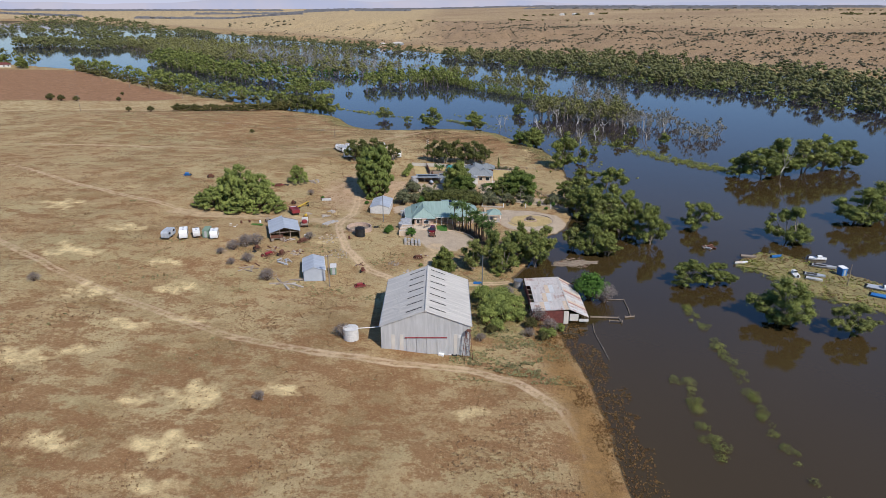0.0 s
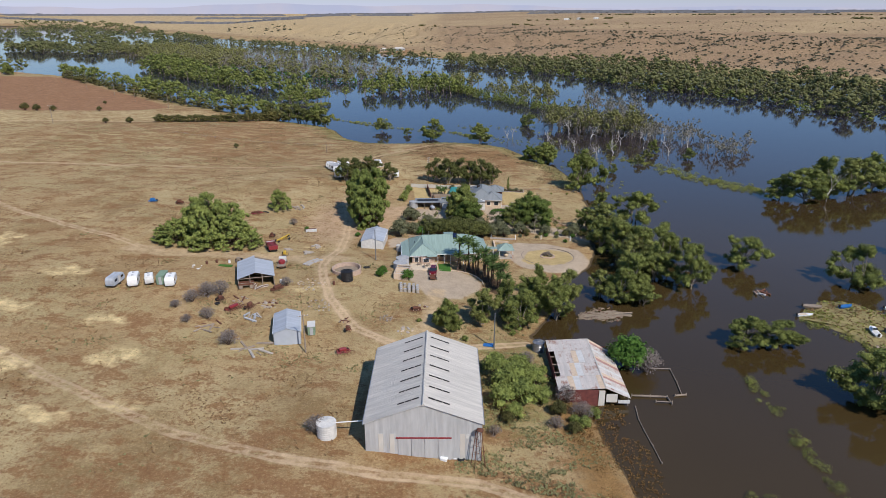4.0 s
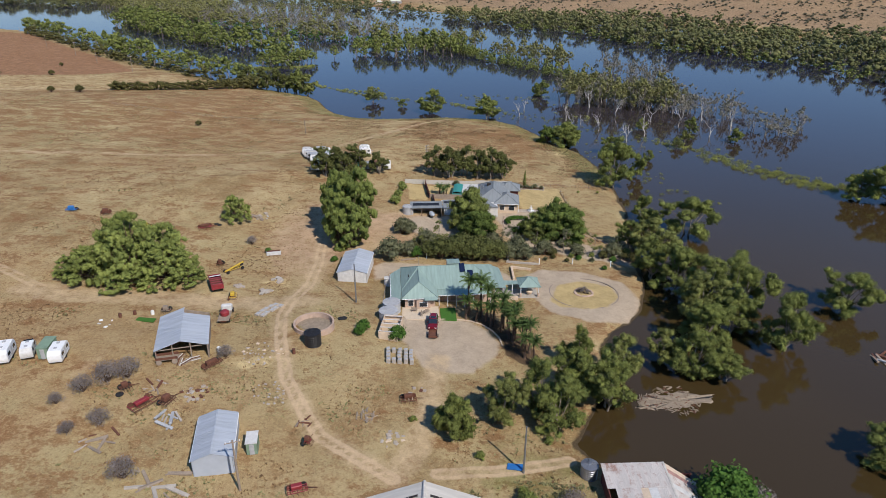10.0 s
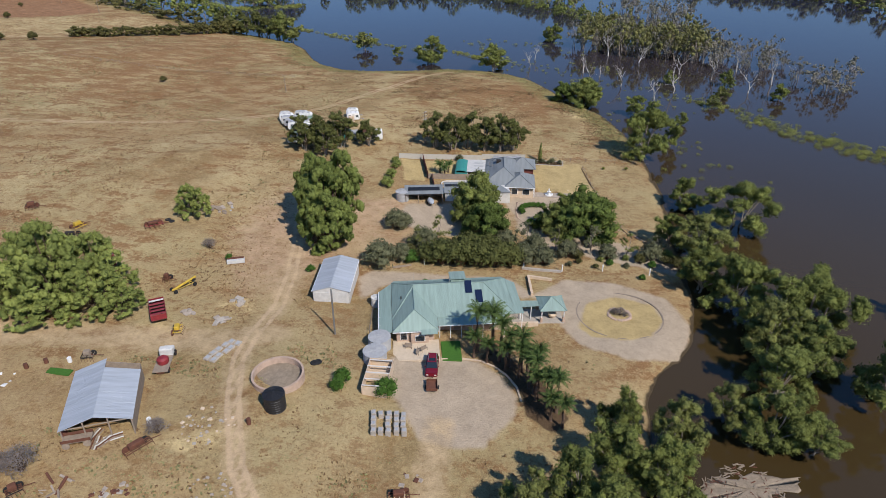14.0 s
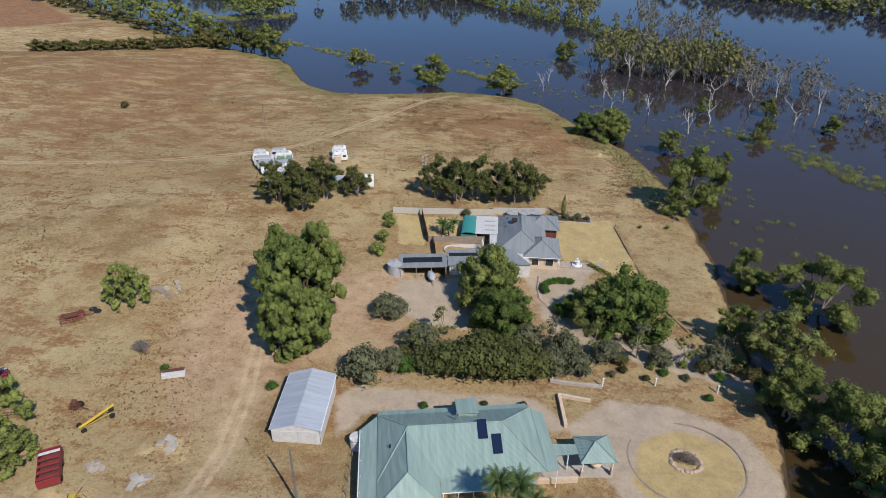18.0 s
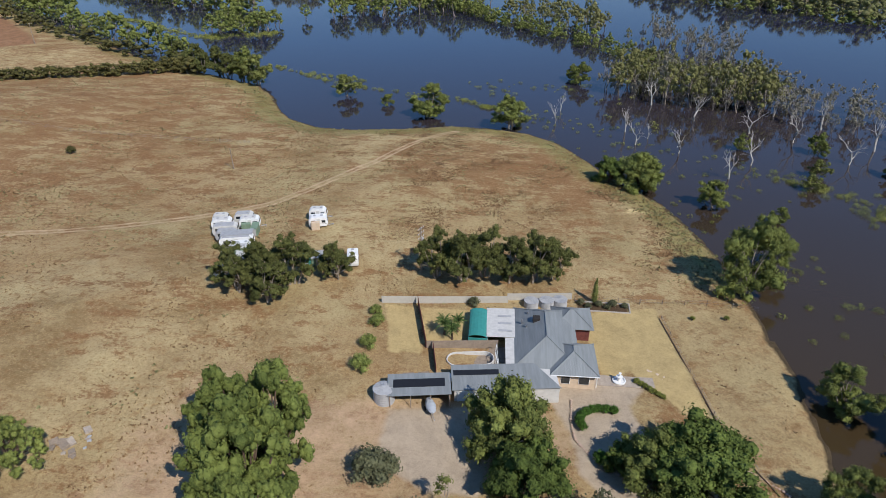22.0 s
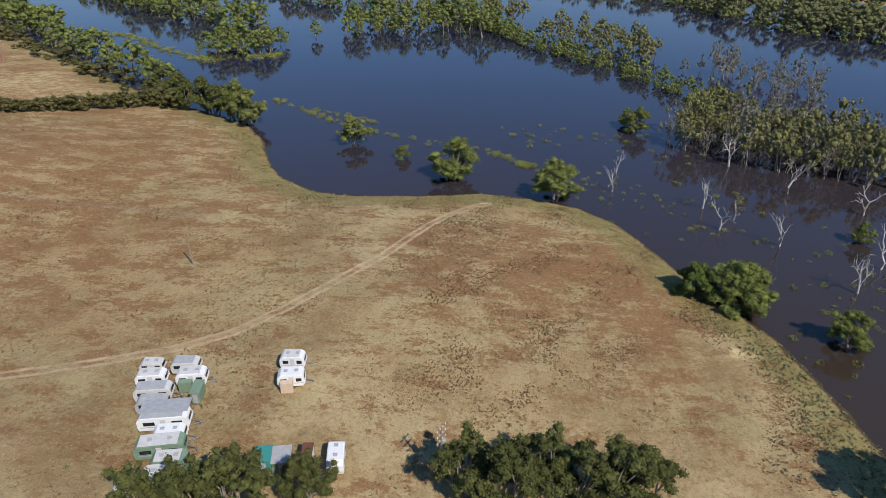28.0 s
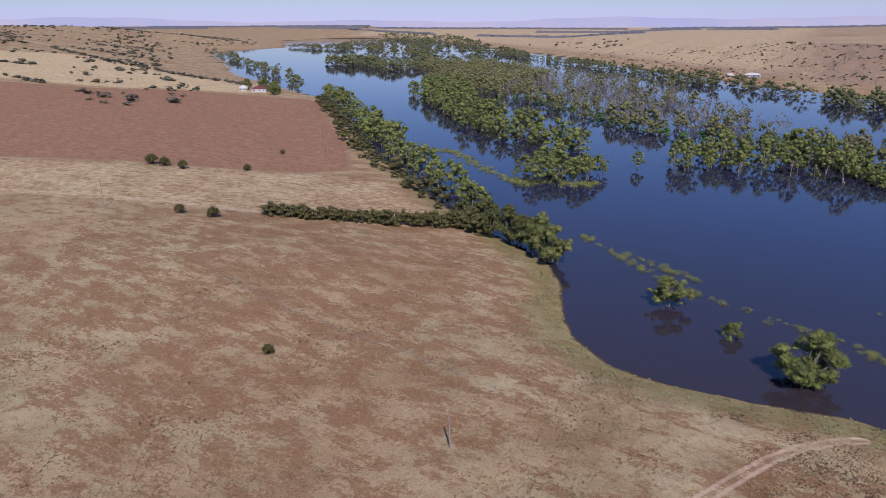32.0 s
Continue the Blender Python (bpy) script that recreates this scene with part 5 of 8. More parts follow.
G = np.random.RandomState(21)
patchy = lambda x, y, sz, sd, lo: wobble(x, y, sz, sd) + 0.6 * wobble(x, y, sz * 0.3, sd + 1) > lo  # noqa: E731
tufts("dry_grass", "tussocks of dry straw grass", scatter(G, 60000, -120, 52, -105, 250, lambda x, y, z: (z > 0.4) & patchy(x, y, 60, 31, -0.5), 0.17), "straw", 3, 1)
tufts("dry_grass", "red-brown dead weed tussocks", scatter(G, 55000, -140, 52, -105, 300, lambda x, y, z: (z > 0.5) & patchy(x, y, 45, 33, 0.2), 0.18), "redtuft", 3, 2)
tufts("dry_grass", "rust-brown dead weeds near the point", scatter(G, 42000, -35, 48, 160, 238, lambda x, y, z: (z > 0.4) & patchy(x, y, 26, 61, 0.05), 0.13), "redtuft", 3, 8)
tufts("green_weeds", "grey-green weeds dotted in dry grass", scatter(G, 14000, -110, 55, -30, 290, lambda x, y, z: (z > 0.3) & patchy(x, y, 40, 35, 0.7), 0.24), "greentuft", 4, 3)
tufts("green_weeds", "small grey-green weeds dotted over the dry paddock", scatter(G, 26000, -190, 45, 148, 310, lambda x, y, z: (z > 0.5) & patchy(x, y, 50, 95, -0.2) & (G.rand(len(x)) < 0.75), 0.2), "greentuft", 3, 9)
tufts("green_weeds", "grey-green weeds along the shore", scatter(G, 30000, -90, 60, 150, 320, lambda x, y, z: (z > 0.15) & (seg_dist(x, y, SHORE) < 12 + 8 * wobble(x, y, 30, 3)) & (G.rand(len(x)) < 0.8), 0.27), "greentuft", 4, 4)
tufts("reeds", "rust-brown reeds on the flooded edge", [(*p[:2], max(0, p[2]), p[3] * 1.2, p[4]) for p in scatter(G, 40000, 8, 42, -100, 8, lambda x, y, z: (seg_dist(x, y, SHORE) < 5 + 2.5 * wobble(x, y, 12, 6)) & (G.rand(len(x)) < np.where(z > 0, 0.9, 0.4)), 0.19)], "reedbrown", 4, 5)
tufts("green_weeds", "olive weeds on the damp ground below the machinery shed", scatter(G, 9000, 2, 30, -28, 16, lambda x, y, z: (z > 0.2) & patchy(x, y, 12, 51, 0.0), 0.22), "greentuft", 4, 7)
tufts("farmyard_weeds", "olive weeds and scrub round the farm sheds", scatter(G, 10000, -75, 22, 5, 60, lambda x, y, z: (z > 0.3) & patchy(x, y, 25, 41, 0.35), 0.2), "greentuft", 4, 6)


# ---------------------------------------------------------------- shapes for built things
def box_bm(lo, hi, bevel=0.0):
    bm = bmesh.new()
    bmesh.ops.create_cube(bm, size=1)
    lo, hi = Vector(lo), Vector(hi)
    for v in bm.verts:
        v.co = Vector(((lo[i] + hi[i]) / 2 + v.co[i] * (hi[i] - lo[i]) for i in range(3)))
    if bevel:
        bmesh.ops.bevel(bm, geom=bm.edges[:], offset=bevel, segments=1, affect="EDGES")
    return bm


def boxp(name, parent, lo, hi, mat, label="", bevel=0.03):
    return part(name, box_bm(lo, hi, min(bevel, 0.3 * min(abs(b - a) for a, b in zip(lo, hi)))), parent, label, M[mat])


def slab(name, parent, pts, th, mat, label=""):
    """A plate whose upper face has these corners."""
    bm = bmesh.new()
    pts = [Vector(p) for p in pts]
    top = [bm.verts.new(p) for p in pts]
    f = bm.faces.new(top)
    f.normal_update()
    if f.normal.z < 0:
        f.normal_flip()
    n = f.normal.copy()
    out = bmesh.ops.extrude_face_region(bm, geom=[f])
    moved = [v for v in out["geom"] if isinstance(v, bmesh.types.BMVert)]
    for v in moved:
        v.co -= n * 0
    for v in top:
        v.co -= n * th
    bmesh.ops.recalc_face_normals(bm, faces=bm.faces[:])
    return part(name, bm, parent, label, M[mat])


def rod(name, parent, p0, p1, r, mat, label="", sides=8, r1=None):
    bm = bmesh.new()
    p0, p1 = Vector(p0), Vector(p1)
    q = (p1 - p0).to_track_quat("Z", "Y")
    rings = [[bm.verts.new(p + q @ Vector((math.cos(2 * math.pi * s / sides), math.sin(2 * math.pi * s / sides), 0)) * rr) for s in range(sides)] for p, rr in ((p0, r), (p1, r if r1 is None else r1))]
    for s in range(sides):
        bm.faces.new((rings[0][s], rings[0][(s + 1) % sides], rings[1][(s + 1) % sides], rings[1][s]))
    bm.faces.new(rings[0][::-1])
    bm.faces.new(rings[1])
    return part(name, bm, parent, label, M[mat])


def lathe(name, parent, profile, mat, label="", sides=24, at=(0, 0, 0)):
    """A round body from (radius, height) pairs."""
    bm = bmesh.new()
    rings = [[bm.verts.new((at[0] + r * math.cos(2 * math.pi * s / sides), at[1] + r * math.sin(2 * math.pi * s / sides), at[2] + z)) for s in range(sides)] for r, z in profile]
    for a, b in zip(rings, rings[1:]):
        for s in range(sides):
            bm.faces.new((a[s], a[(s + 1) % sides], b[(s + 1) % sides], b[s]))
    bm.faces.new(rings[0][::-1])
    bm.faces.new(rings[-1])
    return part(name, bm, parent, label, M[mat])


def strip(name, pts, width, rise, mat, label, category, kind="structure", sink=0.15):
    """A kerb, wall or path that follows the ground along points."""
    vs, fs = [], []
    pts = [Vector(p) for p in pts]
    fine = []
    for a, b in zip(pts, pts[1:]):
        n = max(1, int((b - a).length / 0.8))
        fine += [a.lerp(b, i / n) for i in range(n)]
    fine.append(pts[-1])
    for i, p in enumerate(fine):
        d = (fine[min(i + 1, len(fine) - 1)] - fine[max(i - 1, 0)]).normalized()
        s = Vector((-d.y, d.x)) * width / 2
        z = lie(p.x, p.y)
        vs += [(p.x + s.x, p.y + s.y, z - sink), (p.x + s.x, p.y + s.y, z + rise), (p.x - s.x, p.y - s.y, z + rise), (p.x - s.x, p.y - s.y, z - sink)]
    for i in range(len(fine) - 1):
        a, b = 4 * i, 4 * i + 4
        fs += [(a, b, b + 1, a + 1), (a + 1, b + 1, b + 2, a + 2), (a + 2, b + 2, b + 3, a + 3)]
    n = 4 * (len(fine) - 1)
    fs += [(0, 1, 2, 3), (n, n + 3, n + 2, n + 1)]
    return tagged(new(name, mesh_from(name, vs, fs, M[mat])), label, category, kind=kind)


def sheets(parent, a, b, c, d, n, mat, skip=(), name="roof_sheet", th=0.05, seed=1, mats=None):
    """A roof slope of separate ribbed sheets: a to b along the ridge, d to c along the eave."""
    r = random.Random(seed)
    a, b, c, d = (Vector(p) for p in (a, b, c, d))
    for i in range(n):
        if i in skip:
            continue
        u0, u1 = i / n, (i + 1) / n + 0.1 / n
        lift = Vector((0, 0, 0.012 * (i % 2) + r.uniform(0, 0.01)))
        slab(name, parent, [a.lerp(b, u0) + lift, a.lerp(b, u1) + lift, d.lerp(c, u1) + lift, d.lerp(c, u0) + lift], th, (mats[i % len(mats)] if mats else mat))


def stand(ob, x, y, yaw=0.0, z=None):
    ob.matrix_basis = pose(x, y, lie(x, y) if z is None else z, 0, 0, yaw)
    return ob


def gable_wall(name, parent, x0, x1, y, z0, ze, zr, mat, th=0.12, label=""):
    bm = bmesh.new()
    prof = [(x0, z0), (x1, z0), (x1, ze), ((x0 + x1) / 2, zr), (x0, ze)]
    fr = [bm.verts.new((x, y, z)) for x, z in prof]
    bk = [bm.verts.new((x, y + th, z)) for x, z in prof]
    bm.faces.new(fr)
    bm.faces.new(bk[::-1])
    for i in range(5):
        j = (i + 1) % 5
        bm.faces.new((fr[j], fr[i], bk[i], bk[j]))
    bmesh.ops.recalc_face_normals(bm, faces=bm.faces[:])
    return part(name, bm, parent, label, M[mat])


# ---------------------------------------------------------------- the big machinery shed
def machinery_shed():
    s = thing("machinery_shed", "large grey corrugated iron machinery shed on dry grass", "shed")
    X, Y, E, RZ = 9.0, 11.7, 6.3, 9.7
    gable_wall("front_wall", s, -X + 0.1, X - 0.1, -Y + 0.1, -1.2, E - 0.08, RZ - 0.08, "wallzinc")
    gable_wall("back_wall", s, -X + 0.1, X - 0.1, Y - 0.22, -1.2, E - 0.08, RZ - 0.08, "wallzinc")
    for sx in (-1, 1):
        boxp("side_wall", s, (sx * X - 0.1 * sx - 0.06, -Y + 0.24, -1.2), (sx * X - 0.1 * sx + 0.06, Y - 0.24, E - 0.1), "zinc")
        sheets(s, (0, -Y - 0.15, RZ), (0, Y + 0.15, RZ), (sx * (X + 0.2), Y + 0.15, E - 0.08), (sx * (X + 0.2), -Y - 0.15, E - 0.08), 24, "zinc", seed=4 + sx)
        rod("gutter", s, (sx * (X + 0.25), -Y, E - 0.16), (sx * (X + 0.25), Y, E - 0.16), 0.09, "steel")
        for i in range(7):  # skylight slots down each slope
            y = -Y + 2.0 + i * 3.25
            for j in range(3):
                u0, u1 = 0.08 + j * 0.125, 0.08 + j * 0.125 + 0.115
                p = lambda u, yy: (sx * u * X, yy, RZ - (RZ - E) * u + 0.07)  # noqa: E731
                slab("skylight", s, [p(u0, y), p(u0, y + 0.34), p(u1, y + 0.34), p(u1, y)], 0.02, "dark", "dark weathered skylight strip")
    rod("ridge_cap", s, (0, -Y - 0.2, RZ + 0.03), (0, Y + 0.2, RZ + 0.03), 0.2, "zinc")
    for i in range(4):
        x = -3.9 + i * 2.05
        boxp("sliding_door", s, (x, -Y - 0.03, -0.5), (x + 2.0, -Y + 0.06, 3.55), "wallzinc")
    boxp("door_rail", s, (-4.2, -Y - 0.1, 3.6), (4.3, -Y + 0.02, 3.85), "redpaint", "dark red steel door rail")
    for x in (-6.9, -5.2, 5.6):
        boxp("patch_sheet", s, (x, -Y + 0.05, -0.6), (x + 0.75, -Y + 0.09, 4.4), "zinc")
    boxp("vent", s, (6.5, -Y + 0.0, 3.6), (7.0, -Y + 0.08, 4.3), "offwhite")
    stand(s, -3.0, -7.1, 1.0, 2.1)
    w = thing("windmill_tower", "collapsed rusty windmill tower leaning on the shed corner", "tower")
    for i in range(4):
        x, y = (-1, 1)[i % 2], (-1, 1)[i // 2]
        rod("leg", w, (x * 0.9, y * 0.7, -0.3), (x * 0.35, y * 0.25, 6.2), 0.06, "rust")
    for h in (1.3, 2.6, 3.9, 5.2):
        k = 0.9 - 0.09 * h
        rod("brace", w, (-k, -0.7 * k, h), (k, -0.7 * k, h + 0.9), 0.035, "rust")
        rod("brace", w, (k, 0.7 * k, h), (-k, 0.7 * k, h + 0.9), 0.035, "rust")
    lathe("wheel", w, [(0.5, 0), (0.55, 0.12), (0.2, 0.3)], "rust", at=(0.2, 0, 6.2), sides=12)
    stand(w, 5.6, -19.6, 20)


machinery_shed()


def rain_tank(x, y, r, h, mat, label, roof=0.25, yaw=0, ribs=True):
    t = thing("water_tank", label, "water tank")
    prof = [(r, -0.3)]
    for i in range(7 if ribs else 2):
        z = h * i / (6 if ribs else 1)
        prof += [(r + 0.02, z), (r - 0.015, z + 0.04)] if ribs and i < 6 else [(r, z)]
    lathe("wall", t, prof, mat)
    lathe("lid", t, [(r + 0.04, h), (r + 0.04, h + 0.05), (r * 0.5, h + roof * 0.6), (0.25, h + roof), (0.2, h + roof + 0.05)], mat)
    for i in range(12):
        a = math.pi * i / 6
        rod("lid_rib", t, (math.cos(a) * 0.3, math.sin(a) * 0.3, h + roof + 0.02), (math.cos(a) * r, math.sin(a) * r, h + 0.08), 0.035, mat)
    return stand(t, x, y, yaw)


rain_tank(-18.3, -15.6, 1.55, 2.4, "offwhite", "pale round steel rainwater tank beside the machinery shed")
pp = thing("downpipe", "white pipe from the shed gutter to a tank", "pipe")
rod("pipe", pp, (-17.0, -15.6, 6.1), (-11.9, -15.3, 6.4), 0.09, "white")
rod("post", pp, (-17.0, -15.6, 3.0), (-17.0, -15.6, 6.1), 0.07, "white")
rain_tank(19.2, 18.2, 1.2, 2.0, "steel", "galvanised round water tank beside the woolshed")
rain_tank(-12.3, 60.6, 1.75, 2.1, "greyroof", "weathered grey round concrete rainwater tank by the house", 0.15)
rain_tank(-12.6, 56.9, 1.8, 1.9, "greyroof", "weathered grey round concrete rainwater tank by the house", 0.15)
rain_tank(-14.2, 73.0, 0.9, 1.7, "offwhite", "small pale round tank by the house wall", 0.1)
rain_tank(-24.6, 44.4, 1.45, 2.3, "black", "black ribbed plastic water tank beside a round trough", 0.5)
rain_tank(-12.8, 115.6, 1.5, 2.0, "greyroof", "grey round tank at the end of a carport", 0.3)
for x, y in ((10.5, 140.2), (13.2, 140.6), (15.6, 141.0)):
    rain_tank(x, y, 1.25, 1.25, "greyroof", "grey round tank behind the grey-roofed house", 0.12)


def ring_trough():
    t = thing("stone_tank", "open round concrete stock tank with a dry bed", "tank")
    lathe("wall", t, [(3.7, -0.4), (3.7, 1.15), (3.4, 1.15), (3.35, 0.15), (0.1, 0.12)], "stone", sides=40)
    lathe("bed", t, [(3.33, 0.1), (3.3, 0.2), (0.1, 0.22)], "debris", sides=40)
    stand(t, -25.6, 50.2)


ring_trough()


# ---------------------------------------------------------------- the woolshed in the flood
def woolshed():
    s = thing("woolshed", "derelict woolshed with rusting patched iron roof, standing in flood water", "shed")
    roofm = ["rustroof", "offwhite", "rustroof", "rustroof", "zinc"]
    x0, xr, x1, y0, y1 = 0, 8.5, 13.0, 0, 18.6
    for band, (ya, yb) in enumerate(((0, 4.6), (4.6, 9.3), (9.3, 14), (14, 18.6))):
        for i in range(8):
            if (band == 0 and i in ()) or (band == 1 and i in (0, 1)) or (band == 2 and i == 0):
                if not (band == 1 and i == 1):
                    continue
            xa, xb = xr * i / 8, xr * (i + 1) / 8 + 0.06
            za, zb = 3.2 + 0.5 * i / 8, 3.2 + 0.5 * (i + 1) / 8
            lift = 0.012 * ((i + band) % 2) + 0.02 * band
            slab("roof_sheet", s, [(xa, ya, za + lift), (xb, ya, zb + lift), (xb, yb + 0.1, zb + lift), (xa, yb + 0.1, za + lift)], 0.03, ("rustroof", "cream", "rustroof", "rustroof", "offwhite")[(i * 3 + band * 2) % 5] if band < 3 else "rustroof")
    sheets(s, (xr, y0, 3.72), (xr, y1, 3.72), (x1, y1 - 2.2, 1.9), (x1, y0, 1.7), 20, "rustroof", seed=9, mats=["rustroof", "offwhite", "rustroof", "rustroof", "redsheet", "cream", "rustroof"])
    boxp("ridge_cap", s, (xr - 0.15, y0 - 0.1, 3.72), (xr + 0.15, y1 + 0.1, 3.79), "zinc")
    boxp("front_wall", s, (0.3, 0.15, -0.8), (7.2, 0.3, 3.25), "rustred", "dark red corrugated iron wall")
    boxp("window", s, (0.7, 0.11, 2.1), (2.2, 0.16, 2.6), "dark", "dark broken opening")
    boxp("door", s, (7.3, 0.1, -0.8), (8.4, 0.25, 3.1), "zinc", "grey sheet door")
    boxp("side_wall", s, (0.25, 0.4, -0.8), (0.4, 18.3, 2.6), "rustred")
    boxp("back_wall", s, (0.3, 18.2, -0.8), (12.5, 18.35, 2.2), "rustred")
    for i in range(7):
        boxp("rafter", s, (0.1, 0.4 + i * 2.95, 2.95), (8.4, 0.52 + i * 2.95, 3.12), "timber")
        rod("post", s, (12.7, 0.4 + i * 2.6, -1.5), (12.7, 0.4 + i * 2.6, 1.7), 0.09, "timber")
    boxp("loose_sheet", s, (8.6, -0.1, 0.9), (10.6, -0.02, 2.6), "zinc")
    boxp("loose_sheet", s, (10.8, -0.12, 0.7), (12.9, -0.05, 1.4), "offwhite")
    stand(s, 20.5, -1.0, 0, 0.0)


woolshed()


def jetty(pts, label, h=0.35, planks=2):
    t = thing("stockyard_rail", label, "fence")
    for a, b in zip(pts, pts[1:]):
        for k in range(planks):
            rod("rail", t, (*a, h - 0.16 * k), (*b, h - 0.16 * k), 0.09, "timber", sides=6)
    for x, y in pts:
        rod("post", t, (x, y, -1.6), (x, y, h + 0.25), 0.1, "timber", sides=6)
    return t


jetty([(34.6, 2.2), (38, 2.1), (41, 1.9), (41.2, -0.4)], "grey timber yard rails just above flood water")
jetty([(38.5, 0.3), (41.4, 0.1)], "short rusty timber rail in flood water", 0.3, 1)
jetty([(39, 12.2), (44.6, 12), (44.4, 7), (44, 3)], "submerged grey timber fence line in flood water", 0.2, 1)
jetty([(42.6, 2.4), (44.8, 2.8)], "short grey timber ramp in flood water", 0.3, 2)
jetty([(34.4, -1.4), (34, -5), (34.1, -8.5), (34.4, -12.5), (34.6, -16.8)], "half-drowned log fence in flood water", 0.15, 1)


# ---------------------------------------------------------------- small sheds
def open_shed():
    s = thing("hay_shed", "open-fronted shed with blue-grey iron roof full of old timber", "shed")
    X, Y, E, RZ = 4.0, 5.8, 2.3, 3.55
    for sx in (-1, 1):
        sheets(s, (0, -Y, RZ), (0, Y, RZ), (sx * (X + 0.25), Y, E - 0.08), (sx * (X + 0.25), -Y, E - 0.08), 12, "zincblue", seed=7 + sx, skip=(10, 11) if sx > 0 else ())
        boxp("side_wall", s, (sx * X - 0.05, -Y + 0.4, -0.6), (sx * X + 0.05, Y - 0.4, E - 0.2), "rustred" if sx < 0 else "timber")
    gable_wall("back_wall", s, -X, X, Y - 0.5, -0.6, E - 0.15, RZ - 0.15, "timber")
    for x in (-X, -1.4, 1.4, X):
        rod("post", s, (x, -Y + 0.2, -0.6), (x, -Y + 0.2, E if abs(x) > 2 else RZ - 0.6), 0.1, "timber")
    for i in range(3):
        boxp("tie_beam", s, (-X, -Y + 0.3 + 4 * i, E - 0.3), (X, -Y + 0.45 + 4 * i, E - 0.15), "timber")
    stand(s, -46.2, 42.4, 17.5)
    c = thing("cart", "old timber wagon under a shed's edge", "cart")
    boxp("tray", c, (-1.7, -0.7, 0.7), (1.7, 0.7, 0.85), "timber")
    for y in (-0.75, 0.7):
        boxp("rail", c, (-1.7, y, 0.85), (1.7, y + 0.06, 1.3), "rust")
    for x in (-1.2, 1.2):
        for y in (-0.8, 0.8):
            rod("wheel", c, (x, y - 0.06, 0.45), (x, y + 0.06, 0.45), 0.45, "timber", sides=14)
    stand(c, -46.6, 36.0, 15)
    for i, (x, y, a) in enumerate(((-43.6, 36.6, 60), (-44.6, 36.2, 100), (-42.9, 37.2, 30), (-45.2, 37.4, 80))):
        b = thing("timber_stack", "loose stack of weathered boards and iron", "timber")
        for j in range(4):
            boxp("board", b, (-1.2, -0.4 + 0.22 * j, 0.05 * j), (1.1, -0.22 + 0.22 * j, 0.08 + 0.05 * j), ("timber", "rust", "offwhite")[(i + j) % 3])
        stand(b, x, y, a)


open_shed()


def plain_shed(name, label, x, y, yaw, X, Y, E, RZ, roof, wall, z=None, door=True, n=10):
    s = thing(name, label, "shed")
    gable_wall("front_wall", s, -X + 0.06, X - 0.06, -Y + 0.05, -0.8, E - 0.05, RZ - 0.05, wall)
    gable_wall("back_wall", s, -X + 0.06, X - 0.06, Y - 0.17, -0.8, E - 0.05, RZ - 0.05, wall)
    for sx in (-1, 1):
        boxp("side_wall", s, (sx * X - 0.05, -Y + 0.2, -0.8), (sx * X + 0.05, Y - 0.2, E - 0.05), wall)
        sheets(s, (0, -Y - 0.1, RZ), (0, Y + 0.1, RZ), (sx * (X + 0.15), Y + 0.1, E - 0.03), (sx * (X + 0.15), -Y - 0.1, E - 0.03), n, roof, seed=3 + sx)
        rod("gutter", s, (sx * (X + 0.18), -Y, E - 0.1), (sx * (X + 0.18), Y, E - 0.1), 0.06, "white")
    boxp("ridge_cap", s, (-0.16, -Y - 0.12, RZ), (0.16, Y + 0.12, RZ + 0.06), roof)
    if door:
        for i in range(2):
            boxp("roller_door", s, (-X + 0.35 + i * (X - 0.1), -Y - 0.02, -0.2), (-0.25 + i * (X - 0.1), -Y + 0.04, E - 0.3), "offwhite")
    return stand(s, x, y, yaw, z)


plain_shed("store_shed", "small blue-grey corrugated iron store shed on dry grass", -32.7, 18.0, 13, 2.6, 4.6, 2.4, 3.3, "zincblue", "zincblue", door=False)
plain_shed("garage", "pale grey steel garage with low gable roof", -21.9, 78.2, -1, 3.15, 5.4, 2.5, 3.4, "zincblue", "offwhite")


def hut(x, y, yaw, w, d, h, wall, label, roof="offwhite", name="cabin"):
    s = thing(name, label, "hut")
    boxp("body", s, (-w / 2, -d / 2, 0.05), (w / 2, d / 2, h), wall, bevel=0.06)
    slab("roof", s, [(-w / 2 - 0.08, -d / 2 - 0.08, h + 0.06), (w / 2 + 0.08, -d / 2 - 0.08, h + 0.06), (w / 2 + 0.08, d / 2 + 0.08, h + 0.2), (-w / 2 - 0.08, d / 2 + 0.08, h + 0.2)], 0.06, roof)
    boxp("door", s, (-0.3, -d / 2 - 0.03, 0.1), (0.35, -d / 2 + 0.02, min(1.9, h - 0.15)), "greyroof")
    return stand(s, x, y, yaw)


hut(-27.9, 18.6, 10, 1.5, 2.4, 2.0, "greenbox", "small cream-roofed old dunny beside the store shed")


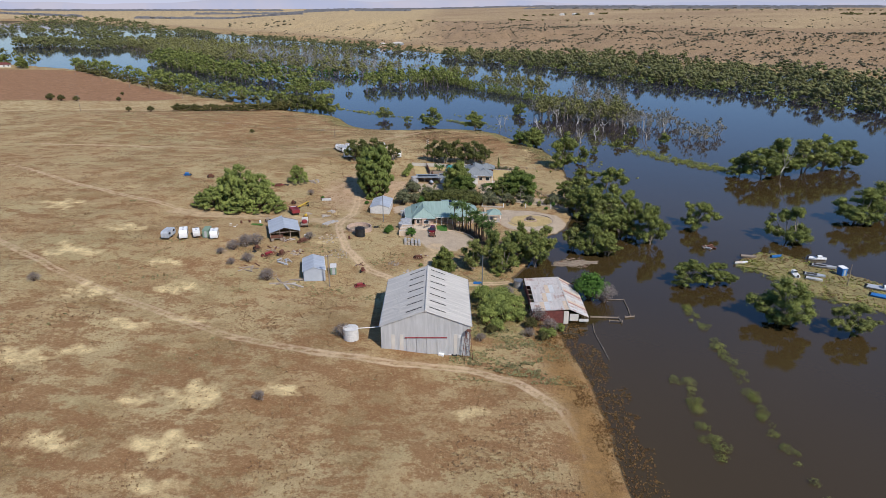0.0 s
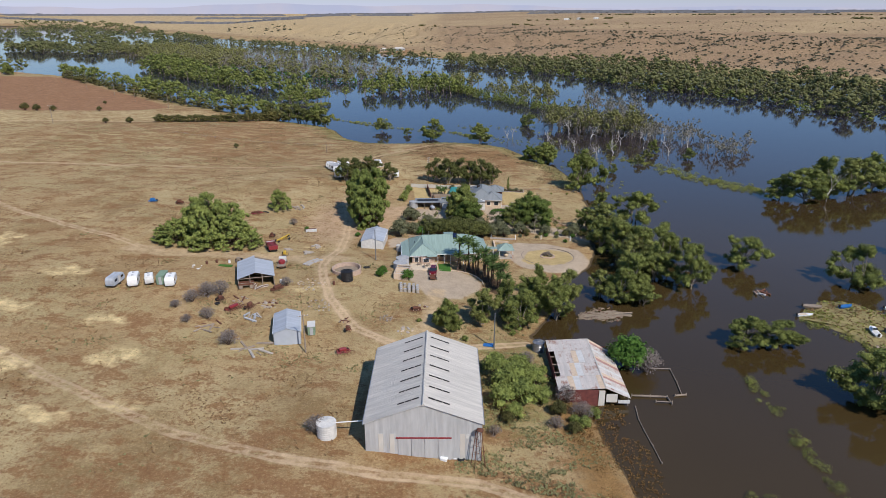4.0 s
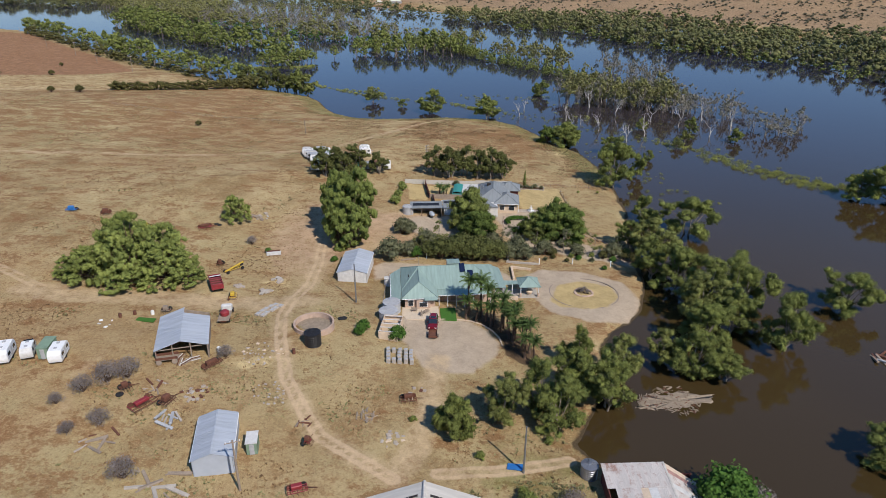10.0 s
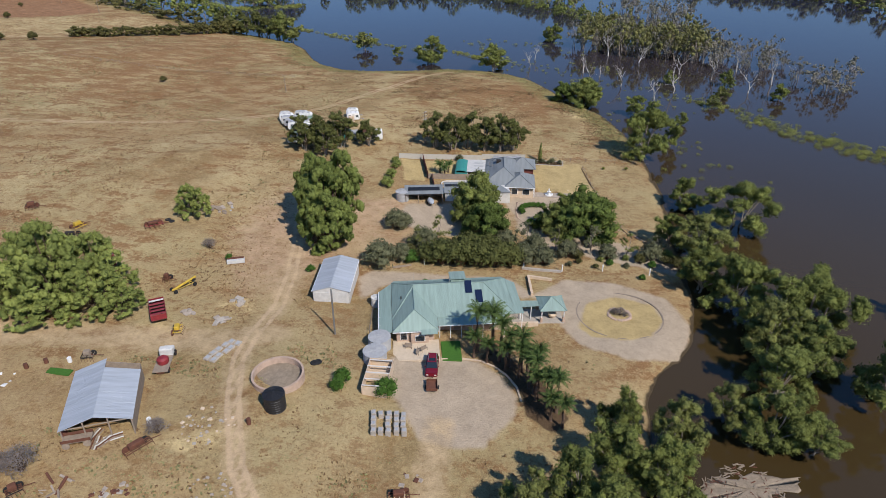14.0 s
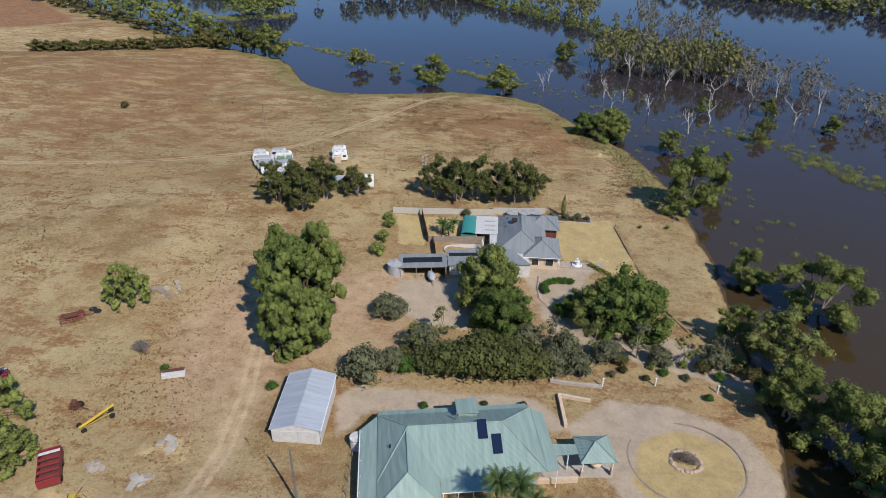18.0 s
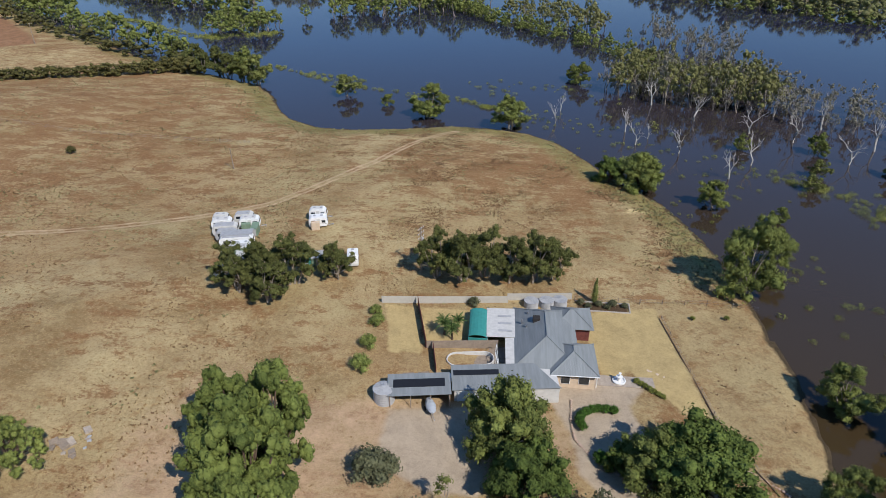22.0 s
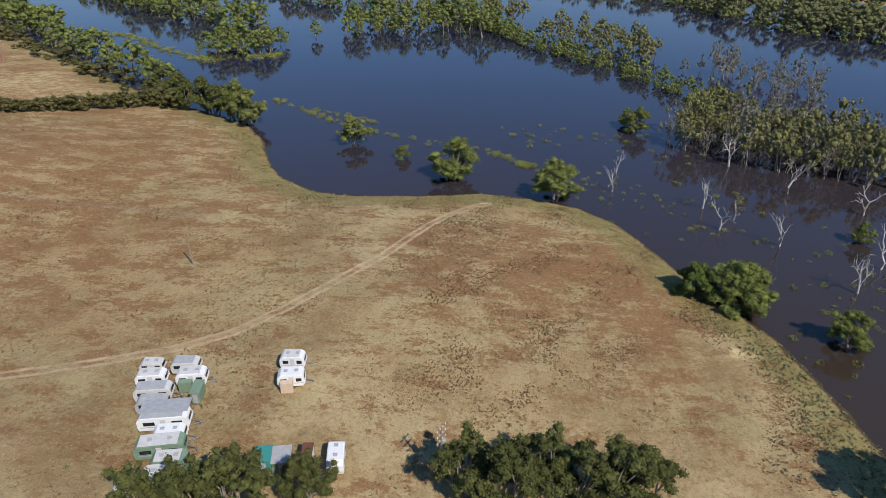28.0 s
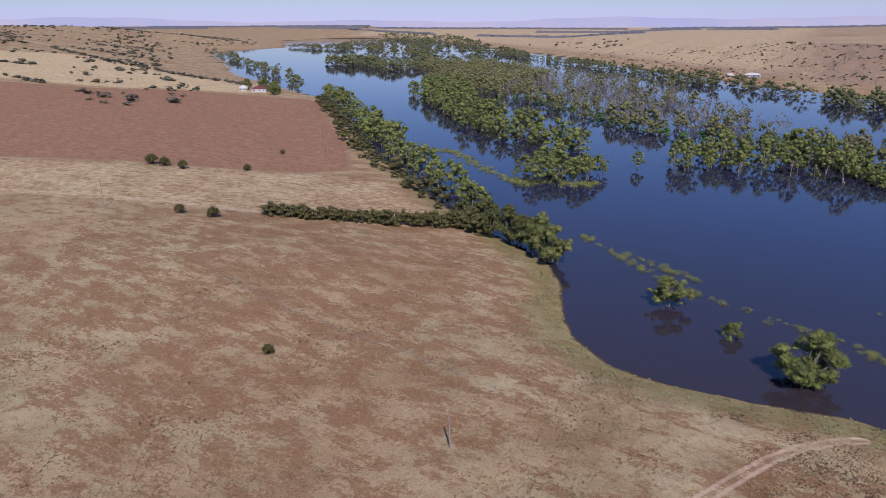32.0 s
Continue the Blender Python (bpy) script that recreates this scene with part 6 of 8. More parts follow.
# ---------------------------------------------------------------- the green-roofed house
def hip(parent, x0, x1, y0, y1, ze, zr, ra, rb, mat, name="roof"):
    """A hipped roof: ridge from ra to rb (x, y), eaves at ze."""
    A, B, C, D = (x0, y0, ze), (x1, y0, ze), (x1, y1, ze), (x0, y1, ze)
    P, Q = (*ra, zr), (*rb, zr)
    if abs(ra[0] - rb[0]) >= abs(ra[1] - rb[1]):
        faces = ([A, B, Q, P], [C, D, P, Q], [D, A, P], [B, C, Q])
    else:
        faces = ([D, A, P, Q], [B, C, Q, P], [A, B, P], [C, D, Q])
    for f in faces:
        slab(name, parent, f, 0.1, mat)
    hips = [(P, Q), (A, P)] + ([(D, P), (B, Q), (C, Q)] if abs(ra[0] - rb[0]) >= abs(ra[1] - rb[1]) else [(B, P), (C, Q), (D, Q)])
    for a, b in hips:
        rod("hip_cap", parent, (a[0], a[1], a[2] + 0.03), (b[0], b[1], b[2] + 0.03), 0.09, mat, sides=6)


def window(parent, x0, x1, y, z0, z1, face=-1):
    w = boxp("window", parent, (x0, y - 0.05, z0), (x1, y + 0.05, z1), "white")
    boxp("pane", w, (x0 + 0.08, y + face * 0.06 - 0.01, z0 + 0.08), (x1 - 0.08, y + face * 0.06 + 0.01, z1 - 0.08), "glass")


def green_house():
    h = thing("house", "stone farmhouse with a sage green iron roof and verandahs", "house")
    E = 2.75
    boxp("wall", h, (-8.2, -2.9, -1.0), (10.6, 6.6, E), "stone")
    boxp("wing_wall", h, (-8.2, -6.6, -1.0), (-2.2, -2.95, E), "stone", "pink sandstone front wall")
    hip(h, -8.8, 11.4, -3.6, 7.3, E, 5.3, (-5.0, 2.4), (6.8, 2.4), "greenroof")
    slab("verandah_roof", h, [(11.45, 7.2, E - 0.06), (11.45, -3.5, E - 0.06), (13.0, -3.0, E - 0.4), (13.0, 6.4, E - 0.4)], 0.08, "greenroof")
    for y in (-2.8, 0.2, 3.2, 6.2):
        rod("verandah_post", h, (12.8, y, -1), (12.8, y, E - 0.4), 0.07, "white")
    # front wing, its ridge running back into the main roof
    A, B, P, Q = (-8.8, -7.2, E + 0.02), (-1.5, -7.2, E + 0.02), (-5.15, -4.6, 5.12), (-5.15, 2.6, 5.12)
    slab("wing_roof", h, [A, B, P], 0.1, "greenroof")
    slab("wing_roof", h, [A, P, Q, (-8.8, 2.6, E + 0.02)], 0.1, "greenroof")
    slab("wing_roof", h, [B, (-1.5, 2.6, E + 0.02), Q, P], 0.1, "greenroof")
    for a, b in ((A, P), (B, P), (P, Q)):
        rod("hip_cap", h, (a[0], a[1], a[2] + 0.04), (b[0], b[1], b[2] + 0.04), 0.1, "greenroof", sides=6)
    # verandahs: a long one down the side, one before the front rooms, one at the back
    slab("verandah_roof", h, [(-8.85, -7.0, E - 0.06), (-8.85, 7.2, E - 0.06), (-11.0, 5.4, E - 0.5), (-11.0, -7.3, E - 0.5)], 0.08, "greenroof")
    slab("verandah_roof", h, [(-1.45, -3.55, E - 0.06), (9.6, -3.55, E - 0.06), (9.6, -5.4, E - 0.42), (-1.45, -5.4, E - 0.42)], 0.08, "greenroof")
    slab("verandah_roof", h, [(-8.8, 7.35, E - 0.06), (11.4, 7.35, E - 0.06), (10.9, 8.4, E - 0.3), (-8.4, 8.4, E - 0.3)], 0.08, "greenroof")
    slab("porch_roof", h, [(-4.3, -7.1, E + 0.2), (-1.7, -7.1, E + 0.2), (-1.7, -8.0, E - 0.05), (-4.3, -8.0, E - 0.05)], 0.08, "greenroof")
    for y in np.linspace(-7.0, 5.0, 6):
        rod("verandah_post", h, (-10.8, y, -1), (-10.8, y, E - 0.45), 0.07, "white")
    for x in np.linspace(-1.2, 9.4, 7):
        rod("verandah_post", h, (x, -5.2, -1), (x, -5.2, E - 0.4), 0.07, "white")
    rod("gutter", h, (-11.05, -7.3, E - 0.52), (-11.05, 5.4, E - 0.52), 0.07, "white")
    rod("gutter", h, (-8.8, -7.26, E - 0.06), (-1.5, -7.26, E - 0.06), 0.07, "white")
    rod("gutter", h, (-1.4, -5.46, E - 0.46), (9.6, -5.46, E - 0.46), 0.06, "white")
    boxp("dormer", h, (1.6, 5.2, E), (4.0, 7.9, E + 1.35), "greenroof")
    slab("dormer_roof", h, [(1.4, 5.0, E + 1.75), (4.2, 5.0, E + 1.75), (4.2, 8.1, E + 1.4), (1.4, 8.1, E + 1.4)], 0.08, "greenroof")
    for x0, y0 in ((3.6, 0.4), (5.2, -1.4)):  # solar panels on the front slope
        za = lambda y: E + (y + 3.6) * 0.425 + 0.16  # noqa: E731
        slab("solar_panel", h, [(x0, y0, za(y0)), (x0 + 1.15, y0, za(y0)), (x0 + 1.15, y0 + 2.3, za(y0 + 2.3)), (x0, y0 + 2.3, za(y0 + 2.3))], 0.05, "panel", "dark blue solar panel")
    rod("vent_pipe", h, (-7.2, 0.5, 3.4), (-7.2, 0.5, 4.4), 0.09, "dark")
    rod("flue", h, (1.2, 4.0, 4.4), (1.2, 4.0, 5.6), 0.1, "steel")
    rod("aerial", h, (-4.9, 3.0, 5.2), (-4.9, 3.0, 7.4), 0.03, "steel", sides=5)
    window(h, -7.6, -6.5, -6.62, 0.8, 2.2)
    window(h, -0.6, 0.8, -2.95, 0.7, 2.2)
    window(h, 3.0, 4.6, -2.95, 0.7, 2.2)
    boxp("front_door", h, (1.4, -3.0, -0.2), (2.4, -2.88, 2.1), "timber")
    boxp("bay", h, (-5.9, -7.25, -1), (-3.1, -6.55, 2.3), "stone")
    window(h, -5.3, -3.7, -7.3, 0.9, 2.0)
    stand(h, -2.3, 69.5, 6, 2.1)
    p = thing("patio", "cream paved forecourt before the farmhouse", "patio", kind="structure")
    boxp("paving", p, (-3.7, -2.6, -0.6), (3.6, 2.4, 0.06), "paving")
    stand(p, -6.5, 60.2, 4, lie(-6.5, 60.2) + 0.4)
    lawn = thing("turf", "bright green watered lawn patch by the paving", "lawn", kind="structure")
    boxp("lawn", lawn, (-1.5, -2.6, -0.6), (1.6, 2.3, 0.08), "turf")
    stand(lawn, -1.1, 60.9, 4, lie(-1.1, 60.9) + 0.2)
    for i, (x, y) in enumerate(((-7.8, 61.5), (-5.3, 60.9), (-6.2, 60.2))):
        b = thing("garden_bench", "thin metal garden seat on paving", "bench")
        boxp("seat", b, (-0.6, -0.2, 0.4), (0.6, 0.2, 0.45), "timber")
        boxp("back", b, (-0.6, 0.18, 0.45), (0.6, 0.23, 0.85), "timber")
        for sx in (-0.5, 0.5):
            for sy in (-0.16, 0.16):
                rod("leg", b, (sx, sy, 0), (sx, sy, 0.4), 0.025, "dark", sides=5)
        stand(b, x, y - 1, 40 * i, lie(-6.5, 60.2) + 0.46)


green_house()


def gazebo():
    g = thing("gazebo", "square gazebo with a green hipped roof and covered walkway", "gazebo")
    hip(g, -2.3, 2.3, -2.3, 2.3, 2.5, 3.9, (-0.05, 0), (0.05, 0), "greenroof")
    for x in (-1.9, 1.9):
        for y in (-1.9, 1.9):
            boxp("pier", g, (x - 0.2, y - 0.2, -0.6), (x + 0.2, y + 0.2, 1.0), "stone")
            rod("post", g, (x, y, 1.0), (x, y, 2.5), 0.09, "white")
    slab("walkway_roof", g, [(-8.6, -1.2, 2.6), (-2.3, -0.7, 2.6), (-2.3, 0.9, 2.6), (-8.6, 1.0, 2.7)], 0.08, "greenroof")
    for x in (-7.2, -5.4, -3.6):
        rod("post", g, (x, -0.95, -0.6), (x, -0.95, 2.55), 0.09, "white")
    boxp("floor", g, (-8.0, -2.2, -0.7), (2.0, 2.0, 0.05), "concrete")
    boxp("low_wall", g, (-8.2, -2.9, -0.7), (-2.6, -2.5, 0.7), "cream", "cream rendered garden wall")
    lathe("urn", g, [(0.3, 0), (0.7, 0.5), (0.75, 0.8), (0.5, 1.1)], "cream", at=(0.2, -0.6, 0.05))
    stand(g, 16.0, 72.0, 4, lie(15, 72) + 0.15)


gazebo()


# ---------------------------------------------------------------- the grey-roofed house and its yard
def grey_house():
    h = thing("house", "brick house with a blue-grey hipped iron roof", "house")
    E = 2.7
    boxp("wall", h, (-4.2, -7.0, -1), (4.4, 7.4, E), "cream")
    boxp("wing_wall", h, (1.0, -8.2, -1), (7.0, -1.6, E), "cream")
    boxp("wing_wall", h, (2.0, 3.2, -1), (7.4, 8.4, E), "rustred", "red brick wing wall")
    hip(h, -4.9, 5.0, -7.6, 8.0, E, 5.3, (0.0, -3.0), (0.0, 3.6), "slateroof")
    hip(h, 0.4, 7.5, -8.9, -1.0, E + 0.03, 4.7, (3.9, -5.6), (3.9, -4.2), "slateroof", "wing_roof")
    hip(h, 1.4, 8.0, 2.6, 9.0, E + 0.03, 4.5, (4.4, 5.8), (4.9, 5.8), "slateroof", "wing_roof")
    for x, y in ((-2.6, 4.8), (-2.9, 1.2), (-3.6, 2.6)):
        rod("vent", h, (x, y, 3.2), (x, y, 4.3), 0.14, "steel")
    boxp("evaporative_cooler", h, (-1.9, 1.6, 4.2), (-0.8, 2.7, 5.1), "dark", "dark roof cooler box")
    for x0, x1, y in ((2.0, 3.4, -8.25), (4.6, 6.2, -8.25)):
        window(h, x0, x1, y, 0.7, 2.1)
    window(h, 2.6, 5.0, 8.45, 0.7, 2.1, 1)
    for y in np.linspace(-7.8, -2, 4):
        rod("verandah_post", h, (7.35, y, -1), (7.35, y, E), 0.06, "white")
    rod("gutter", h, (0.4, -8.95, E), (7.5, -8.95, E), 0.06, "white")
    stand(h, 11.3, 128.4, -4, 1.35)

    g = thing("garage_wing", "long low garage with grey iron roof and white roller doors", "garage")
    boxp("wall", g, (-3.0, -2.2, -1), (12.0, 2.0, 2.3), "offwhite")
    slab("roof", g, [(-3.3, 2.4, 3.0), (9.0, 2.4, 3.0), (12.2, -2.5, 2.4), (-3.3, -2.5, 2.4)], 0.08, "slateroof")
    for x in (-2.6, 0.6, 4.2):
        boxp("roller_door", g, (x, -2.26, -0.6), (x + 2.6, -2.18, 2.0), "white")
    slab("solar_heating_mat", g, [(-3.0, 1.3, 2.93), (3.6, 1.3, 2.93), (3.6, 0.3, 2.81), (-3.0, 0.3, 2.81)], 0.02, "black", "black rubber pool heating mat")
    stand(g, 0.0, 118.4, 3, 1.75)

    c = thing("carport", "open carport with a skillion grey iron roof on thin posts", "carport")
    slab("roof", c, [(-4.6, 2.0, 2.9), (4.3, 2.0, 2.9), (4.3, -2.1, 2.4), (-4.6, -2.1, 2.4)], 0.07, "slateroof")
    slab("solar_heating_mat", c, [(-3.8, 0.9, 2.81), (3.5, 0.9, 2.81), (3.5, -0.6, 2.62), (-3.8, -0.6, 2.62)], 0.02, "black", "black rubber pool heating mat")
    for i, x in enumerate((-4.3, -1.4, 1.4, 4.0)):
        rod("post", c, (x, -1.9, -0.8), (x, -1.9, 2.4), 0.07, "timber")
    boxp("back_wall", c, (-4.4, 1.7, -0.8), (4.2, 1.85, 2.7), "timber")
    boxp("shade_wall", c, (4.0, -1.9, -0.8), (4.15, 1.7, 2.4), "timber")
    stand(c, -7.7, 116.4, 4, 2.1)

    b = thing("covered_trailer", "boat on a trailer under a grey-blue cover", "trailer")
    bm = bmesh.new()
    bmesh.ops.create_icosphere(bm, subdivisions=2, radius=1)
    for v in bm.verts:
        v.co = Vector((v.co.x * 0.75 * (1 - 0.3 * max(0, v.co.y)), v.co.y * 1.7, 0.95 + v.co.z * 0.55))
    part("cover", bm, b, "", M["zincblue"])
    for x in (-0.7, 0.7):
        rod("wheel", b, (x - 0.1, 0.2, 0.32), (x + 0.1, 0.2, 0.32), 0.32, "rubber", sides=12)
    boxp("drawbar", b, (-0.05, -2.6, 0.35), (0.05, 1.2, 0.45), "steel")
    stand(b, -6.2, 114.0, 15)

    p = thing("patio_cover", "cream flat patio roof joining house and yard", "pergola")
    slab("roof", p, [(-2.4, -0.4, 2.55), (2.2, -0.4, 2.6), (2.2, 7.6, 2.6), (-2.4, 7.6, 2.55)], 0.07, "offwhite")
    slab("roof", p, [(0.5, -7.4, 2.5), (2.8, -7.4, 2.52), (2.8, -0.45, 2.52), (0.5, -0.45, 2.5)], 0.07, "offwhite")
    for y in (1.0, 3.0, 5.0):
        slab("skylight", p, [(-0.6, y, 2.64), (1.6, y, 2.65), (1.6, y + 0.5, 2.65), (-0.6, y + 0.5, 2.64)], 0.02, "greyroof")
    for x in (-2.2, 2.0):
        for y in (0, 7.2):
            rod("post", p, (x, y, -0.8), (x, y, 2.5), 0.06, "white")
    stand(p, 4.6, 128.8, -3, 1.6)

    t = thing("shade_tunnel", "teal shade-cloth shelter with a curved roof", "shelter")
    n = 8
    for i in range(n):
        a, d = math.pi * i / n, math.pi * (i + 1) / n
        slab("roof_panel", t, [(-1.5 * math.cos(a), -3.8, 1.6 + 0.55 * math.sin(a)), (-1.5 * math.cos(d), -3.8, 1.6 + 0.55 * math.sin(d)), (-1.5 * math.cos(d), 3.8, 1.6 + 0.55 * math.sin(d)), (-1.5 * math.cos(a), 3.8, 1.6 + 0.55 * math.sin(a))], 0.04, "teal")
    boxp("end_wall", t, (-1.45, -3.82, -0.6), (1.45, -3.76, 1.6), "teal")
    for x in (-1.45, 1.45):
        boxp("side_wall", t, (x - 0.03, -3.8, -0.6), (x + 0.03, 3.8, 1.6), "teal")
    stand(t, 1.0, 132.2, -4)

    w = thing("swimming_pool", "oval above-ground pool frame with a pale sandy bed", "pool")
    bm = bmesh.new()
    rings = []
    for r, z in ((1.0, -0.3), (1.0, 0.9), (0.93, 0.95), (0.9, 0.9), (0.88, 0.12), (0.2, 0.1)):
        rings.append([bm.verts.new(((2.0 if math.cos(a) > 0 else -2.0) * (abs(math.cos(a)) > 0.01) + 1.7 * r * math.cos(a), 1.7 * r * math.sin(a), z)) for a in (2 * math.pi * (s + 0.5) / 32 for s in range(32))])
    for a, d in zip(rings, rings[1:]):
        for s in range(32):
            bm.faces.new((a[s], a[(s + 1) % 32], d[(s + 1) % 32], d[s]))
    part("wall", bm, w, "", M["offwhite"])
    boxp("bed", w, (-2.6, -1.35, 0.0), (2.6, 1.35, 0.16), "sand")
    stand(w, -0.4, 124.9, 4, 1.75)
    d = thing("pool_deck", "brown timber deck round a pool", "deck", kind="structure")
    for i in range(18):
        boxp("plank", d, (-5.6, -2.6 + i * 0.32, 0.55), (5.6, -2.31 + i * 0.32, 0.62), "timber")
    boxp("base", d, (-5.5, -2.5, -0.6), (5.5, 3.0, 0.54), "timber")
    stand(d, 0.2, 125.2, 4, 1.35)
    for i in range(3):
        a = thing("pergola_arch", "white curved pergola arch over the deck", "arch")
        pts = [(-1.3 + 2.6 * u / 6, 0, 1.6 + 1.0 * math.sin(math.pi * u / 6)) for u in range(7)]
        part("arch", mesh_from("arch", *tube(pts, [0.05] * 7, 5), M["white"]), a)
        rod("leg", a, (-1.3, 0, -0.2), (-1.3, 0, 1.6), 0.05, "white", sides=5)
        rod("leg", a, (1.3, 0, -0.2), (1.3, 0, 1.6), 0.05, "white", sides=5)
        stand(a, 3.6, 122.6 + i * 1.7, 80, 1.8)
    for x, y, m in ((-9.6, 120.2, "timber"), (-7.4, 120.6, "timber"), (-3.2, 120.6, "white"), (-5.4, 120.4, "offwhite")):
        k = thing("garden_box", "low garden box against the carport", "planter")
        boxp("box", k, (-0.8, -0.5, 0), (0.8, 0.5, 0.6), m)
        boxp("rim", k, (-0.85, -0.55, 0.58), (0.85, 0.55, 0.66), m)
        stand(k, x, y, 4)


grey_house()


def panel_fence(name, a, b, h, mat, label, step=2.4, dark=False):
    f = thing(name, label, "fence")
    a, b = Vector(a), Vector(b)
    n = max(1, round((b - a).length / step))
    f.matrix_basis = Matrix.Translation((a.x, a.y, 0))
    for i in range(n + 1):
        p = a.lerp(b, i / n)
        z = lie(p.x, p.y)
        rod("post", f, (p.x - a.x, p.y - a.y, z - 0.4), (p.x - a.x, p.y - a.y, z + h + 0.05), 0.05, "timber" if dark else mat, sides=6)
        if i < n:
            q = a.lerp(b, (i + 1) / n)
            s = (b - a).normalized().orthogonal() * 0.03
            z2 = lie(q.x, q.y)
            v = [(p.x - a.x + g * s.x, p.y - a.y + g * s.y, zz) for g in (-1, 1) for zz in (z - 0.3, z + h)] + [(q.x - a.x + g * s.x, q.y - a.y + g * s.y, zz) for g in (-1, 1) for zz in (z2 - 0.3, z2 + h)]
            part("panel", mesh_from("panel", v, [(0, 1, 5, 4), (2, 6, 7, 3), (1, 3, 7, 5), (0, 4, 6, 2), (0, 2, 3, 1), (4, 5, 7, 6)], M[mat]), f)
    return f


panel_fence("sheet_fence", (-15.3, 138.6), (6.5, 141.0), 1.35, "fence", "cream sheet-steel fence behind the grey-roofed house")
panel_fence("sheet_fence", (6.5, 141.8), (18.0, 143.0), 1.35, "fence", "cream sheet-steel fence behind the grey-roofed house")
panel_fence("timber_fence", (-9.1, 138.6), (-7.3, 127.2), 1.8, "rustred", "dark red-brown paling fence across the yard")
panel_fence("timber_fence", (-7.2, 127.2), (4.0, 128.4), 1.5, "timber", "weathered timber pool fence")
panel_fence("timber_fence", (-6.2, 127.0), (-5.6, 121.4), 1.7, "rustred", "dark red-brown paling fence across the yard")


def wire_fence(pts, label, h=1.15, step=4.0, mat="timber"):
    f = thing("wire_fence", label, "fence")
    for a, b in zip(pts, pts[1:]):
        a, b = Vector(a), Vector(b)
        n = max(1, round((b - a).length / step))
        for i in range(n):
            p, q = a.lerp(b, i / n), a.lerp(b, (i + 1) / n)
            zp, zq = lie(p.x, p.y), lie(q.x, q.y)
            rod("post", f, (p.x, p.y, zp - 0.4), (p.x, p.y, zp + h), 0.06, mat, sides=5)
            for u in (0.45, 0.75, 0.98):
                rod("wire", f, (p.x, p.y, zp + h * u), (q.x, q.y, zq + h * u), 0.012, "steel", sides=3)
    return f


wire_fence([(18.5, 142.6), (30, 142.2), (42, 142.6), (51, 142.0)], "post and wire fence behind the dry lawn")
strip("garden_edging", [(32.3, 137.8), (33.2, 124), (34, 110.4), (37, 101)], 0.14, 0.18, "brownbark", "low dark log edging across the dry lawn", "kerb")
wire_fence([(32.6, 137.8), (33.2, 124), (34, 110.4), (37, 101)], "low wire fence across the dry lawn", 0.9)
wire_fence([(-60, 218), (-86, 221), (-112, 222), (-150, 228)], "old post and wire paddock fence", 1.1, 8)
wire_fence([(-14.6, 73), (-14.4, 65), (-13.8, 60)], "wire garden fence beside the farmhouse", 1.1, 2)
strip("kerb", [(5.6, 57.6), (7.4, 55.6), (8.7, 53), (9.1, 50)], 0.25, 0.16, "cream", "cream concrete kerb round the gravel forecourt", "kerb")
strip("kerb", [(-2.6, 58.6), (0.6, 59.1), (3.4, 58.8), (5.6, 57.6)], 0.25, 0.16, "cream", "cream concrete kerb round the gravel forecourt", "kerb")
ring_pts = [(28.2 + 7.4 * math.cos(a), 72.8 + 7.0 * math.sin(a)) for a in np.linspace(0, 2 * math.pi, 33)]
strip("kerb", ring_pts, 0.22, 0.12, "timber", "low edging round the turning circle lawn", "kerb")


def stone_row(pts, gap, size, mat, label, seed, name="stone_edging"):
    """A border of separate rough stones."""
    r = random.Random(seed)
    f = thing(name, label, "edging")
    shapes = []
    for k in range(4):
        bm = bmesh.new()
        bmesh.ops.create_icosphere(bm, subdivisions=1, radius=1)
        for v in bm.verts:
            v.co *= r.uniform(0.75, 1.2)
            v.co.z *= 0.7
        me = bpy.data.meshes.new("stone")
        bm.to_mesh(me)
        bm.free()
        me.materials.append(M[mat])
        shapes.append(me)
    for a, b in zip(pts, pts[1:]):
        a, b = Vector(a), Vector(b)
        n = max(1, int((b - a).length / gap))
        for i in range(n):
            p = a.lerp(b, (i + r.uniform(-0.2, 0.2)) / n)
            ob = part("stone", r.choice(shapes), f)
            s = size * r.uniform(0.7, 1.3)
            ob.matrix_basis = Matrix.LocRotScale((p.x, p.y, lie(p.x, p.y) + s * 0.25), Euler((0, 0, r.uniform(0, 6))), (s * 1.2, s, s))
    return f


stone_row([(14.0, 117.2), (13.3, 113), (13.4, 109.7), (15.2, 106.5), (20.8, 101.2), (27.7, 99), (31.1, 98.6), (33, 101)], 0.42, 0.19, "stone", "pale pink stones edging the curved drive", 3)
stone_row([(34.1, 105.6), (37.8, 101.8), (39.5, 99)], 0.42, 0.19, "stone", "pale pink stones edging the lawn", 4)
stone_row([(25.7, 118.2), (28.8, 122.7), (26.4, 124.5)], 0.5, 0.24, "cream", "pale stones round the flower bed", 5)
stone_row([(26.3 + 0 * a + 1.9 * (1 + math.cos(a)) - 0.0, 72.9 + 1.8 * math.sin(a)) for a in np.linspace(0, 6.28, 25)], 0.45, 0.32, "stone", "ring of pale rocks round a garden bed", 6)
strip("low_wall", [(12.5, 87.9), (16, 87.3), (20, 86.9)], 0.5, 0.35, "concrete", "low pale concrete wall along the lane", "wall")
for x, y, s in ((28.2, 72.8, 0.55), (27.4, 73.2, 0.4), (29.0, 72.4, 0.35)):
    put(BUSH["thorn"], x, y, s)
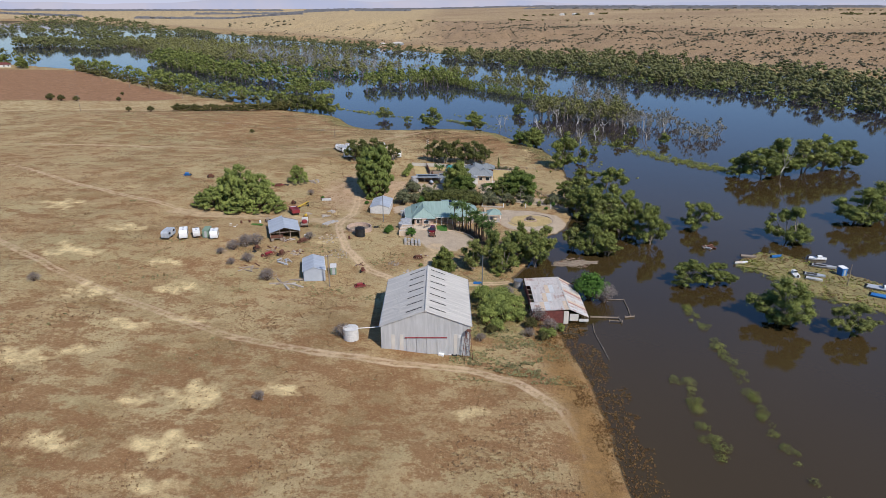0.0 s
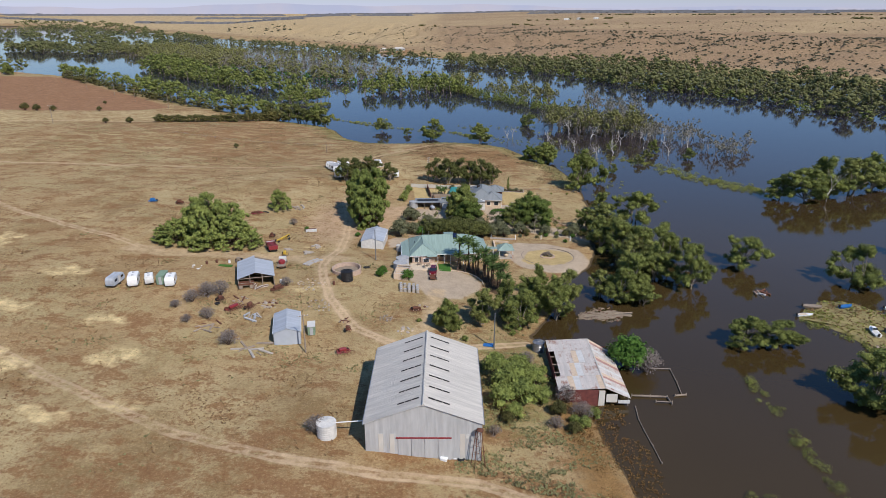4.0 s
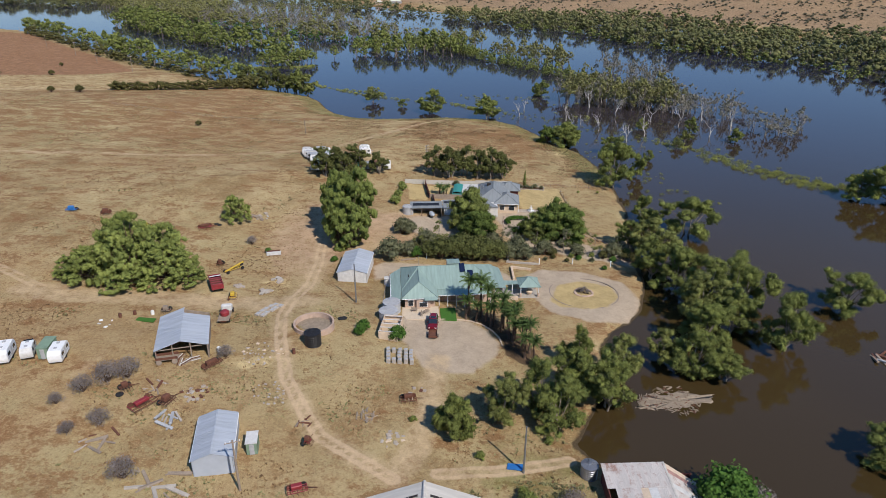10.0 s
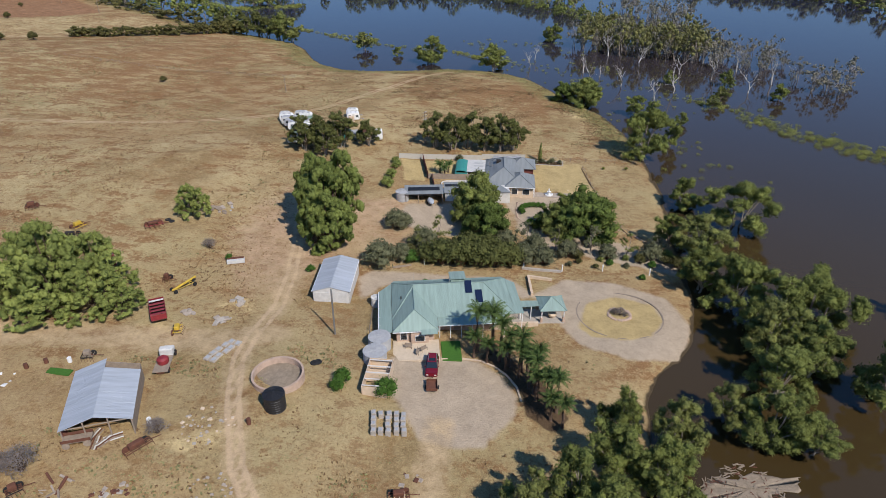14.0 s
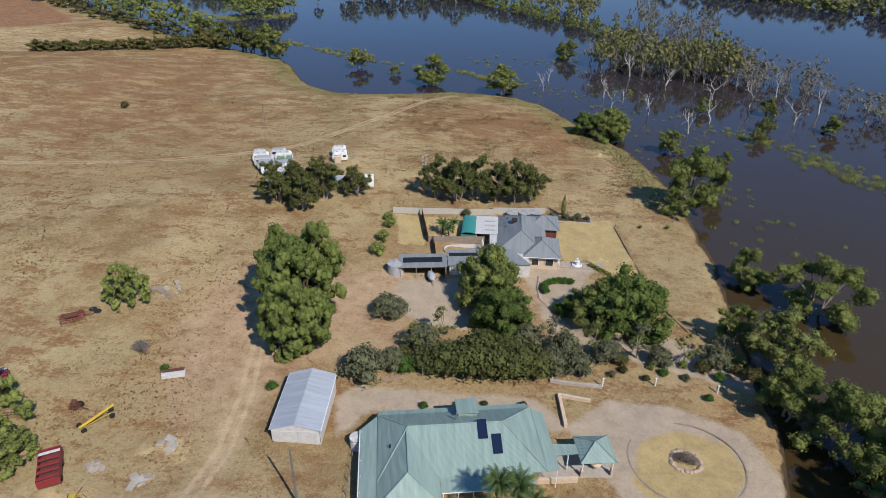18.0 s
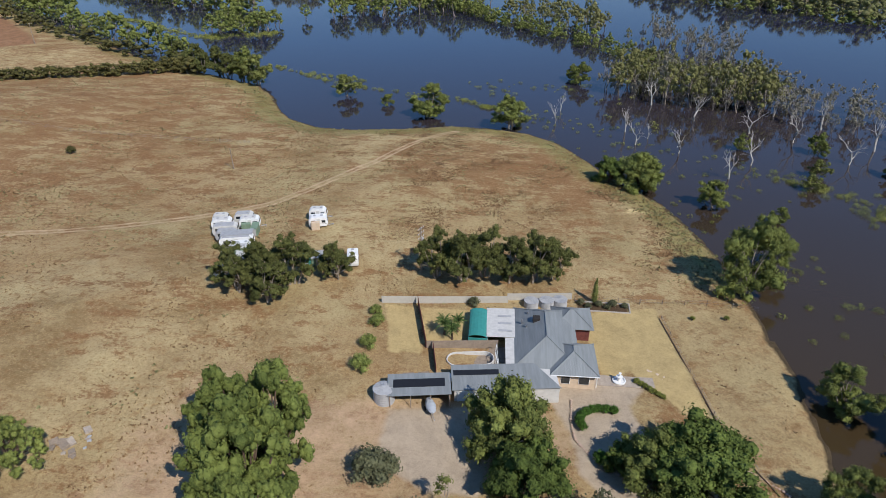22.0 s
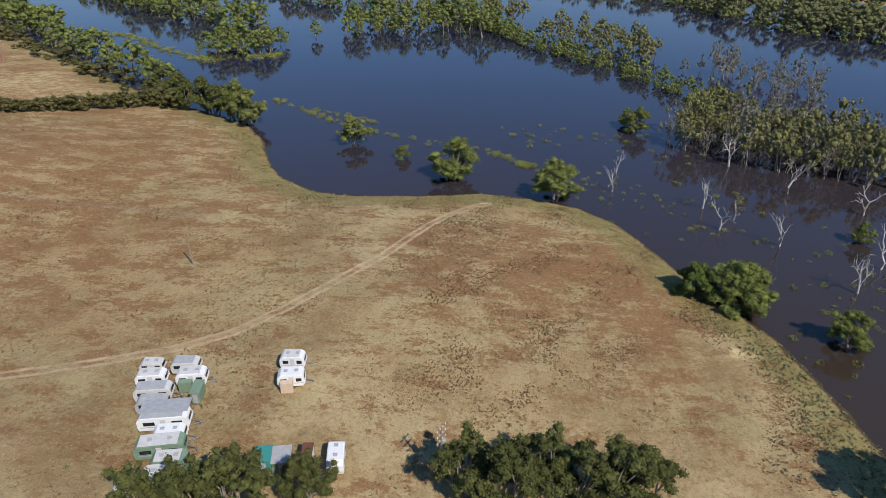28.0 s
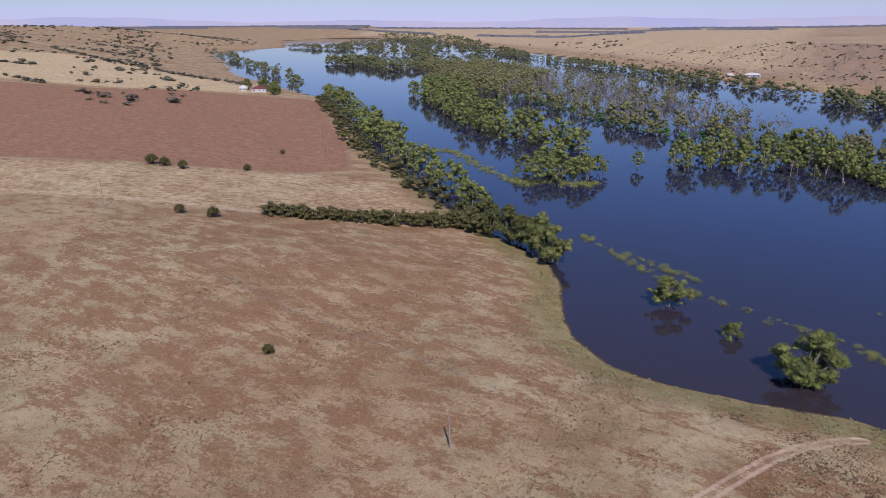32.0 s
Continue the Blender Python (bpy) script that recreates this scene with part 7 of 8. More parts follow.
for i in range(9):  # clipped hedge in front of the grey-roofed house
    a = radians(200 - i * 17)
    put(BUSH["bush"], 18.0 + 3.6 * math.cos(a), 112.6 + 2.6 * math.sin(a), 0.42)
for i in range(7):
    put(BUSH["lignum"], 24.4 + 0.5 * i, 121.4 - 0.55 * i, 0.3, label="yellow flowering ground cover in a bed")
for x, y, s in ((22.5, 141.2, 0.4), (25, 141.4, 0.45), (20.5, 140.6, 0.35), (0.5, 139.5, 0.6), (27, 141.0, 0.35), (23.8, 140.4, 0.35), (19.4, 141.6, 0.4)):
    put(BUSH["grey"], x, y, s)
for x, y, s in ((38, 138.0, 0.28), (44, 138.4, 0.3)):
    put(BUSH["lignum"], x, y, s, label="yellow tussock plant on dry grass")
strip("garden_edging", [(18.6, 139.6), (27.6, 139.2), (28.0, 142.0), (18.6, 142.3)], 0.22, 0.25, "concrete", "pale concrete edging round a garden bed", "kerb")
CY = thing("cypress", "slim yellow-green pencil pine in a garden bed", "tree")
part("trunk", mesh_from("trunk", *tube([(0, 0, -0.3), (0, 0, 4.6)], [0.1, 0.03], 6), M["brownbark"], True), CY)
cyz = np.linspace(0.5, 5.0, 11)
cyr = [0.5 * math.sin(math.pi * min(1, 0.35 + 0.62 * z / 5.3)) + 0.08 for z in cyz]
part("crown", crown_mesh("crown", np.random.RandomState(77), [np.array((0.04 * math.sin(3 * z), 0.04 * math.cos(2 * z), z)) for z in cyz], cyr, 300, 0.1, M["olive"], 1.2, 0, 0.8), CY)
put(CY, 21.9, 142.3, 1.0)
fo = thing("fountain", "white tiered garden fountain with statues", "fountain")
lathe("basin", fo, [(0.9, -0.2), (1.0, 0.3), (0.85, 0.35), (0.8, 0.15), (0.1, 0.15)], "white", at=(0, 0, 0))
lathe("column", fo, [(0.25, 0.1), (0.15, 0.8), (0.5, 1.0), (0.1, 1.05), (0.1, 1.5), (0.25, 1.6)], "white", sides=14)
stand(fo, 21.8, 121.6)
pv = thing("paving", "brick-red paved path before the grey-roofed house", "path", kind="structure")
boxp("slab", pv, (-4.6, -1.2, -0.4), (4.6, 1.2, 0.08), "rubble")
stand(pv, 22.4, 121.6, -4, lie(22.4, 121.6))

strip("garden_wall", [(13.4, 84.6), (13.5, 78.4)], 0.45, 0.55, "cream", "low cream rendered retaining wall", "wall")
strip("garden_wall", [(13.4, 84.6), (17.8, 83.6)], 0.4, 0.5, "cream", "low cream rendered retaining wall", "wall")
strip("garden_wall", [(-12.5, 86.0), (-9, 87.2)], 0.3, 0.3, "timber", "low timber edging along the lane", "wall")
for x, y in ((-6.5, 87.7), (28.1, 87.6), (36.8, 86.2), (12.9, 88.6), (20.2, 87.2)):
    g = thing("gate_post", "white-painted timber gate post beside the lane", "post")
    rod("post", g, (0, 0, -0.4), (0, 0, 1.4), 0.12, "white", sides=8)
    boxp("cap", g, (-0.15, -0.15, 1.4), (0.15, 0.15, 1.48), "white")
    stand(g, x, y)
for i, (x, y, s, k) in enumerate(((22, 89.5, 0.35, "grey"), (24, 90.5, 0.4, "wattle"), (30, 90, 0.45, "bush"), (33, 89, 0.4, "grey"), (16, 92, 0.5, "gumdark"), (38, 89, 0.5, "bush"), (41, 91, 0.6, "wattle"), (27, 88.8, 0.35, "wattle"),
                                   (-1, 81.5, 0.4, "bush"), (2.5, 82, 0.3, "wattle"), (-6, 81, 0.35, "bush"), (8, 82, 0.35, "grey"))):
    put(BUSH[k], x, y, s)


# ---------------------------------------------------------------- poles, vans, vehicles and farm gear
def power_pole(x, y, h, label, arms=1, yaw=0, mat="timber"):
    p = thing("power_pole", label, "pole")
    rod("pole", p, (0, 0, -0.5), (0, 0, h), 0.17, mat, r1=0.11)
    for i in range(arms):
        z = h - 0.4 - 0.9 * i
        boxp("crossarm", p, (-1.0, -0.06, z), (1.0, 0.06, z + 0.12), "timber")
        for xx in (-0.85, -0.3, 0.3, 0.85):
            rod("insulator", p, (xx, 0, z + 0.12), (xx, 0, z + 0.34), 0.05, "white", sides=6)
    return stand(p, x, y, yaw)


pf = power_pole(-9.0, 149.3, 9.3, "tall timber power pole with crossarms and a transformer", 3, 60)
lathe("transformer", pf, [(0.28, 0), (0.3, 0.05), (0.3, 0.75), (0.2, 0.82)], "greyroof", at=(0.45, 0, 6.2), sides=14)
power_pole(-19.8, 63.3, 8.6, "slim grey steel power pole in a dry paddock", 0, 0, "steel")
power_pole(-27.6, 11.3, 8.2, "timber power pole beside the store shed", 1, 20)
power_pole(10.0, 17.8, 8.0, "slim grey power pole near the woolshed", 0, 0, "steel")
power_pole(-58.6, 198.4, 5.6, "lone old timber pole in the paddock", 0).matrix_basis = pose(-58.6, 198.4, lie(-58.6, 198.4), 1, -2, 0)
for x, y in ((-217, 249), (-200, 357), (-272, 425), (-316, 465), (-373, 525), (-240, 392)):
    power_pole(x, y, 9.5, "distant timber power pole on the shore road", 1, 40)


def caravan(x, y, yaw, L, label, W=2.3, H=2.5, body="white", roof="offwhite", annex=None, awning=False):
    """A touring van: rounded box, windows, door, hitch, wheels, roof hatches."""
    c = thing("caravan", label, "caravan", "parked caravans")
    bm = bmesh.new()
    prof = [(-L / 2 + 0.1, 0.5), (L / 2 - 0.35, 0.5), (L / 2, 1.2), (L / 2 - 0.3, H - 0.3), (L / 2 - 0.8, H), (-L / 2 + 0.5, H), (-L / 2, H - 0.5), (-L / 2 - 0.05, 1.1)]
    a = [bm.verts.new((px, -W / 2, pz)) for px, pz in prof]
    b = [bm.verts.new((px, W / 2, pz)) for px, pz in prof]
    bm.faces.new(a)
    bm.faces.new(b[::-1])
    for i in range(8):
        j = (i + 1) % 8
        bm.faces.new((a[j], a[i], b[i], b[j]))
    bmesh.ops.bevel(bm, geom=bm.edges[:], offset=0.07, segments=2, affect="EDGES")
    bmesh.ops.recalc_face_normals(bm, faces=bm.faces[:])
    part("body", bm, c, "", M[body])
    slab("roof_panel", c, [(-L / 2 + 0.55, -W / 2 + 0.12, H + 0.03), (L / 2 - 0.85, -W / 2 + 0.12, H + 0.03), (L / 2 - 0.85, W / 2 - 0.12, H + 0.03), (-L / 2 + 0.55, W / 2 - 0.12, H + 0.03)], 0.03, roof)
    for xx in (-L * 0.2, L * 0.18):
        boxp("roof_hatch", c, (xx - 0.25, -0.25, H + 0.02), (xx + 0.25, 0.25, H + 0.14), "greyroof")
    for sy in (-1, 1):
        y0 = sy * (W / 2 + 0.005)
        boxp("window", c, (-L * 0.38, y0 - 0.02, 1.35), (-L * 0.16, y0 + 0.02, 1.9), "glass")
        boxp("window", c, (L * 0.16, y0 - 0.02, 1.35), (L * 0.36, y0 + 0.02, 1.9), "glass")
        rod("wheel", c, (0, sy * (W / 2 - 0.28), 0.33), (0, sy * (W / 2 - 0.02), 0.33), 0.33, "rubber", sides=14)
        boxp("stripe", c, (-L * 0.44, y0 - 0.008, 1.05), (L * 0.42, y0 + 0.008, 1.15), "greyroof")
    boxp("door", c, (-0.35, -W / 2 - 0.025, 0.62), (0.3, -W / 2 + 0.01, 2.2), "offwhite")
    boxp("front_window", c, (L / 2 - 0.16, -0.7, 1.5), (L / 2 - 0.1, 0.7, 2.0), "glass")
    rod("drawbar", c, (L / 2 - 0.2, -0.5, 0.5), (L / 2 + 1.1, 0, 0.48), 0.05, "steel", sides=6)
    rod("drawbar", c, (L / 2 - 0.2, 0.5, 0.5), (L / 2 + 1.1, 0, 0.48), 0.05, "steel", sides=6)
    rod("jockey_wheel", c, (L / 2 + 0.9, 0, 0.0), (L / 2 + 0.9, 0, 0.6), 0.06, "steel", sides=6)
    if annex:
        boxp("annexe", c, (-L * 0.38, -W / 2 - 0.9, 0.1), (L * 0.05, -W / 2 - 0.05, 1.8), annex, "canvas annexe")
    if awning:
        slab("awning", c, [(-L / 2 + 0.1, -0.2, H + 0.14), (L / 2 - 0.3, -0.2, H + 0.14), (L / 2 - 0.3, W / 2 + 1.5, H - 0.1), (-L / 2 + 0.1, W / 2 + 1.5, H - 0.1)], 0.05, "greyroof", "grey sheet awning roof")
    return stand(c, x, y, yaw)


V = "old white caravan parked among others on dry grass"
for row in (
    (-51.0, 165.4, 8, 4.2, "small old white caravan at the end of a row", 2.0, 2.2, "offwhite", "offwhite"),
    (-49.8, 162.6, 9, 5.2, "white caravan with grey roof in a tight row", 2.2, 2.4, "white", "offwhite"),
    (-48.2, 159.7, 10, 6.2, "long weathered grey-roofed caravan in a tight row", 2.3, 2.4, "offwhite", "greyroof"),
    (-47.2, 157.2, 9, 5.2, "grey tin-roofed van in a tight row", 2.1, 2.3, "greyroof", "greyroof"),
    (-44.3, 154.3, 10, 8.0, "long white caravan under a grey sheet awning", 2.5, 2.5, "white", "greyroof", None, True),
    (-42.5, 151.6, 10, 5.0, "white boxy caravan beside a green cabin", 2.3, 2.3, "white", "white"),
    (-42.6, 149.4, 12, 7.4, "pale green cabin van with dirty flat roof", 2.5, 2.5, "greenbox", "offwhite"),
    (-40.6, 147.2, 10, 5.4, "white-roofed caravan in a tight row", 2.3, 2.4, "greenbox", "offwhite"),
    (-40.6, 145.0, 10, 5.6, "weathered pale caravan in a tight row", 2.3, 2.4, "offwhite", "offwhite"),
    (-42.8, 142.6, 10, 5.4, "white caravan partly under gum trees", 2.3, 2.4, "white", "offwhite"),
    (-46.3, 165.9, 6, 5.0, "weathered grey-roofed caravan with orange trim", 2.3, 2.3, "offwhite", "greyroof"),
    (-44.4, 163.3, 9, 5.2, "white caravan with green canvas annexe", 2.3, 2.5, "white", "offwhite", "greenbox"),
    (-31.4, 168.1, 4, 4.6, "white caravan with a dark front hood", 2.3, 2.5, "white", "offwhite"),
    (-30.6, 164.0, 10, 4.8, "white caravan with khaki canvas annexe", 2.3, 2.5, "white", "white", "cream"),
    (-21.8, 150.6, 97, 5.2, "white caravan with a spare wheel beside gum trees", 2.3, 2.5, "white", "white"),
    (-76.0, 34.0, 88, 5.6, "caravan wrapped in a grey-blue cover", 2.3, 2.4, "zincblue", "zincblue"),
    (-71.9, 34.4, 108, 5.4, "white boxy caravan parked in a dry paddock", 2.4, 2.6, "white", "white"),
    (-68.9, 35.6, 114, 4.4, "small rounded white caravan parked in a dry paddock", 2.1, 2.1, "offwhite", "white"),
    (-63.7, 35.2, 104, 5.0, "white caravan parked in a dry paddock", 2.3, 2.4, "white", "white"),
):
    caravan(row[0], row[1], row[2], row[3] * (0.8 if row[1] > 100 else 0.88), row[4], row[5] * 0.88, *row[6:])
hut(-66.1, 36.2, 5, 1.7, 3.4, 2.1, "greenbox", "narrow green van body parked between caravans", "greenbox", "van_body")
hut(-42.6, 160.4, 4, 1.2, 2.6, 1.8, "greenbox", "faded green canvas hut beside caravans", "greenbox")
hut(-30.3, 149.3, 10, 1.9, 2.4, 1.9, "teal", "teal and dark green garden cabin under gums", "teal")
hut(-28.2, 149.6, 10, 2.2, 2.6, 1.8, "greenbox", "faded green box trailer under gums", "greyroof")
hut(-25.3, 150.6, 4, 1.2, 1.9, 2.0, "white", "small white shed with a rusty roof", "rust")


def car():
    c = thing("car", "dark red four-wheel drive parked on gravel", "car")
    L, W = 4.5, 1.85
    bm = box_bm((-W / 2, -L / 2, 0.35), (W / 2, L / 2, 1.0))
    bmesh.ops.bevel(bm, geom=bm.edges[:], offset=0.13, segments=2, affect="EDGES")
    part("body", bm, c, "", M["carred"])
    bm = bmesh.new()
    low = [(-0.86, -1.95, 0.95), (0.86, -1.95, 0.95), (0.86, 1.0, 0.95), (-0.86, 1.0, 0.95)]
    top = [(-0.7, -1.75, 1.72), (0.7, -1.75, 1.72), (0.7, 0.35, 1.72), (-0.7, 0.35, 1.72)]
    vs = [bm.verts.new(p) for p in low + top]
    for f in ((4, 5, 6, 7), (0, 1, 5, 4), (1, 2, 6, 5), (2, 3, 7, 6), (3, 0, 4, 7)):
        bm.faces.new([vs[i] for i in f])
    part("cabin", bm, c, "dark tinted glass cabin", M["glass"])
    slab("roof", c, [(-0.7, -1.78, 1.75), (0.7, -1.78, 1.75), (0.7, 0.38, 1.75), (-0.7, 0.38, 1.75)], 0.05, "carred")
    slab("sunroof", c, [(-0.45, -0.5, 1.765), (0.45, -0.5, 1.765), (0.45, 0.15, 1.765), (-0.45, 0.15, 1.765)], 0.01, "glass")
    for x in (-0.6, 0.6):
        boxp("roof_rail", c, (x - 0.03, -1.6, 1.76), (x + 0.03, 0.2, 1.81), "steel")
        boxp("headlight", c, (x - 0.18, L / 2 - 0.06, 0.68), (x + 0.18, L / 2 + 0.01, 0.85), "white")
        boxp("tail_light", c, (x - 0.1, -L / 2 - 0.01, 0.75), (x + 0.1, -L / 2 + 0.05, 0.98), "redpaint")
    for x in (-1, 1):
        boxp("mirror", c, (x * 1.0 - 0.1, 0.55, 1.0), (x * 1.0 + 0.1, 0.7, 1.15), "carred")
        for y in (-1.4, 1.4):
            w = rod("wheel", c, (x * 0.7, y, 0.36), (x * 0.93, y, 0.36), 0.36, "rubber", sides=16)
            rod("rim", w, (x * 0.9, y, 0.36), (x * 0.945, y, 0.36), 0.2, "steel", sides=12)
    stand(c, -3.9, 56.0, 178)
    t = thing("box_trailer", "rusty box trailer hitched behind a car", "trailer")
    boxp("floor", t, (-0.8, -1.1, 0.5), (0.8, 1.1, 0.56), "rust")
    for x in (-0.8, 0.77):
        boxp("side", t, (x, -1.1, 0.56), (x + 0.04, 1.1, 0.95), "rust")
    for y in (-1.1, 1.06):
        boxp("end", t, (-0.8, y, 0.56), (0.8, y + 0.04, 0.95), "rust")
    for x in (-0.95, 0.95):
        rod("wheel", t, (x - 0.09, 0, 0.32), (x + 0.09, 0, 0.32), 0.32, "rubber", sides=14)
    rod("drawbar", t, (-0.4, 1.1, 0.5), (0, 2.1, 0.5), 0.04, "rust")
    rod("drawbar", t, (0.4, 1.1, 0.5), (0, 2.1, 0.5), 0.04, "rust")
    stand(t, -3.8, 51.4, 2)


car()


def wheel(parent, x, y, r, w=0.2, mat="rubber"):
    o = rod("wheel", parent, (x - w / 2, y, r), (x + w / 2, y, r), r, mat, sides=14)
    rod("hub", o, (x - w / 2 - 0.02, y, r), (x + w / 2 + 0.02, y, r), r * 0.4, "rust", sides=8)


def truck(x, y, yaw, label, cab="offwhite", load="redpaint"):
    t = thing("old_truck", label, "truck")
    boxp("chassis", t, (-0.5, -2.7, 0.5), (0.5, 2.6, 0.75), "rust")
    boxp("tray", t, (-1.05, -2.8, 0.8), (1.05, 0.9, 0.95), "timber")
    lathe("tank", t, [(0.75, 0), (0.82, 0.2), (0.82, 0.7), (0.5, 0.95)], load, at=(0, -0.7, 0.95), sides=16)
    boxp("bonnet", t, (-0.8, 1.8, 0.7), (0.8, 2.9, 1.35), cab, bevel=0.15)
    boxp("cab", t, (-0.95, 0.9, 0.7), (0.95, 1.9, 2.0), cab, bevel=0.15)
    boxp("windscreen", t, (-0.75, 1.88, 1.4), (0.75, 1.93, 1.85), "glass")
    for xx in (-0.9, 0.9):
        for yy in (-1.8, 2.2):
            wheel(t, xx, yy, 0.42)
    return stand(t, x, y, yaw)


truck(-42.4, 52.2, 8, "old flat-bed truck with white cab and rusty red tank")


def hopper(x, y, yaw, label, L=5.2):
    t = thing("grain_trailer", label, "trailer")
    boxp("floor", t, (-1.15, -L / 2, 0.9), (1.15, L / 2, 1.0), "rust")
    for sx in (-1, 1):
        for i in range(4):
            boxp("side_board", t, (sx * 1.15 - 0.03, -L / 2, 1.0 + 0.25 * i), (sx * 1.15 + 0.03, L / 2, 1.23 + 0.25 * i), "redpaint")
    for y0 in (-L / 2, L / 2 - 0.06):
        boxp("end_board", t, (-1.15, y0, 1.0), (1.15, y0 + 0.06, 2.0), "redpaint")
    for i in range(5):
        boxp("slat", t, (-1.15, -L / 2 + 0.3 + i * L / 5.2, 1.9), (1.15, -L / 2 + 0.75 + i * L / 5.2, 1.96), "redpaint" if i < 4 else "offwhite")
    for xx in (-1.0, 1.0):
        for yy in (-1.2, 1.2):
            wheel(t, xx, yy, 0.42)
    return stand(t, x, y, yaw)


hopper(-48.4, 64.6, 26, "faded dark red grain trailer with slatted sides")
hopper(-62.6, 78.2, 30, "rusty dark red field bin under tree edge", 3.4)


def auger(x, y, yaw):
    t = thing("grain_auger", "long worn yellow grain auger on wheels", "auger")
    rod("tube", t, (-2.3, 0, 0.5), (2.3, 0, 1.3), 0.2, "yellow", sides=10)
    boxp("frame", t, (-1.8, -0.35, 0.45), (1.6, -0.25, 0.55), "yellow")
    boxp("frame", t, (-1.8, 0.25, 0.45), (1.6, 0.35, 0.55), "yellow")
    for xx in (-2.0, 1.6):
        for yy in (-0.7, 0.7):
            rod("wheel", t, (xx, yy - 0.08, 0.35), (xx, yy + 0.08, 0.35), 0.35, "rubber", sides=12)
    for xx in (-1.2, 0.8):
        rod("strut", t, (xx, -0.3, 0.5), (xx + 0.4, 0, 1.1), 0.04, "yellow", sides=6)
    boxp("motor", t, (1.5, -0.3, 0.75), (2.1, 0.3, 1.2), "dark")
    stand(t, -47.7, 73.8, 50)


auger(0, 0, 0)


def implement(x, y, yaw, label, seed, mats=("rust", "rust", "redpaint"), L=3.0, W=1.8):
    """A derelict field implement: frame bars, drawbar, wheels, tines, a box or seat."""
    r = random.Random(seed)
    t = thing("farm_implement", label, "farm machine")
    for i in range(4):
        yy = -W / 2 + W * i / 3
        boxp("bar", t, (-L / 2, yy - 0.05, 0.5), (L / 2, yy + 0.05, 0.62), r.choice(mats))
    for i in range(5):
        xx = -L / 2 + L * i / 4
        boxp("crossbar", t, (xx - 0.05, -W / 2, 0.62), (xx + 0.05, W / 2, 0.72), r.choice(mats))
        rod("tine", t, (xx, -W / 2, 0.6), (xx + 0.1, -W / 2 - 0.25, 0.0), 0.03, "rust", sides=5)
    for sx in (-1, 1):
        rod("wheel", t, (sx * L * 0.35, W / 2 + 0.02, 0.45), (sx * L * 0.35, W / 2 + 0.2, 0.45), 0.45, r.choice(("rust", "rubber")), sides=14)
    boxp("hopper", t, (-L * 0.3, -0.3, 0.72), (L * 0.25, 0.45, 1.2 + r.uniform(0, 0.4)), mats[-1], bevel=0.08)
    rod("drawbar", t, (L / 2, 0, 0.55), (L / 2 + 1.3, r.uniform(-0.4, 0.4), 0.3), 0.05, "rust", sides=6)
    return stand(t, x, y, yaw)


for n, row in enumerate((
    (-60.8, 93.6, 30, "derelict rusty red seed drill in dry grass", 3.4, 2.0, ("rust", "redpaint", "rust")),
    (-74.0, 90.4, 60, "derelict rusty tractor frame with yellow wheel", 2.6, 1.6, ("rust", "rust", "yellow")),
    (-73.6, 86.6, 10, "pile of rusted harrow frames", 3.0, 2.0, ("rust", "rust", "dark")),
    (-43.8, 60.6, 100, "small old yellow engine on a rusty frame", 2.0, 1.2, ("rust", "yellow", "yellow")),
    (-46.0, 25.2, 55, "collapsed dark red header with long rusty arm", 3.8, 2.0, ("rust", "redpaint", "redpaint")),
    (-42.8, 26.2, 70, "rusty tined rake lying in weeds", 2.2, 1.4, ("rust", "rust", "rust")),
    (-39.2, 35.6, 50, "long rusty implement beside a shed", 3.4, 1.0, ("rust", "rust", "rust")),
    (-7.0, 31.6, 10, "rusty orange scrap machine on bare soil", 2.4, 1.3, ("rust", "cream", "rust")),
    (-20.2, 11.6, 20, "bright red derelict implement in weeds", 2.6, 1.2, ("redpaint", "rust", "redpaint")),
    (-20.6, 20.4, 80, "small rusty red pump in dry grass", 1.2, 0.8, ("redpaint", "rust", "rust")),
    (-53.6, 52.4, 10, "small derelict rusty cart by a track", 1.6, 1.2, ("rust", "dark", "timber")),
    (-51.4, 75.6, 0, "rusted drum frame in dry grass", 1.2, 1.0, ("rust", "rust", "rust")),
    (-78.0, 83.0, 25, "rusted plough frame far out in the paddock", 2.4, 1.4, ("rust", "rust", "rust")),
    (-86.0, 96.0, 25, "rusted plough frame far out in the paddock", 2.4, 1.4, ("rust", "rust", "rust")),
    (-95.0, 97.0, 5, "blue-painted machine out in the paddock", 2.6, 1.2, ("bluepaint", "rust", "bluepaint")),
    (-50.0, 28.4, 40, "rusted drum and frame among weeds", 1.6, 1.0, ("rust", "dark", "rust")),
)):
    implement(*row[:4], 100 + n, row[6], row[4], row[5])
for x, y in ((-58.3, 96.2), (-59.2, 96.6), (3.0, -18.6), (-21.4, 54.6), (-20.9, 54.9), (-50.4, 27.2)):
    t = thing("tyre", "worn black tyre lying in dry grass", "tyre")
    lathe("tread", t, [(0.3, 0), (0.55, 0.02), (0.6, 0.12), (0.55, 0.24), (0.3, 0.26), (0.28, 0.13)], "rubber", sides=18)
    stand(t, x, y)
bx1 = thing("feed_trough", "long white timber trough with a rusty lid", "trough")
boxp("box", bx1, (-1.6, -0.5, 0), (1.6, 0.5, 0.7), "offwhite")
boxp("lid", bx1, (-1.5, 0.1, 0.7), (1.5, 0.75, 0.8), "rust")
stand(bx1, -41.7, 83.6, 14)
put(BUSH["bush"], -43.2, 84.4, 0.4)


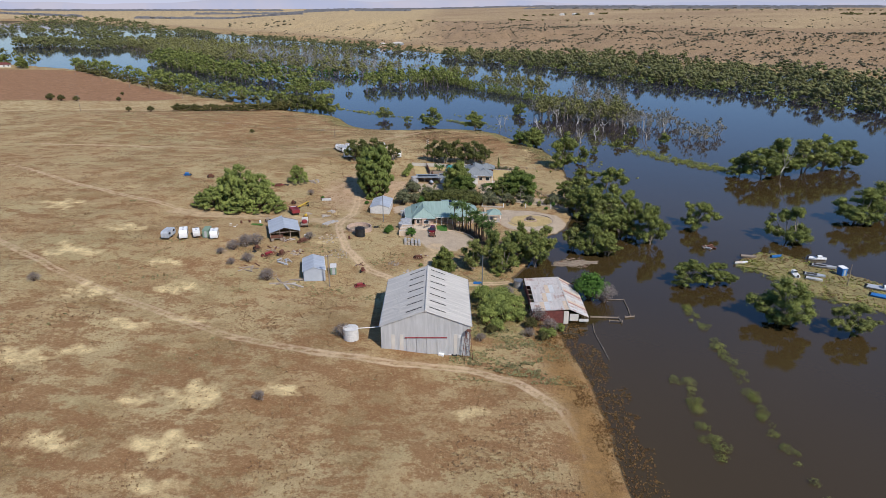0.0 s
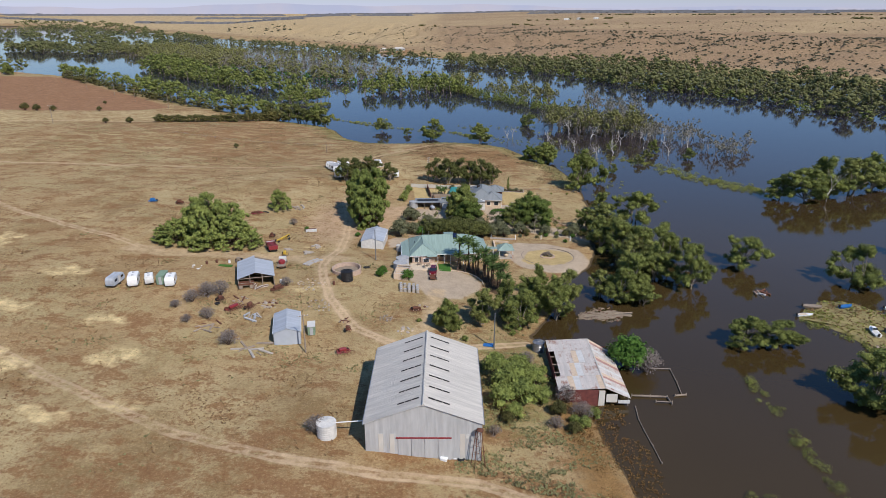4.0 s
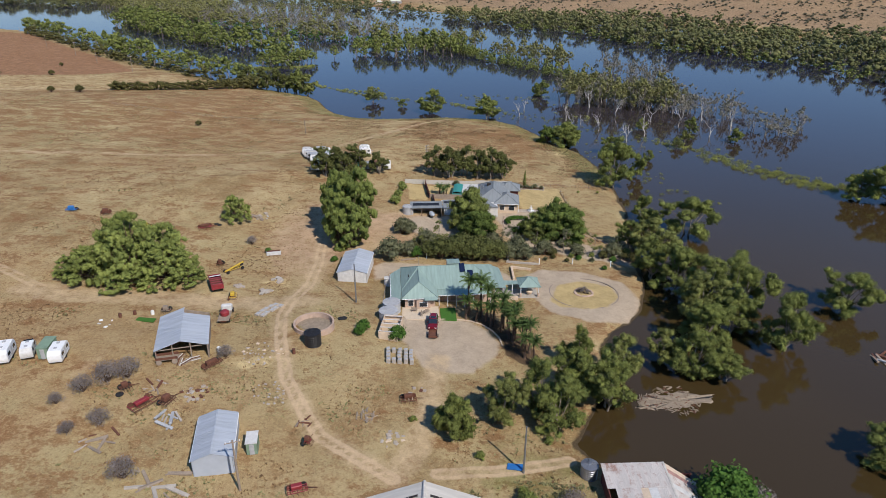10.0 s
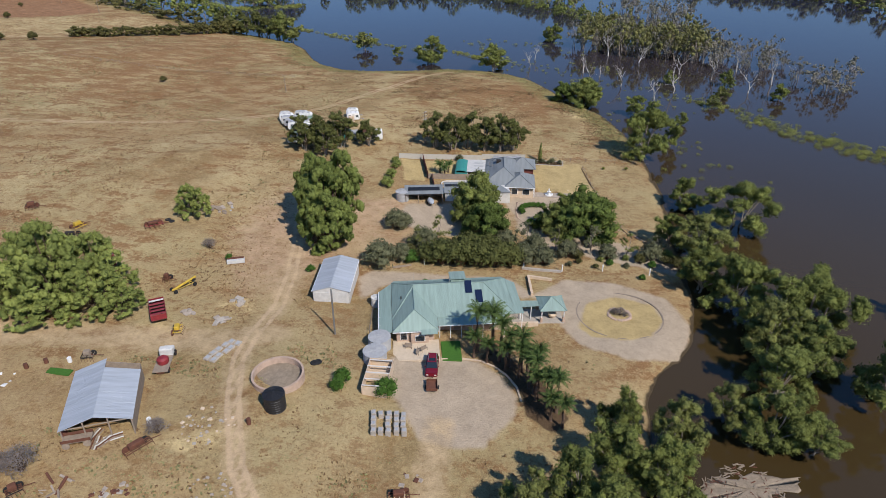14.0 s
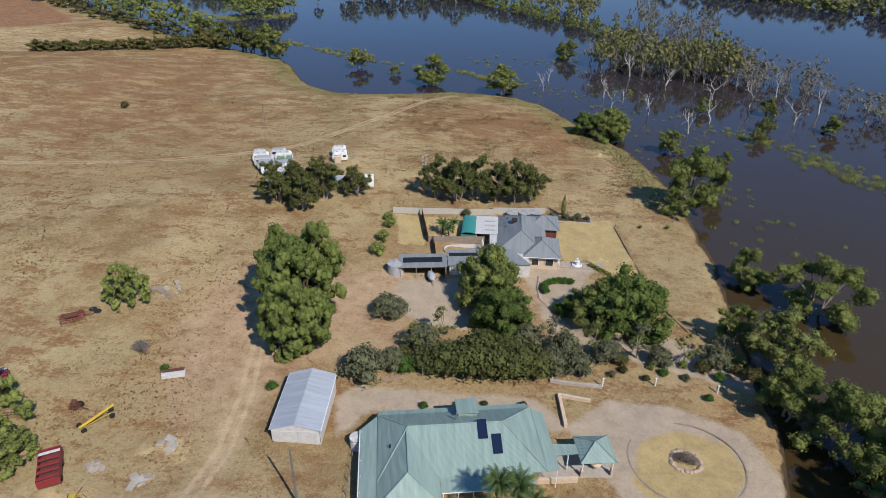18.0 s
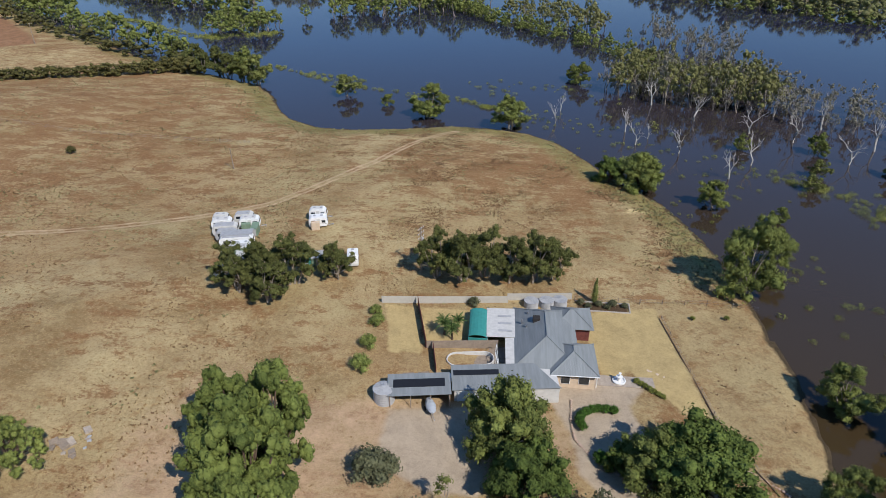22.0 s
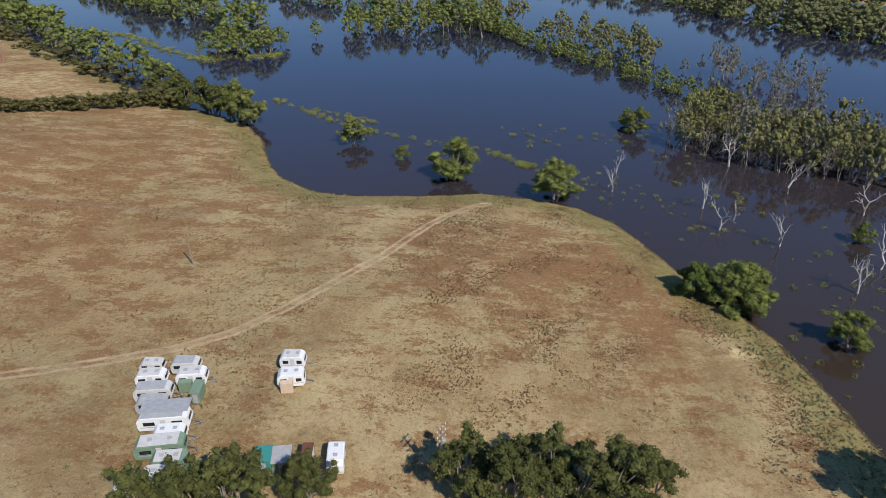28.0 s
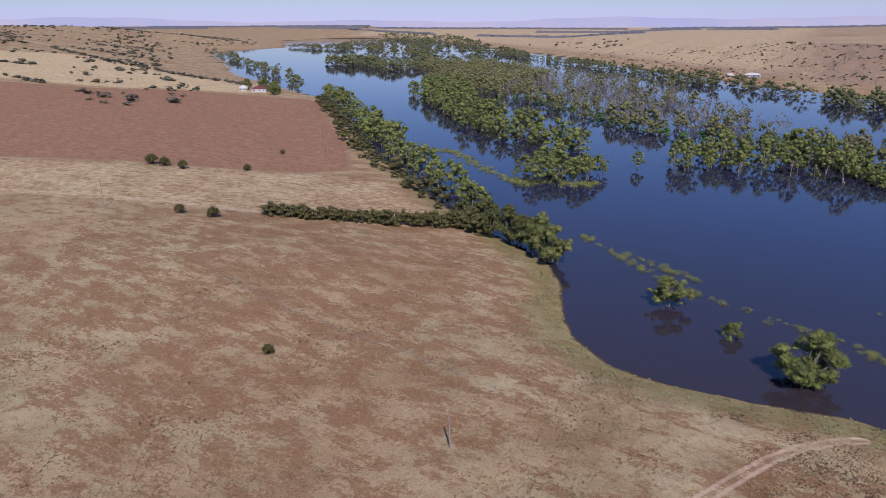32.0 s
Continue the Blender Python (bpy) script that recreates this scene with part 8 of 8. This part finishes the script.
def block_pile(x, y, yaw, rows, cols, mat, label, size=(0.9, 0.9, 0.55), gap=1.05, seed=1, name="concrete_block"):
    r = random.Random(seed)
    for i in range(rows):
        for j in range(cols):
            if r.random() < 0.12:
                continue
            k = thing(name, label, "block", "stacked blocks")
            sx, sy, sz = size
            boxp("body", k, (-sx / 2, -sy / 2, 0), (sx / 2, sy / 2, sz), mat, bevel=0.05)
            boxp("core", k, (-sx * 0.3, -sy * 0.3, sz - 0.02), (sx * 0.3, sy * 0.3, sz + 0.01), "greyroof")
            c, s = math.cos(radians(yaw)), math.sin(radians(yaw))
            px, py = i * gap + r.uniform(-0.1, 0.1), j * gap + r.uniform(-0.15, 0.15)
            stand(k, x + c * px - s * py, y + s * px + c * py, yaw + r.uniform(-8, 8))


block_pile(-11.2, 41.4, 4, 5, 4, "concrete", "grey hollow concrete block stored in rows", (0.7, 0.85, 0.9), 1.0, 2)
block_pile(-36.0, 53.8, 65, 5, 2, "concrete", "pale concrete slab dumped beside a track", (1.1, 0.9, 0.35), 1.25, 3, "concrete_slab")


def open_bin():
    t = thing("timber_bin", "roofless old timber bin with cream board sides", "bin")
    for x in (-1.75, 1.7):
        boxp("side", t, (x, -3.2, 0), (x + 0.08, 3.2, 1.9), "cream")
    for y in (-3.2, -0.2, 3.15):
        boxp("wall", t, (-1.75, y, 0), (1.75, y + 0.08, 1.8), "cream")
    for i in range(5):
        boxp("beam", t, (-1.8, -2.9 + i * 1.4, 1.75), (1.8, -2.75 + i * 1.4, 1.9), "offwhite")
    for i in range(9):
        boxp("board", t, (-1.7, 0.2 + i * 0.33, 0.55), (1.3, 0.46 + i * 0.33, 0.62), "cream")
    stand(t, -11.6, 51.6, -5)


open_bin()


def rubble(x, y, n, spread, mats, label, seed, size=0.35, long=False):
    r = random.Random(seed)
    t = thing("rubble_heap", label, "rubble")
    for i in range(n):
        a, d = r.uniform(0, 6.28), spread * math.sqrt(r.random())
        s = size * r.uniform(0.5, 1.6)
        px, py = math.cos(a) * d, math.sin(a) * d
        ob = boxp("piece", t, (-s * (2.4 if long else 1), -s * (0.35 if long else 0.8), -0.05), (s * (2.4 if long else 1), s * (0.35 if long else 0.8), s * (0.4 if long else 0.6)), r.choice(mats), bevel=0.04)
        ob.matrix_basis = pose(px, py, lie(x + px, y + py) - lie(x, y), r.uniform(-14, 14), r.uniform(-14, 14), r.uniform(0, 180))
    return stand(t, x, y)


for n, (x, y, k, sp, mats, lab, sz, lg) in enumerate((
    (-39.5, 28.6, 34, 2.3, ("rubble", "concrete", "rust"), "scattered pale rubble and scrap in weeds", 0.22, False),
    (-41.5, 22.5, 8, 2.2, ("greyroof", "concrete"), "loose grey iron sheets in dry grass", 0.5, True),
    (-46.0, 29.4, 10, 1.8, ("rubble", "timber", "rust"), "heap of old timber and scrap", 0.35, True),
    (-50.5, 103.6, 14, 2.6, ("rubble", "greyroof", "timber"), "grey rubble heap on bare soil", 0.4, False),
    (-38.5, 64.8, 10, 1.5, ("rubble", "concrete"), "broken pale stones on dry grass", 0.35, False),
    (-37.4, 71.0, 8, 1.2, ("rubble", "concrete"), "grey gravel patch with broken slabs", 0.4, False),
    (-44.0, 66.6, 8, 1.2, ("rubble", "concrete"), "broken pale stones on dry grass", 0.3, False),
    (-13.2, 27.5, 22, 1.5, ("timber", "rubble", "debris"), "grey driftwood and stump heap on bare soil", 0.22, True),
    (-8.6, 22.6, 26, 1.8, ("rubble", "cream", "concrete"), "pale limestone rubble on bare soil", 0.24, False),
    (-6.0, 34.8, 8, 1.6, ("rubble", "rust"), "scattered scrap on bare soil", 0.3, False),
    (1.2, -17.8, 7, 1.4, ("concrete", "greyroof", "white"), "white crates and sheets before a shed wall", 0.5, False),
    (-62, 46.6, 6, 1.5, ("white", "offwhite"), "white buckets and scraps on dry grass", 0.25, False),
    (-38.0, 11.0, 10, 3.0, ("timber", "concrete"), "old fence timbers lying in dry grass", 0.5, True),
    (-49.0, 18.0, 9, 2.6, ("timber", "rust", "rubble"), "scrap timber in weeds", 0.4, True),
    (-28.5, 30.0, 30, 3.0, ("rubble", "concrete"), "pale stones on a worn track", 0.15, False),
    (-32.5, 40.0, 46, 3.6, ("rubble", "concrete", "cream"), "broken pale stones beside a track", 0.16, False),
    (-22.0, 24.6, 8, 1.2, ("timber", "rust"), "scrap boards beside the store shed", 0.3, True),
    (37.0, 36.6, 190, 3.9, ("debris", "debris", "rust", "timber"), "raft of flood debris and dead reeds on a mud bank", 0.15, True),
    (38.0, 14.8, 20, 2.0, ("timber", "debris"), "mound of grey driftwood in flood water", 0.4, True),
    (33.0, 36.0, 90, 2.2, ("debris", "rust", "debris"), "raft of flood debris and dead reeds on a mud bank", 0.14, True),
)):
    rubble(x, y, k, sp, mats, lab, 40 + n, sz, lg)
ta = thing("tarpaulin", "bright blue tarpaulin sheet on the ground", "tarp")
slab("sheet", ta, [(-1.2, -0.6, 0.25), (1.2, -0.5, 0.3), (1.1, 0.6, 0.35), (-1.2, 0.5, 0.22)], 0.2, "bluepaint")
stand(ta, 9.0, 18.6, -10)
tg = thing("tarpaulin", "green tarpaulin spread on dry grass", "tarp")
slab("sheet", tg, [(-1.8, -0.6, 0.2), (1.8, -0.6, 0.22), (1.7, 0.6, 0.25), (-1.8, 0.6, 0.2)], 0.15, "turf")
stand(tg, -55.8, 48.8, -8)
for x, y in ((-60.6, 49.2), (-58.6, 50.6), (-55.6, 51.2), (-39.6, 40.0), (-27.2, 41.0)):
    d = thing("drum", "old steel drum standing in dry grass", "drum")
    lathe("body", d, [(0.29, -0.1), (0.3, 0.3), (0.31, 0.32), (0.3, 0.6), (0.3, 0.88), (0.26, 0.86)], "white" if x > -58 and x < -50 or x == -39.6 else "rust", sides=14)
    stand(d, x, y)


# ---------------------------------------------------------------- the grassy spit, boats and plants standing in the flood
def islet(name, pts, top, mat, label):
    """A low bank just over the water, with a sloping edge."""
    cx, cy = sum(p[0] for p in pts) / len(pts), sum(p[1] for p in pts) / len(pts)
    r = random.Random(len(pts))
    fine = []
    for a, b in zip(pts, pts[1:] + pts[:1]):
        for i in range(6):
            u = i / 6
            fine.append((a[0] + (b[0] - a[0]) * u + r.uniform(-0.5, 0.5), a[1] + (b[1] - a[1]) * u + r.uniform(-0.5, 0.5)))
    n, vs, fs = len(fine), [], []
    for k, z in ((1.06, -0.6), (1.0, 0.03), (0.9, top * 0.7), (0.6, top), (0.0, top * 1.05)):
        vs += [(cx + (x - cx) * k, cy + (y - cy) * k, z + (0.04 * math.sin(x * 2 + y) if k < 1 else 0)) for x, y in fine]
    for ring in range(4):
        for i in range(n):
            a, b = ring * n + i, ring * n + (i + 1) % n
            fs.append((a, b, b + n, a + n))
    return tagged(new(name, mesh_from(name, vs, fs, M[mat], True)), label, "bank", kind="structure")


islet("island", [(81, 36), (87, 42.5), (91, 45), (98, 44.5), (103, 38), (108, 31), (112, 26), (124, 10), (113, -3), (102, 10), (97, 12.5), (93, 16), (90, 21), (88, 27), (85.5, 33)], 0.35, "islegrass", "low yellow-green grassy spit in flood water")
islet("island", [(30, 34.6), (32, 37.2), (37, 38.6), (44, 38.4), (43, 36.4), (38, 34.8), (33, 33.8)], 0.05, "debris", "low mud bank heaped with flood debris")


SPIT = [(82, 36), (87, 42), (91, 44.5), (98, 44), (103, 37.5), (108, 30.5), (112, 25.5), (122, 10.5), (113, -1.5), (102, 10.5), (97, 13), (93, 16.5), (90.4, 21), (88.4, 27), (86, 33)]
gx, gy = G.uniform(80, 125, 9000), G.uniform(-4, 46, 9000)
keep = inside(gx, gy, SPIT)
for label, mat, lo, seed, big in (("yellow-green tussocks over the spit", "lignum", -0.1, 12, 0.28), ("dry straw tussocks over the spit", "straw", -9.0, 13, 0.24)):
    pick = keep & (wobble(gx, gy, 12, seed) > lo) & (G.rand(9000) < 0.55)
    size = big * G.uniform(0.5, 1.5, pick.sum())
    tufts("green_weeds", label, np.stack([gx[pick], gy[pick], np.full(pick.sum(), 0.32), size * 0.6, size], 1), mat, 4, seed)


def boat(x, y, yaw, L, label, hull="white", deck="cream", cabin=False):
    b = thing("boat", label, "boat", "boats on the spit")
    W = L * 0.36
    bm = bmesh.new()
    secs = []
    for u, w, zz in ((-0.5, 0.85, 0.0), (-0.2, 1.0, 0.0), (0.15, 0.95, 0.02), (0.38, 0.55, 0.08), (0.5, 0.06, 0.2)):
        secs.append([bm.verts.new((u * L, sy * W / 2 * w * k, z)) for sy, k, z in ((-1, 0.25, zz), (-1, 0.85, zz + 0.25), (-1, 1, zz + 0.65), (1, 1, zz + 0.65), (1, 0.85, zz + 0.25), (1, 0.25, zz))])
    for a, c in zip(secs, secs[1:]):
        for i in range(5):
            bm.faces.new((a[i], a[i + 1], c[i + 1], c[i]) if i != 2 else (a[2], a[3], c[3], c[2]))
        bm.faces.new((a[5], a[0], c[0], c[5]))
    bm.faces.new(secs[0])
    bm.faces.new(secs[-1][::-1])
    bmesh.ops.recalc_face_normals(bm, faces=bm.faces[:])
    part("hull", bm, b, "", M[hull])
    boxp("cockpit", b, (-L * 0.42, -W * 0.33, 0.6), (L * 0.1, W * 0.33, 0.68), deck)
    boxp("motor", b, (-L * 0.56, -0.16, 0.35), (-L * 0.48, 0.16, 1.0), "dark")
    if cabin:
        boxp("cabin", b, (-L * 0.05, -W * 0.3, 0.65), (L * 0.25, W * 0.3, 1.3), "white", bevel=0.1)
        boxp("windscreen", b, (-L * 0.08, -W * 0.28, 1.0), (-L * 0.04, W * 0.28, 1.4), "glass")
    return stand(b, x, y, yaw, 0.28 if inside(np.array([x]), np.array([y]), [(84, 38), (90, 44), (103, 43.5), (110, 36), (120, 30), (150, 22), (150, 5), (108, 6), (99, 15), (93, 24), (88, 33)])[0] else -0.1)


boat(87, 40.8, -10, 4.2, "long weathered timber dinghy at the water's edge", "timber", "timber")
boat(83.4, 36.8, 5, 3.8, "white aluminium dinghy at the water's edge")
boat(95, 41, 15, 3.4, "blue-covered small boat on grass", "bluepaint", "bluepaint")
boat(106.5, 40.5, -12, 4.8, "white motor boat afloat by the spit", "white", "white", True)
boat(94, 28, 82, 4.4, "white boat standing on its trailer", "white", "offwhite", True)
boat(99, 27.4, -25, 5.0, "dark grey-blue boat on the spit", "zincblue", "dark")
boat(97.4, 24.6, -30, 4.0, "pale boat on the spit", "offwhite", "greyroof")
boat(104.6, 33.6, -24, 6.0, "long dark flat-bottomed boat on the spit", "greyroof", "dark")
boat(112, 18.4, -30, 8.0, "long grey pontoon boat beside the spit", "greyroof", "zincblue", True)
boat(109, 13.6, -32, 6.0, "boat under a bright blue cover", "bluepaint", "bluepaint")
hut(106.6, 28.4, 15, 1.6, 1.8, 2.2, "bluepaint", "small blue and white kiosk cabin on the spit", "white", "kiosk").location.z = 0.3
rubble(79, 50, 12, 1.8, ("rust", "offwhite", "timber"), "rusty wreck and driftwood showing above flood water", 91, 0.5, True)
rubble(92, 22.0, 6, 1.0, ("timber", "rubble"), "brown mound of driftwood in flood water", 92, 0.4)
lp = thing("lamp_pole", "slim dark pole on the spit", "pole")
rod("pole", lp, (0, 0, -0.6), (0, 0, 6), 0.1, "timber")
lp.matrix_basis = pose(104, 21, 0.3)


def raft_row(pts, n, spread, size, seed, name, label, mat="lignum", tall=0.5):
    """Half-drowned bushes and weed along a line, one joined mesh."""
    r = np.random.RandomState(seed)
    cs, rs = [], []
    for _ in range(n):
        i = r.randint(len(pts) - 1)
        u = r.rand()
        x, y = (np.array(pts[i]) * (1 - u) + np.array(pts[i + 1]) * u + r.normal(size=2) * spread)
        s = size * r.uniform(0.4, 1.3)
        cs.append(np.array([x, y, s * 0.15]))
        rs.append(s)
    v, f = leaf_cards(r, cs, rs, 120, 0.12, tall)
    return tagged(new(name, mesh_from(name, v, f, M[mat])), label, "water plants", kind="stuff")


raft_row([(-77, 322), (-64, 311), (-47, 295), (-30, 287), (-2, 276), (7, 267), (10, 265)], 120, 0.9, 1.05, 1, "reed_line", "line of yellow-green reeds in flood water")
raft_row([(-66, 314), (-50, 306), (-38, 300)], 30, 0.9, 1.1, 12, "reed_line", "line of yellow-green reeds in flood water")
raft_row([(10, 266), (28, 252), (35, 246), (50, 232), (67, 217), (69, 204), (56, 200), (49, 180), (61, 167), (66, 147), (61, 132)], 130, 5.5, 0.8, 2, "drowned_scrub", "scattered half-drowned scrub in flood water")
raft_row([(6, 293), (32, 290), (45, 285), (58, 242), (74, 209), (88, 195)], 70, 5.0, 0.9, 3, "drowned_scrub", "scattered half-drowned scrub in flood water")
raft_row([(46.3, -23.7), (47, -32), (46.4, -39), (46, -43), (46.5, -48.5)], 22, 0.8, 1.1, 4, "drowned_scrub", "yellow-green drowned bushes in brown water")
raft_row([(58.4, 9), (59, 0), (59, -15), (58.2, -29), (58, -41), (57, -56), (57, -75)], 60, 0.8, 0.95, 5, "drowned_scrub", "yellow-green drowned bushes in brown water")
raft_row([(82, 34), (86, 30), (88.5, 24), (91, 18), (96, 12), (103, 7), (110, -1)], 150, 1.0, 0.6, 6, "drowned_scrub", "weedy fringe of the grassy spit")
raft_row([(93, 186), (104, 168), (116, 154), (127, 146)], 260, 3.0, 1.0, 7, "reed_line", "yellow-green reeds on a drowned levee")
raft_row([(82, 206), (95, 190)], 40, 1.5, 0.9, 8, "reed_line", "yellow-green reeds on a drowned levee")
raft_row([(-120, 379), (-139, 389), (-161, 409), (-179, 428), (-199, 433)], 170, 1.8, 1.2, 9, "reed_line", "yellow-green reeds on a drowned levee")
raft_row([(-131, 384), (-107, 388), (-94, 398)], 90, 2.2, 1.4, 10, "reed_line", "yellow-green reeds on a drowned levee")
for n, (x, y, s) in enumerate([(29.6, 249, 0.7), (50, 240.7, 0.8), (50.3, 229, 0.7), (61, 222, 0.8), (68.5, 203.6, 0.8), (55.4, 234.6, 0.5), (78, 213.4, 0.9), (33, 262, 0.6), (88, 240, 0.9), (98, 232, 1.0), (118, 225, 1.0), (105, 214, 0.9), (75, 252, 1.0), (66, 270, 1.0)]):
    put(DEAD[n % 3], x, y, s * 1.1)
for n, (x, y, s) in enumerate([(46, 298, 0.8), (58, 186, 0.7), (80, 225, 0.5), (92, 205, 0.5), (100, 222, 0.6), (112, 205, 0.6), (70, 178, 0.4), (86, 196, 0.45)]):
    put(GUMS[n % 4], x, y, s)


# ---------------------------------------------------------------- far homesteads
def far_house(x, y, yaw, w, d, wall, roof, label):
    h = thing("house", label, "house")
    boxp("wall", h, (-w / 2, -d / 2, -1), (w / 2, d / 2, 3), wall)
    hip(h, -w / 2 - 0.5, w / 2 + 0.5, -d / 2 - 0.5, d / 2 + 0.5, 3, 5.2, (-w / 4, 0), (w / 4, 0), roof)
    for xx in (-w / 3, 0.5, w / 3):
        window(h, xx - 0.8, xx + 0.8, -d / 2 - 0.02, 0.9, 2.3)
    return stand(h, x, y, yaw)


far_house(-498, 606, 30, 14, 9, "offwhite", "rustred", "distant homestead with a dark red roof among trees")
far_house(-512, 598, 30, 7, 5, "offwhite", "zinc", "distant pale outbuilding beside trees")
far_house(-486, 616, 30, 6, 5, "white", "zinc", "distant pale outbuilding beside trees")
far_house(-92, 1000, 10, 18, 10, "greyroof", "zinc", "far riverside house under the bluff")
far_house(-118, 1005, 10, 10, 8, "cream", "zinc", "far riverside house under the bluff")
for x, y in ((300, 1790), (335, 1792), (380, 1788)):
    far_house(x, y, 0, 14, 9, "white", "zinc", "white farm buildings far off on the plateau")
for n, (x, y, s) in enumerate([(-505, 618, 1.3), (-478, 606, 1.2), (-520, 610, 1.1), (-470, 596, 1.0), (-466, 590, 1.0)]):
    put(GUMS[n % 4], x, y, s)
for x, y, s in ((-194, 260, 1.0), (-182, 263.3, 1.2), (-269, 307, 1.6), (-254, 311, 1.3), (-234, 329, 1.0), (-263, 309, 1.4), (-103.6, 206, 0.7), (-252, 371, 0.8)):
    put(BUSH["wattle"], x, y, s)
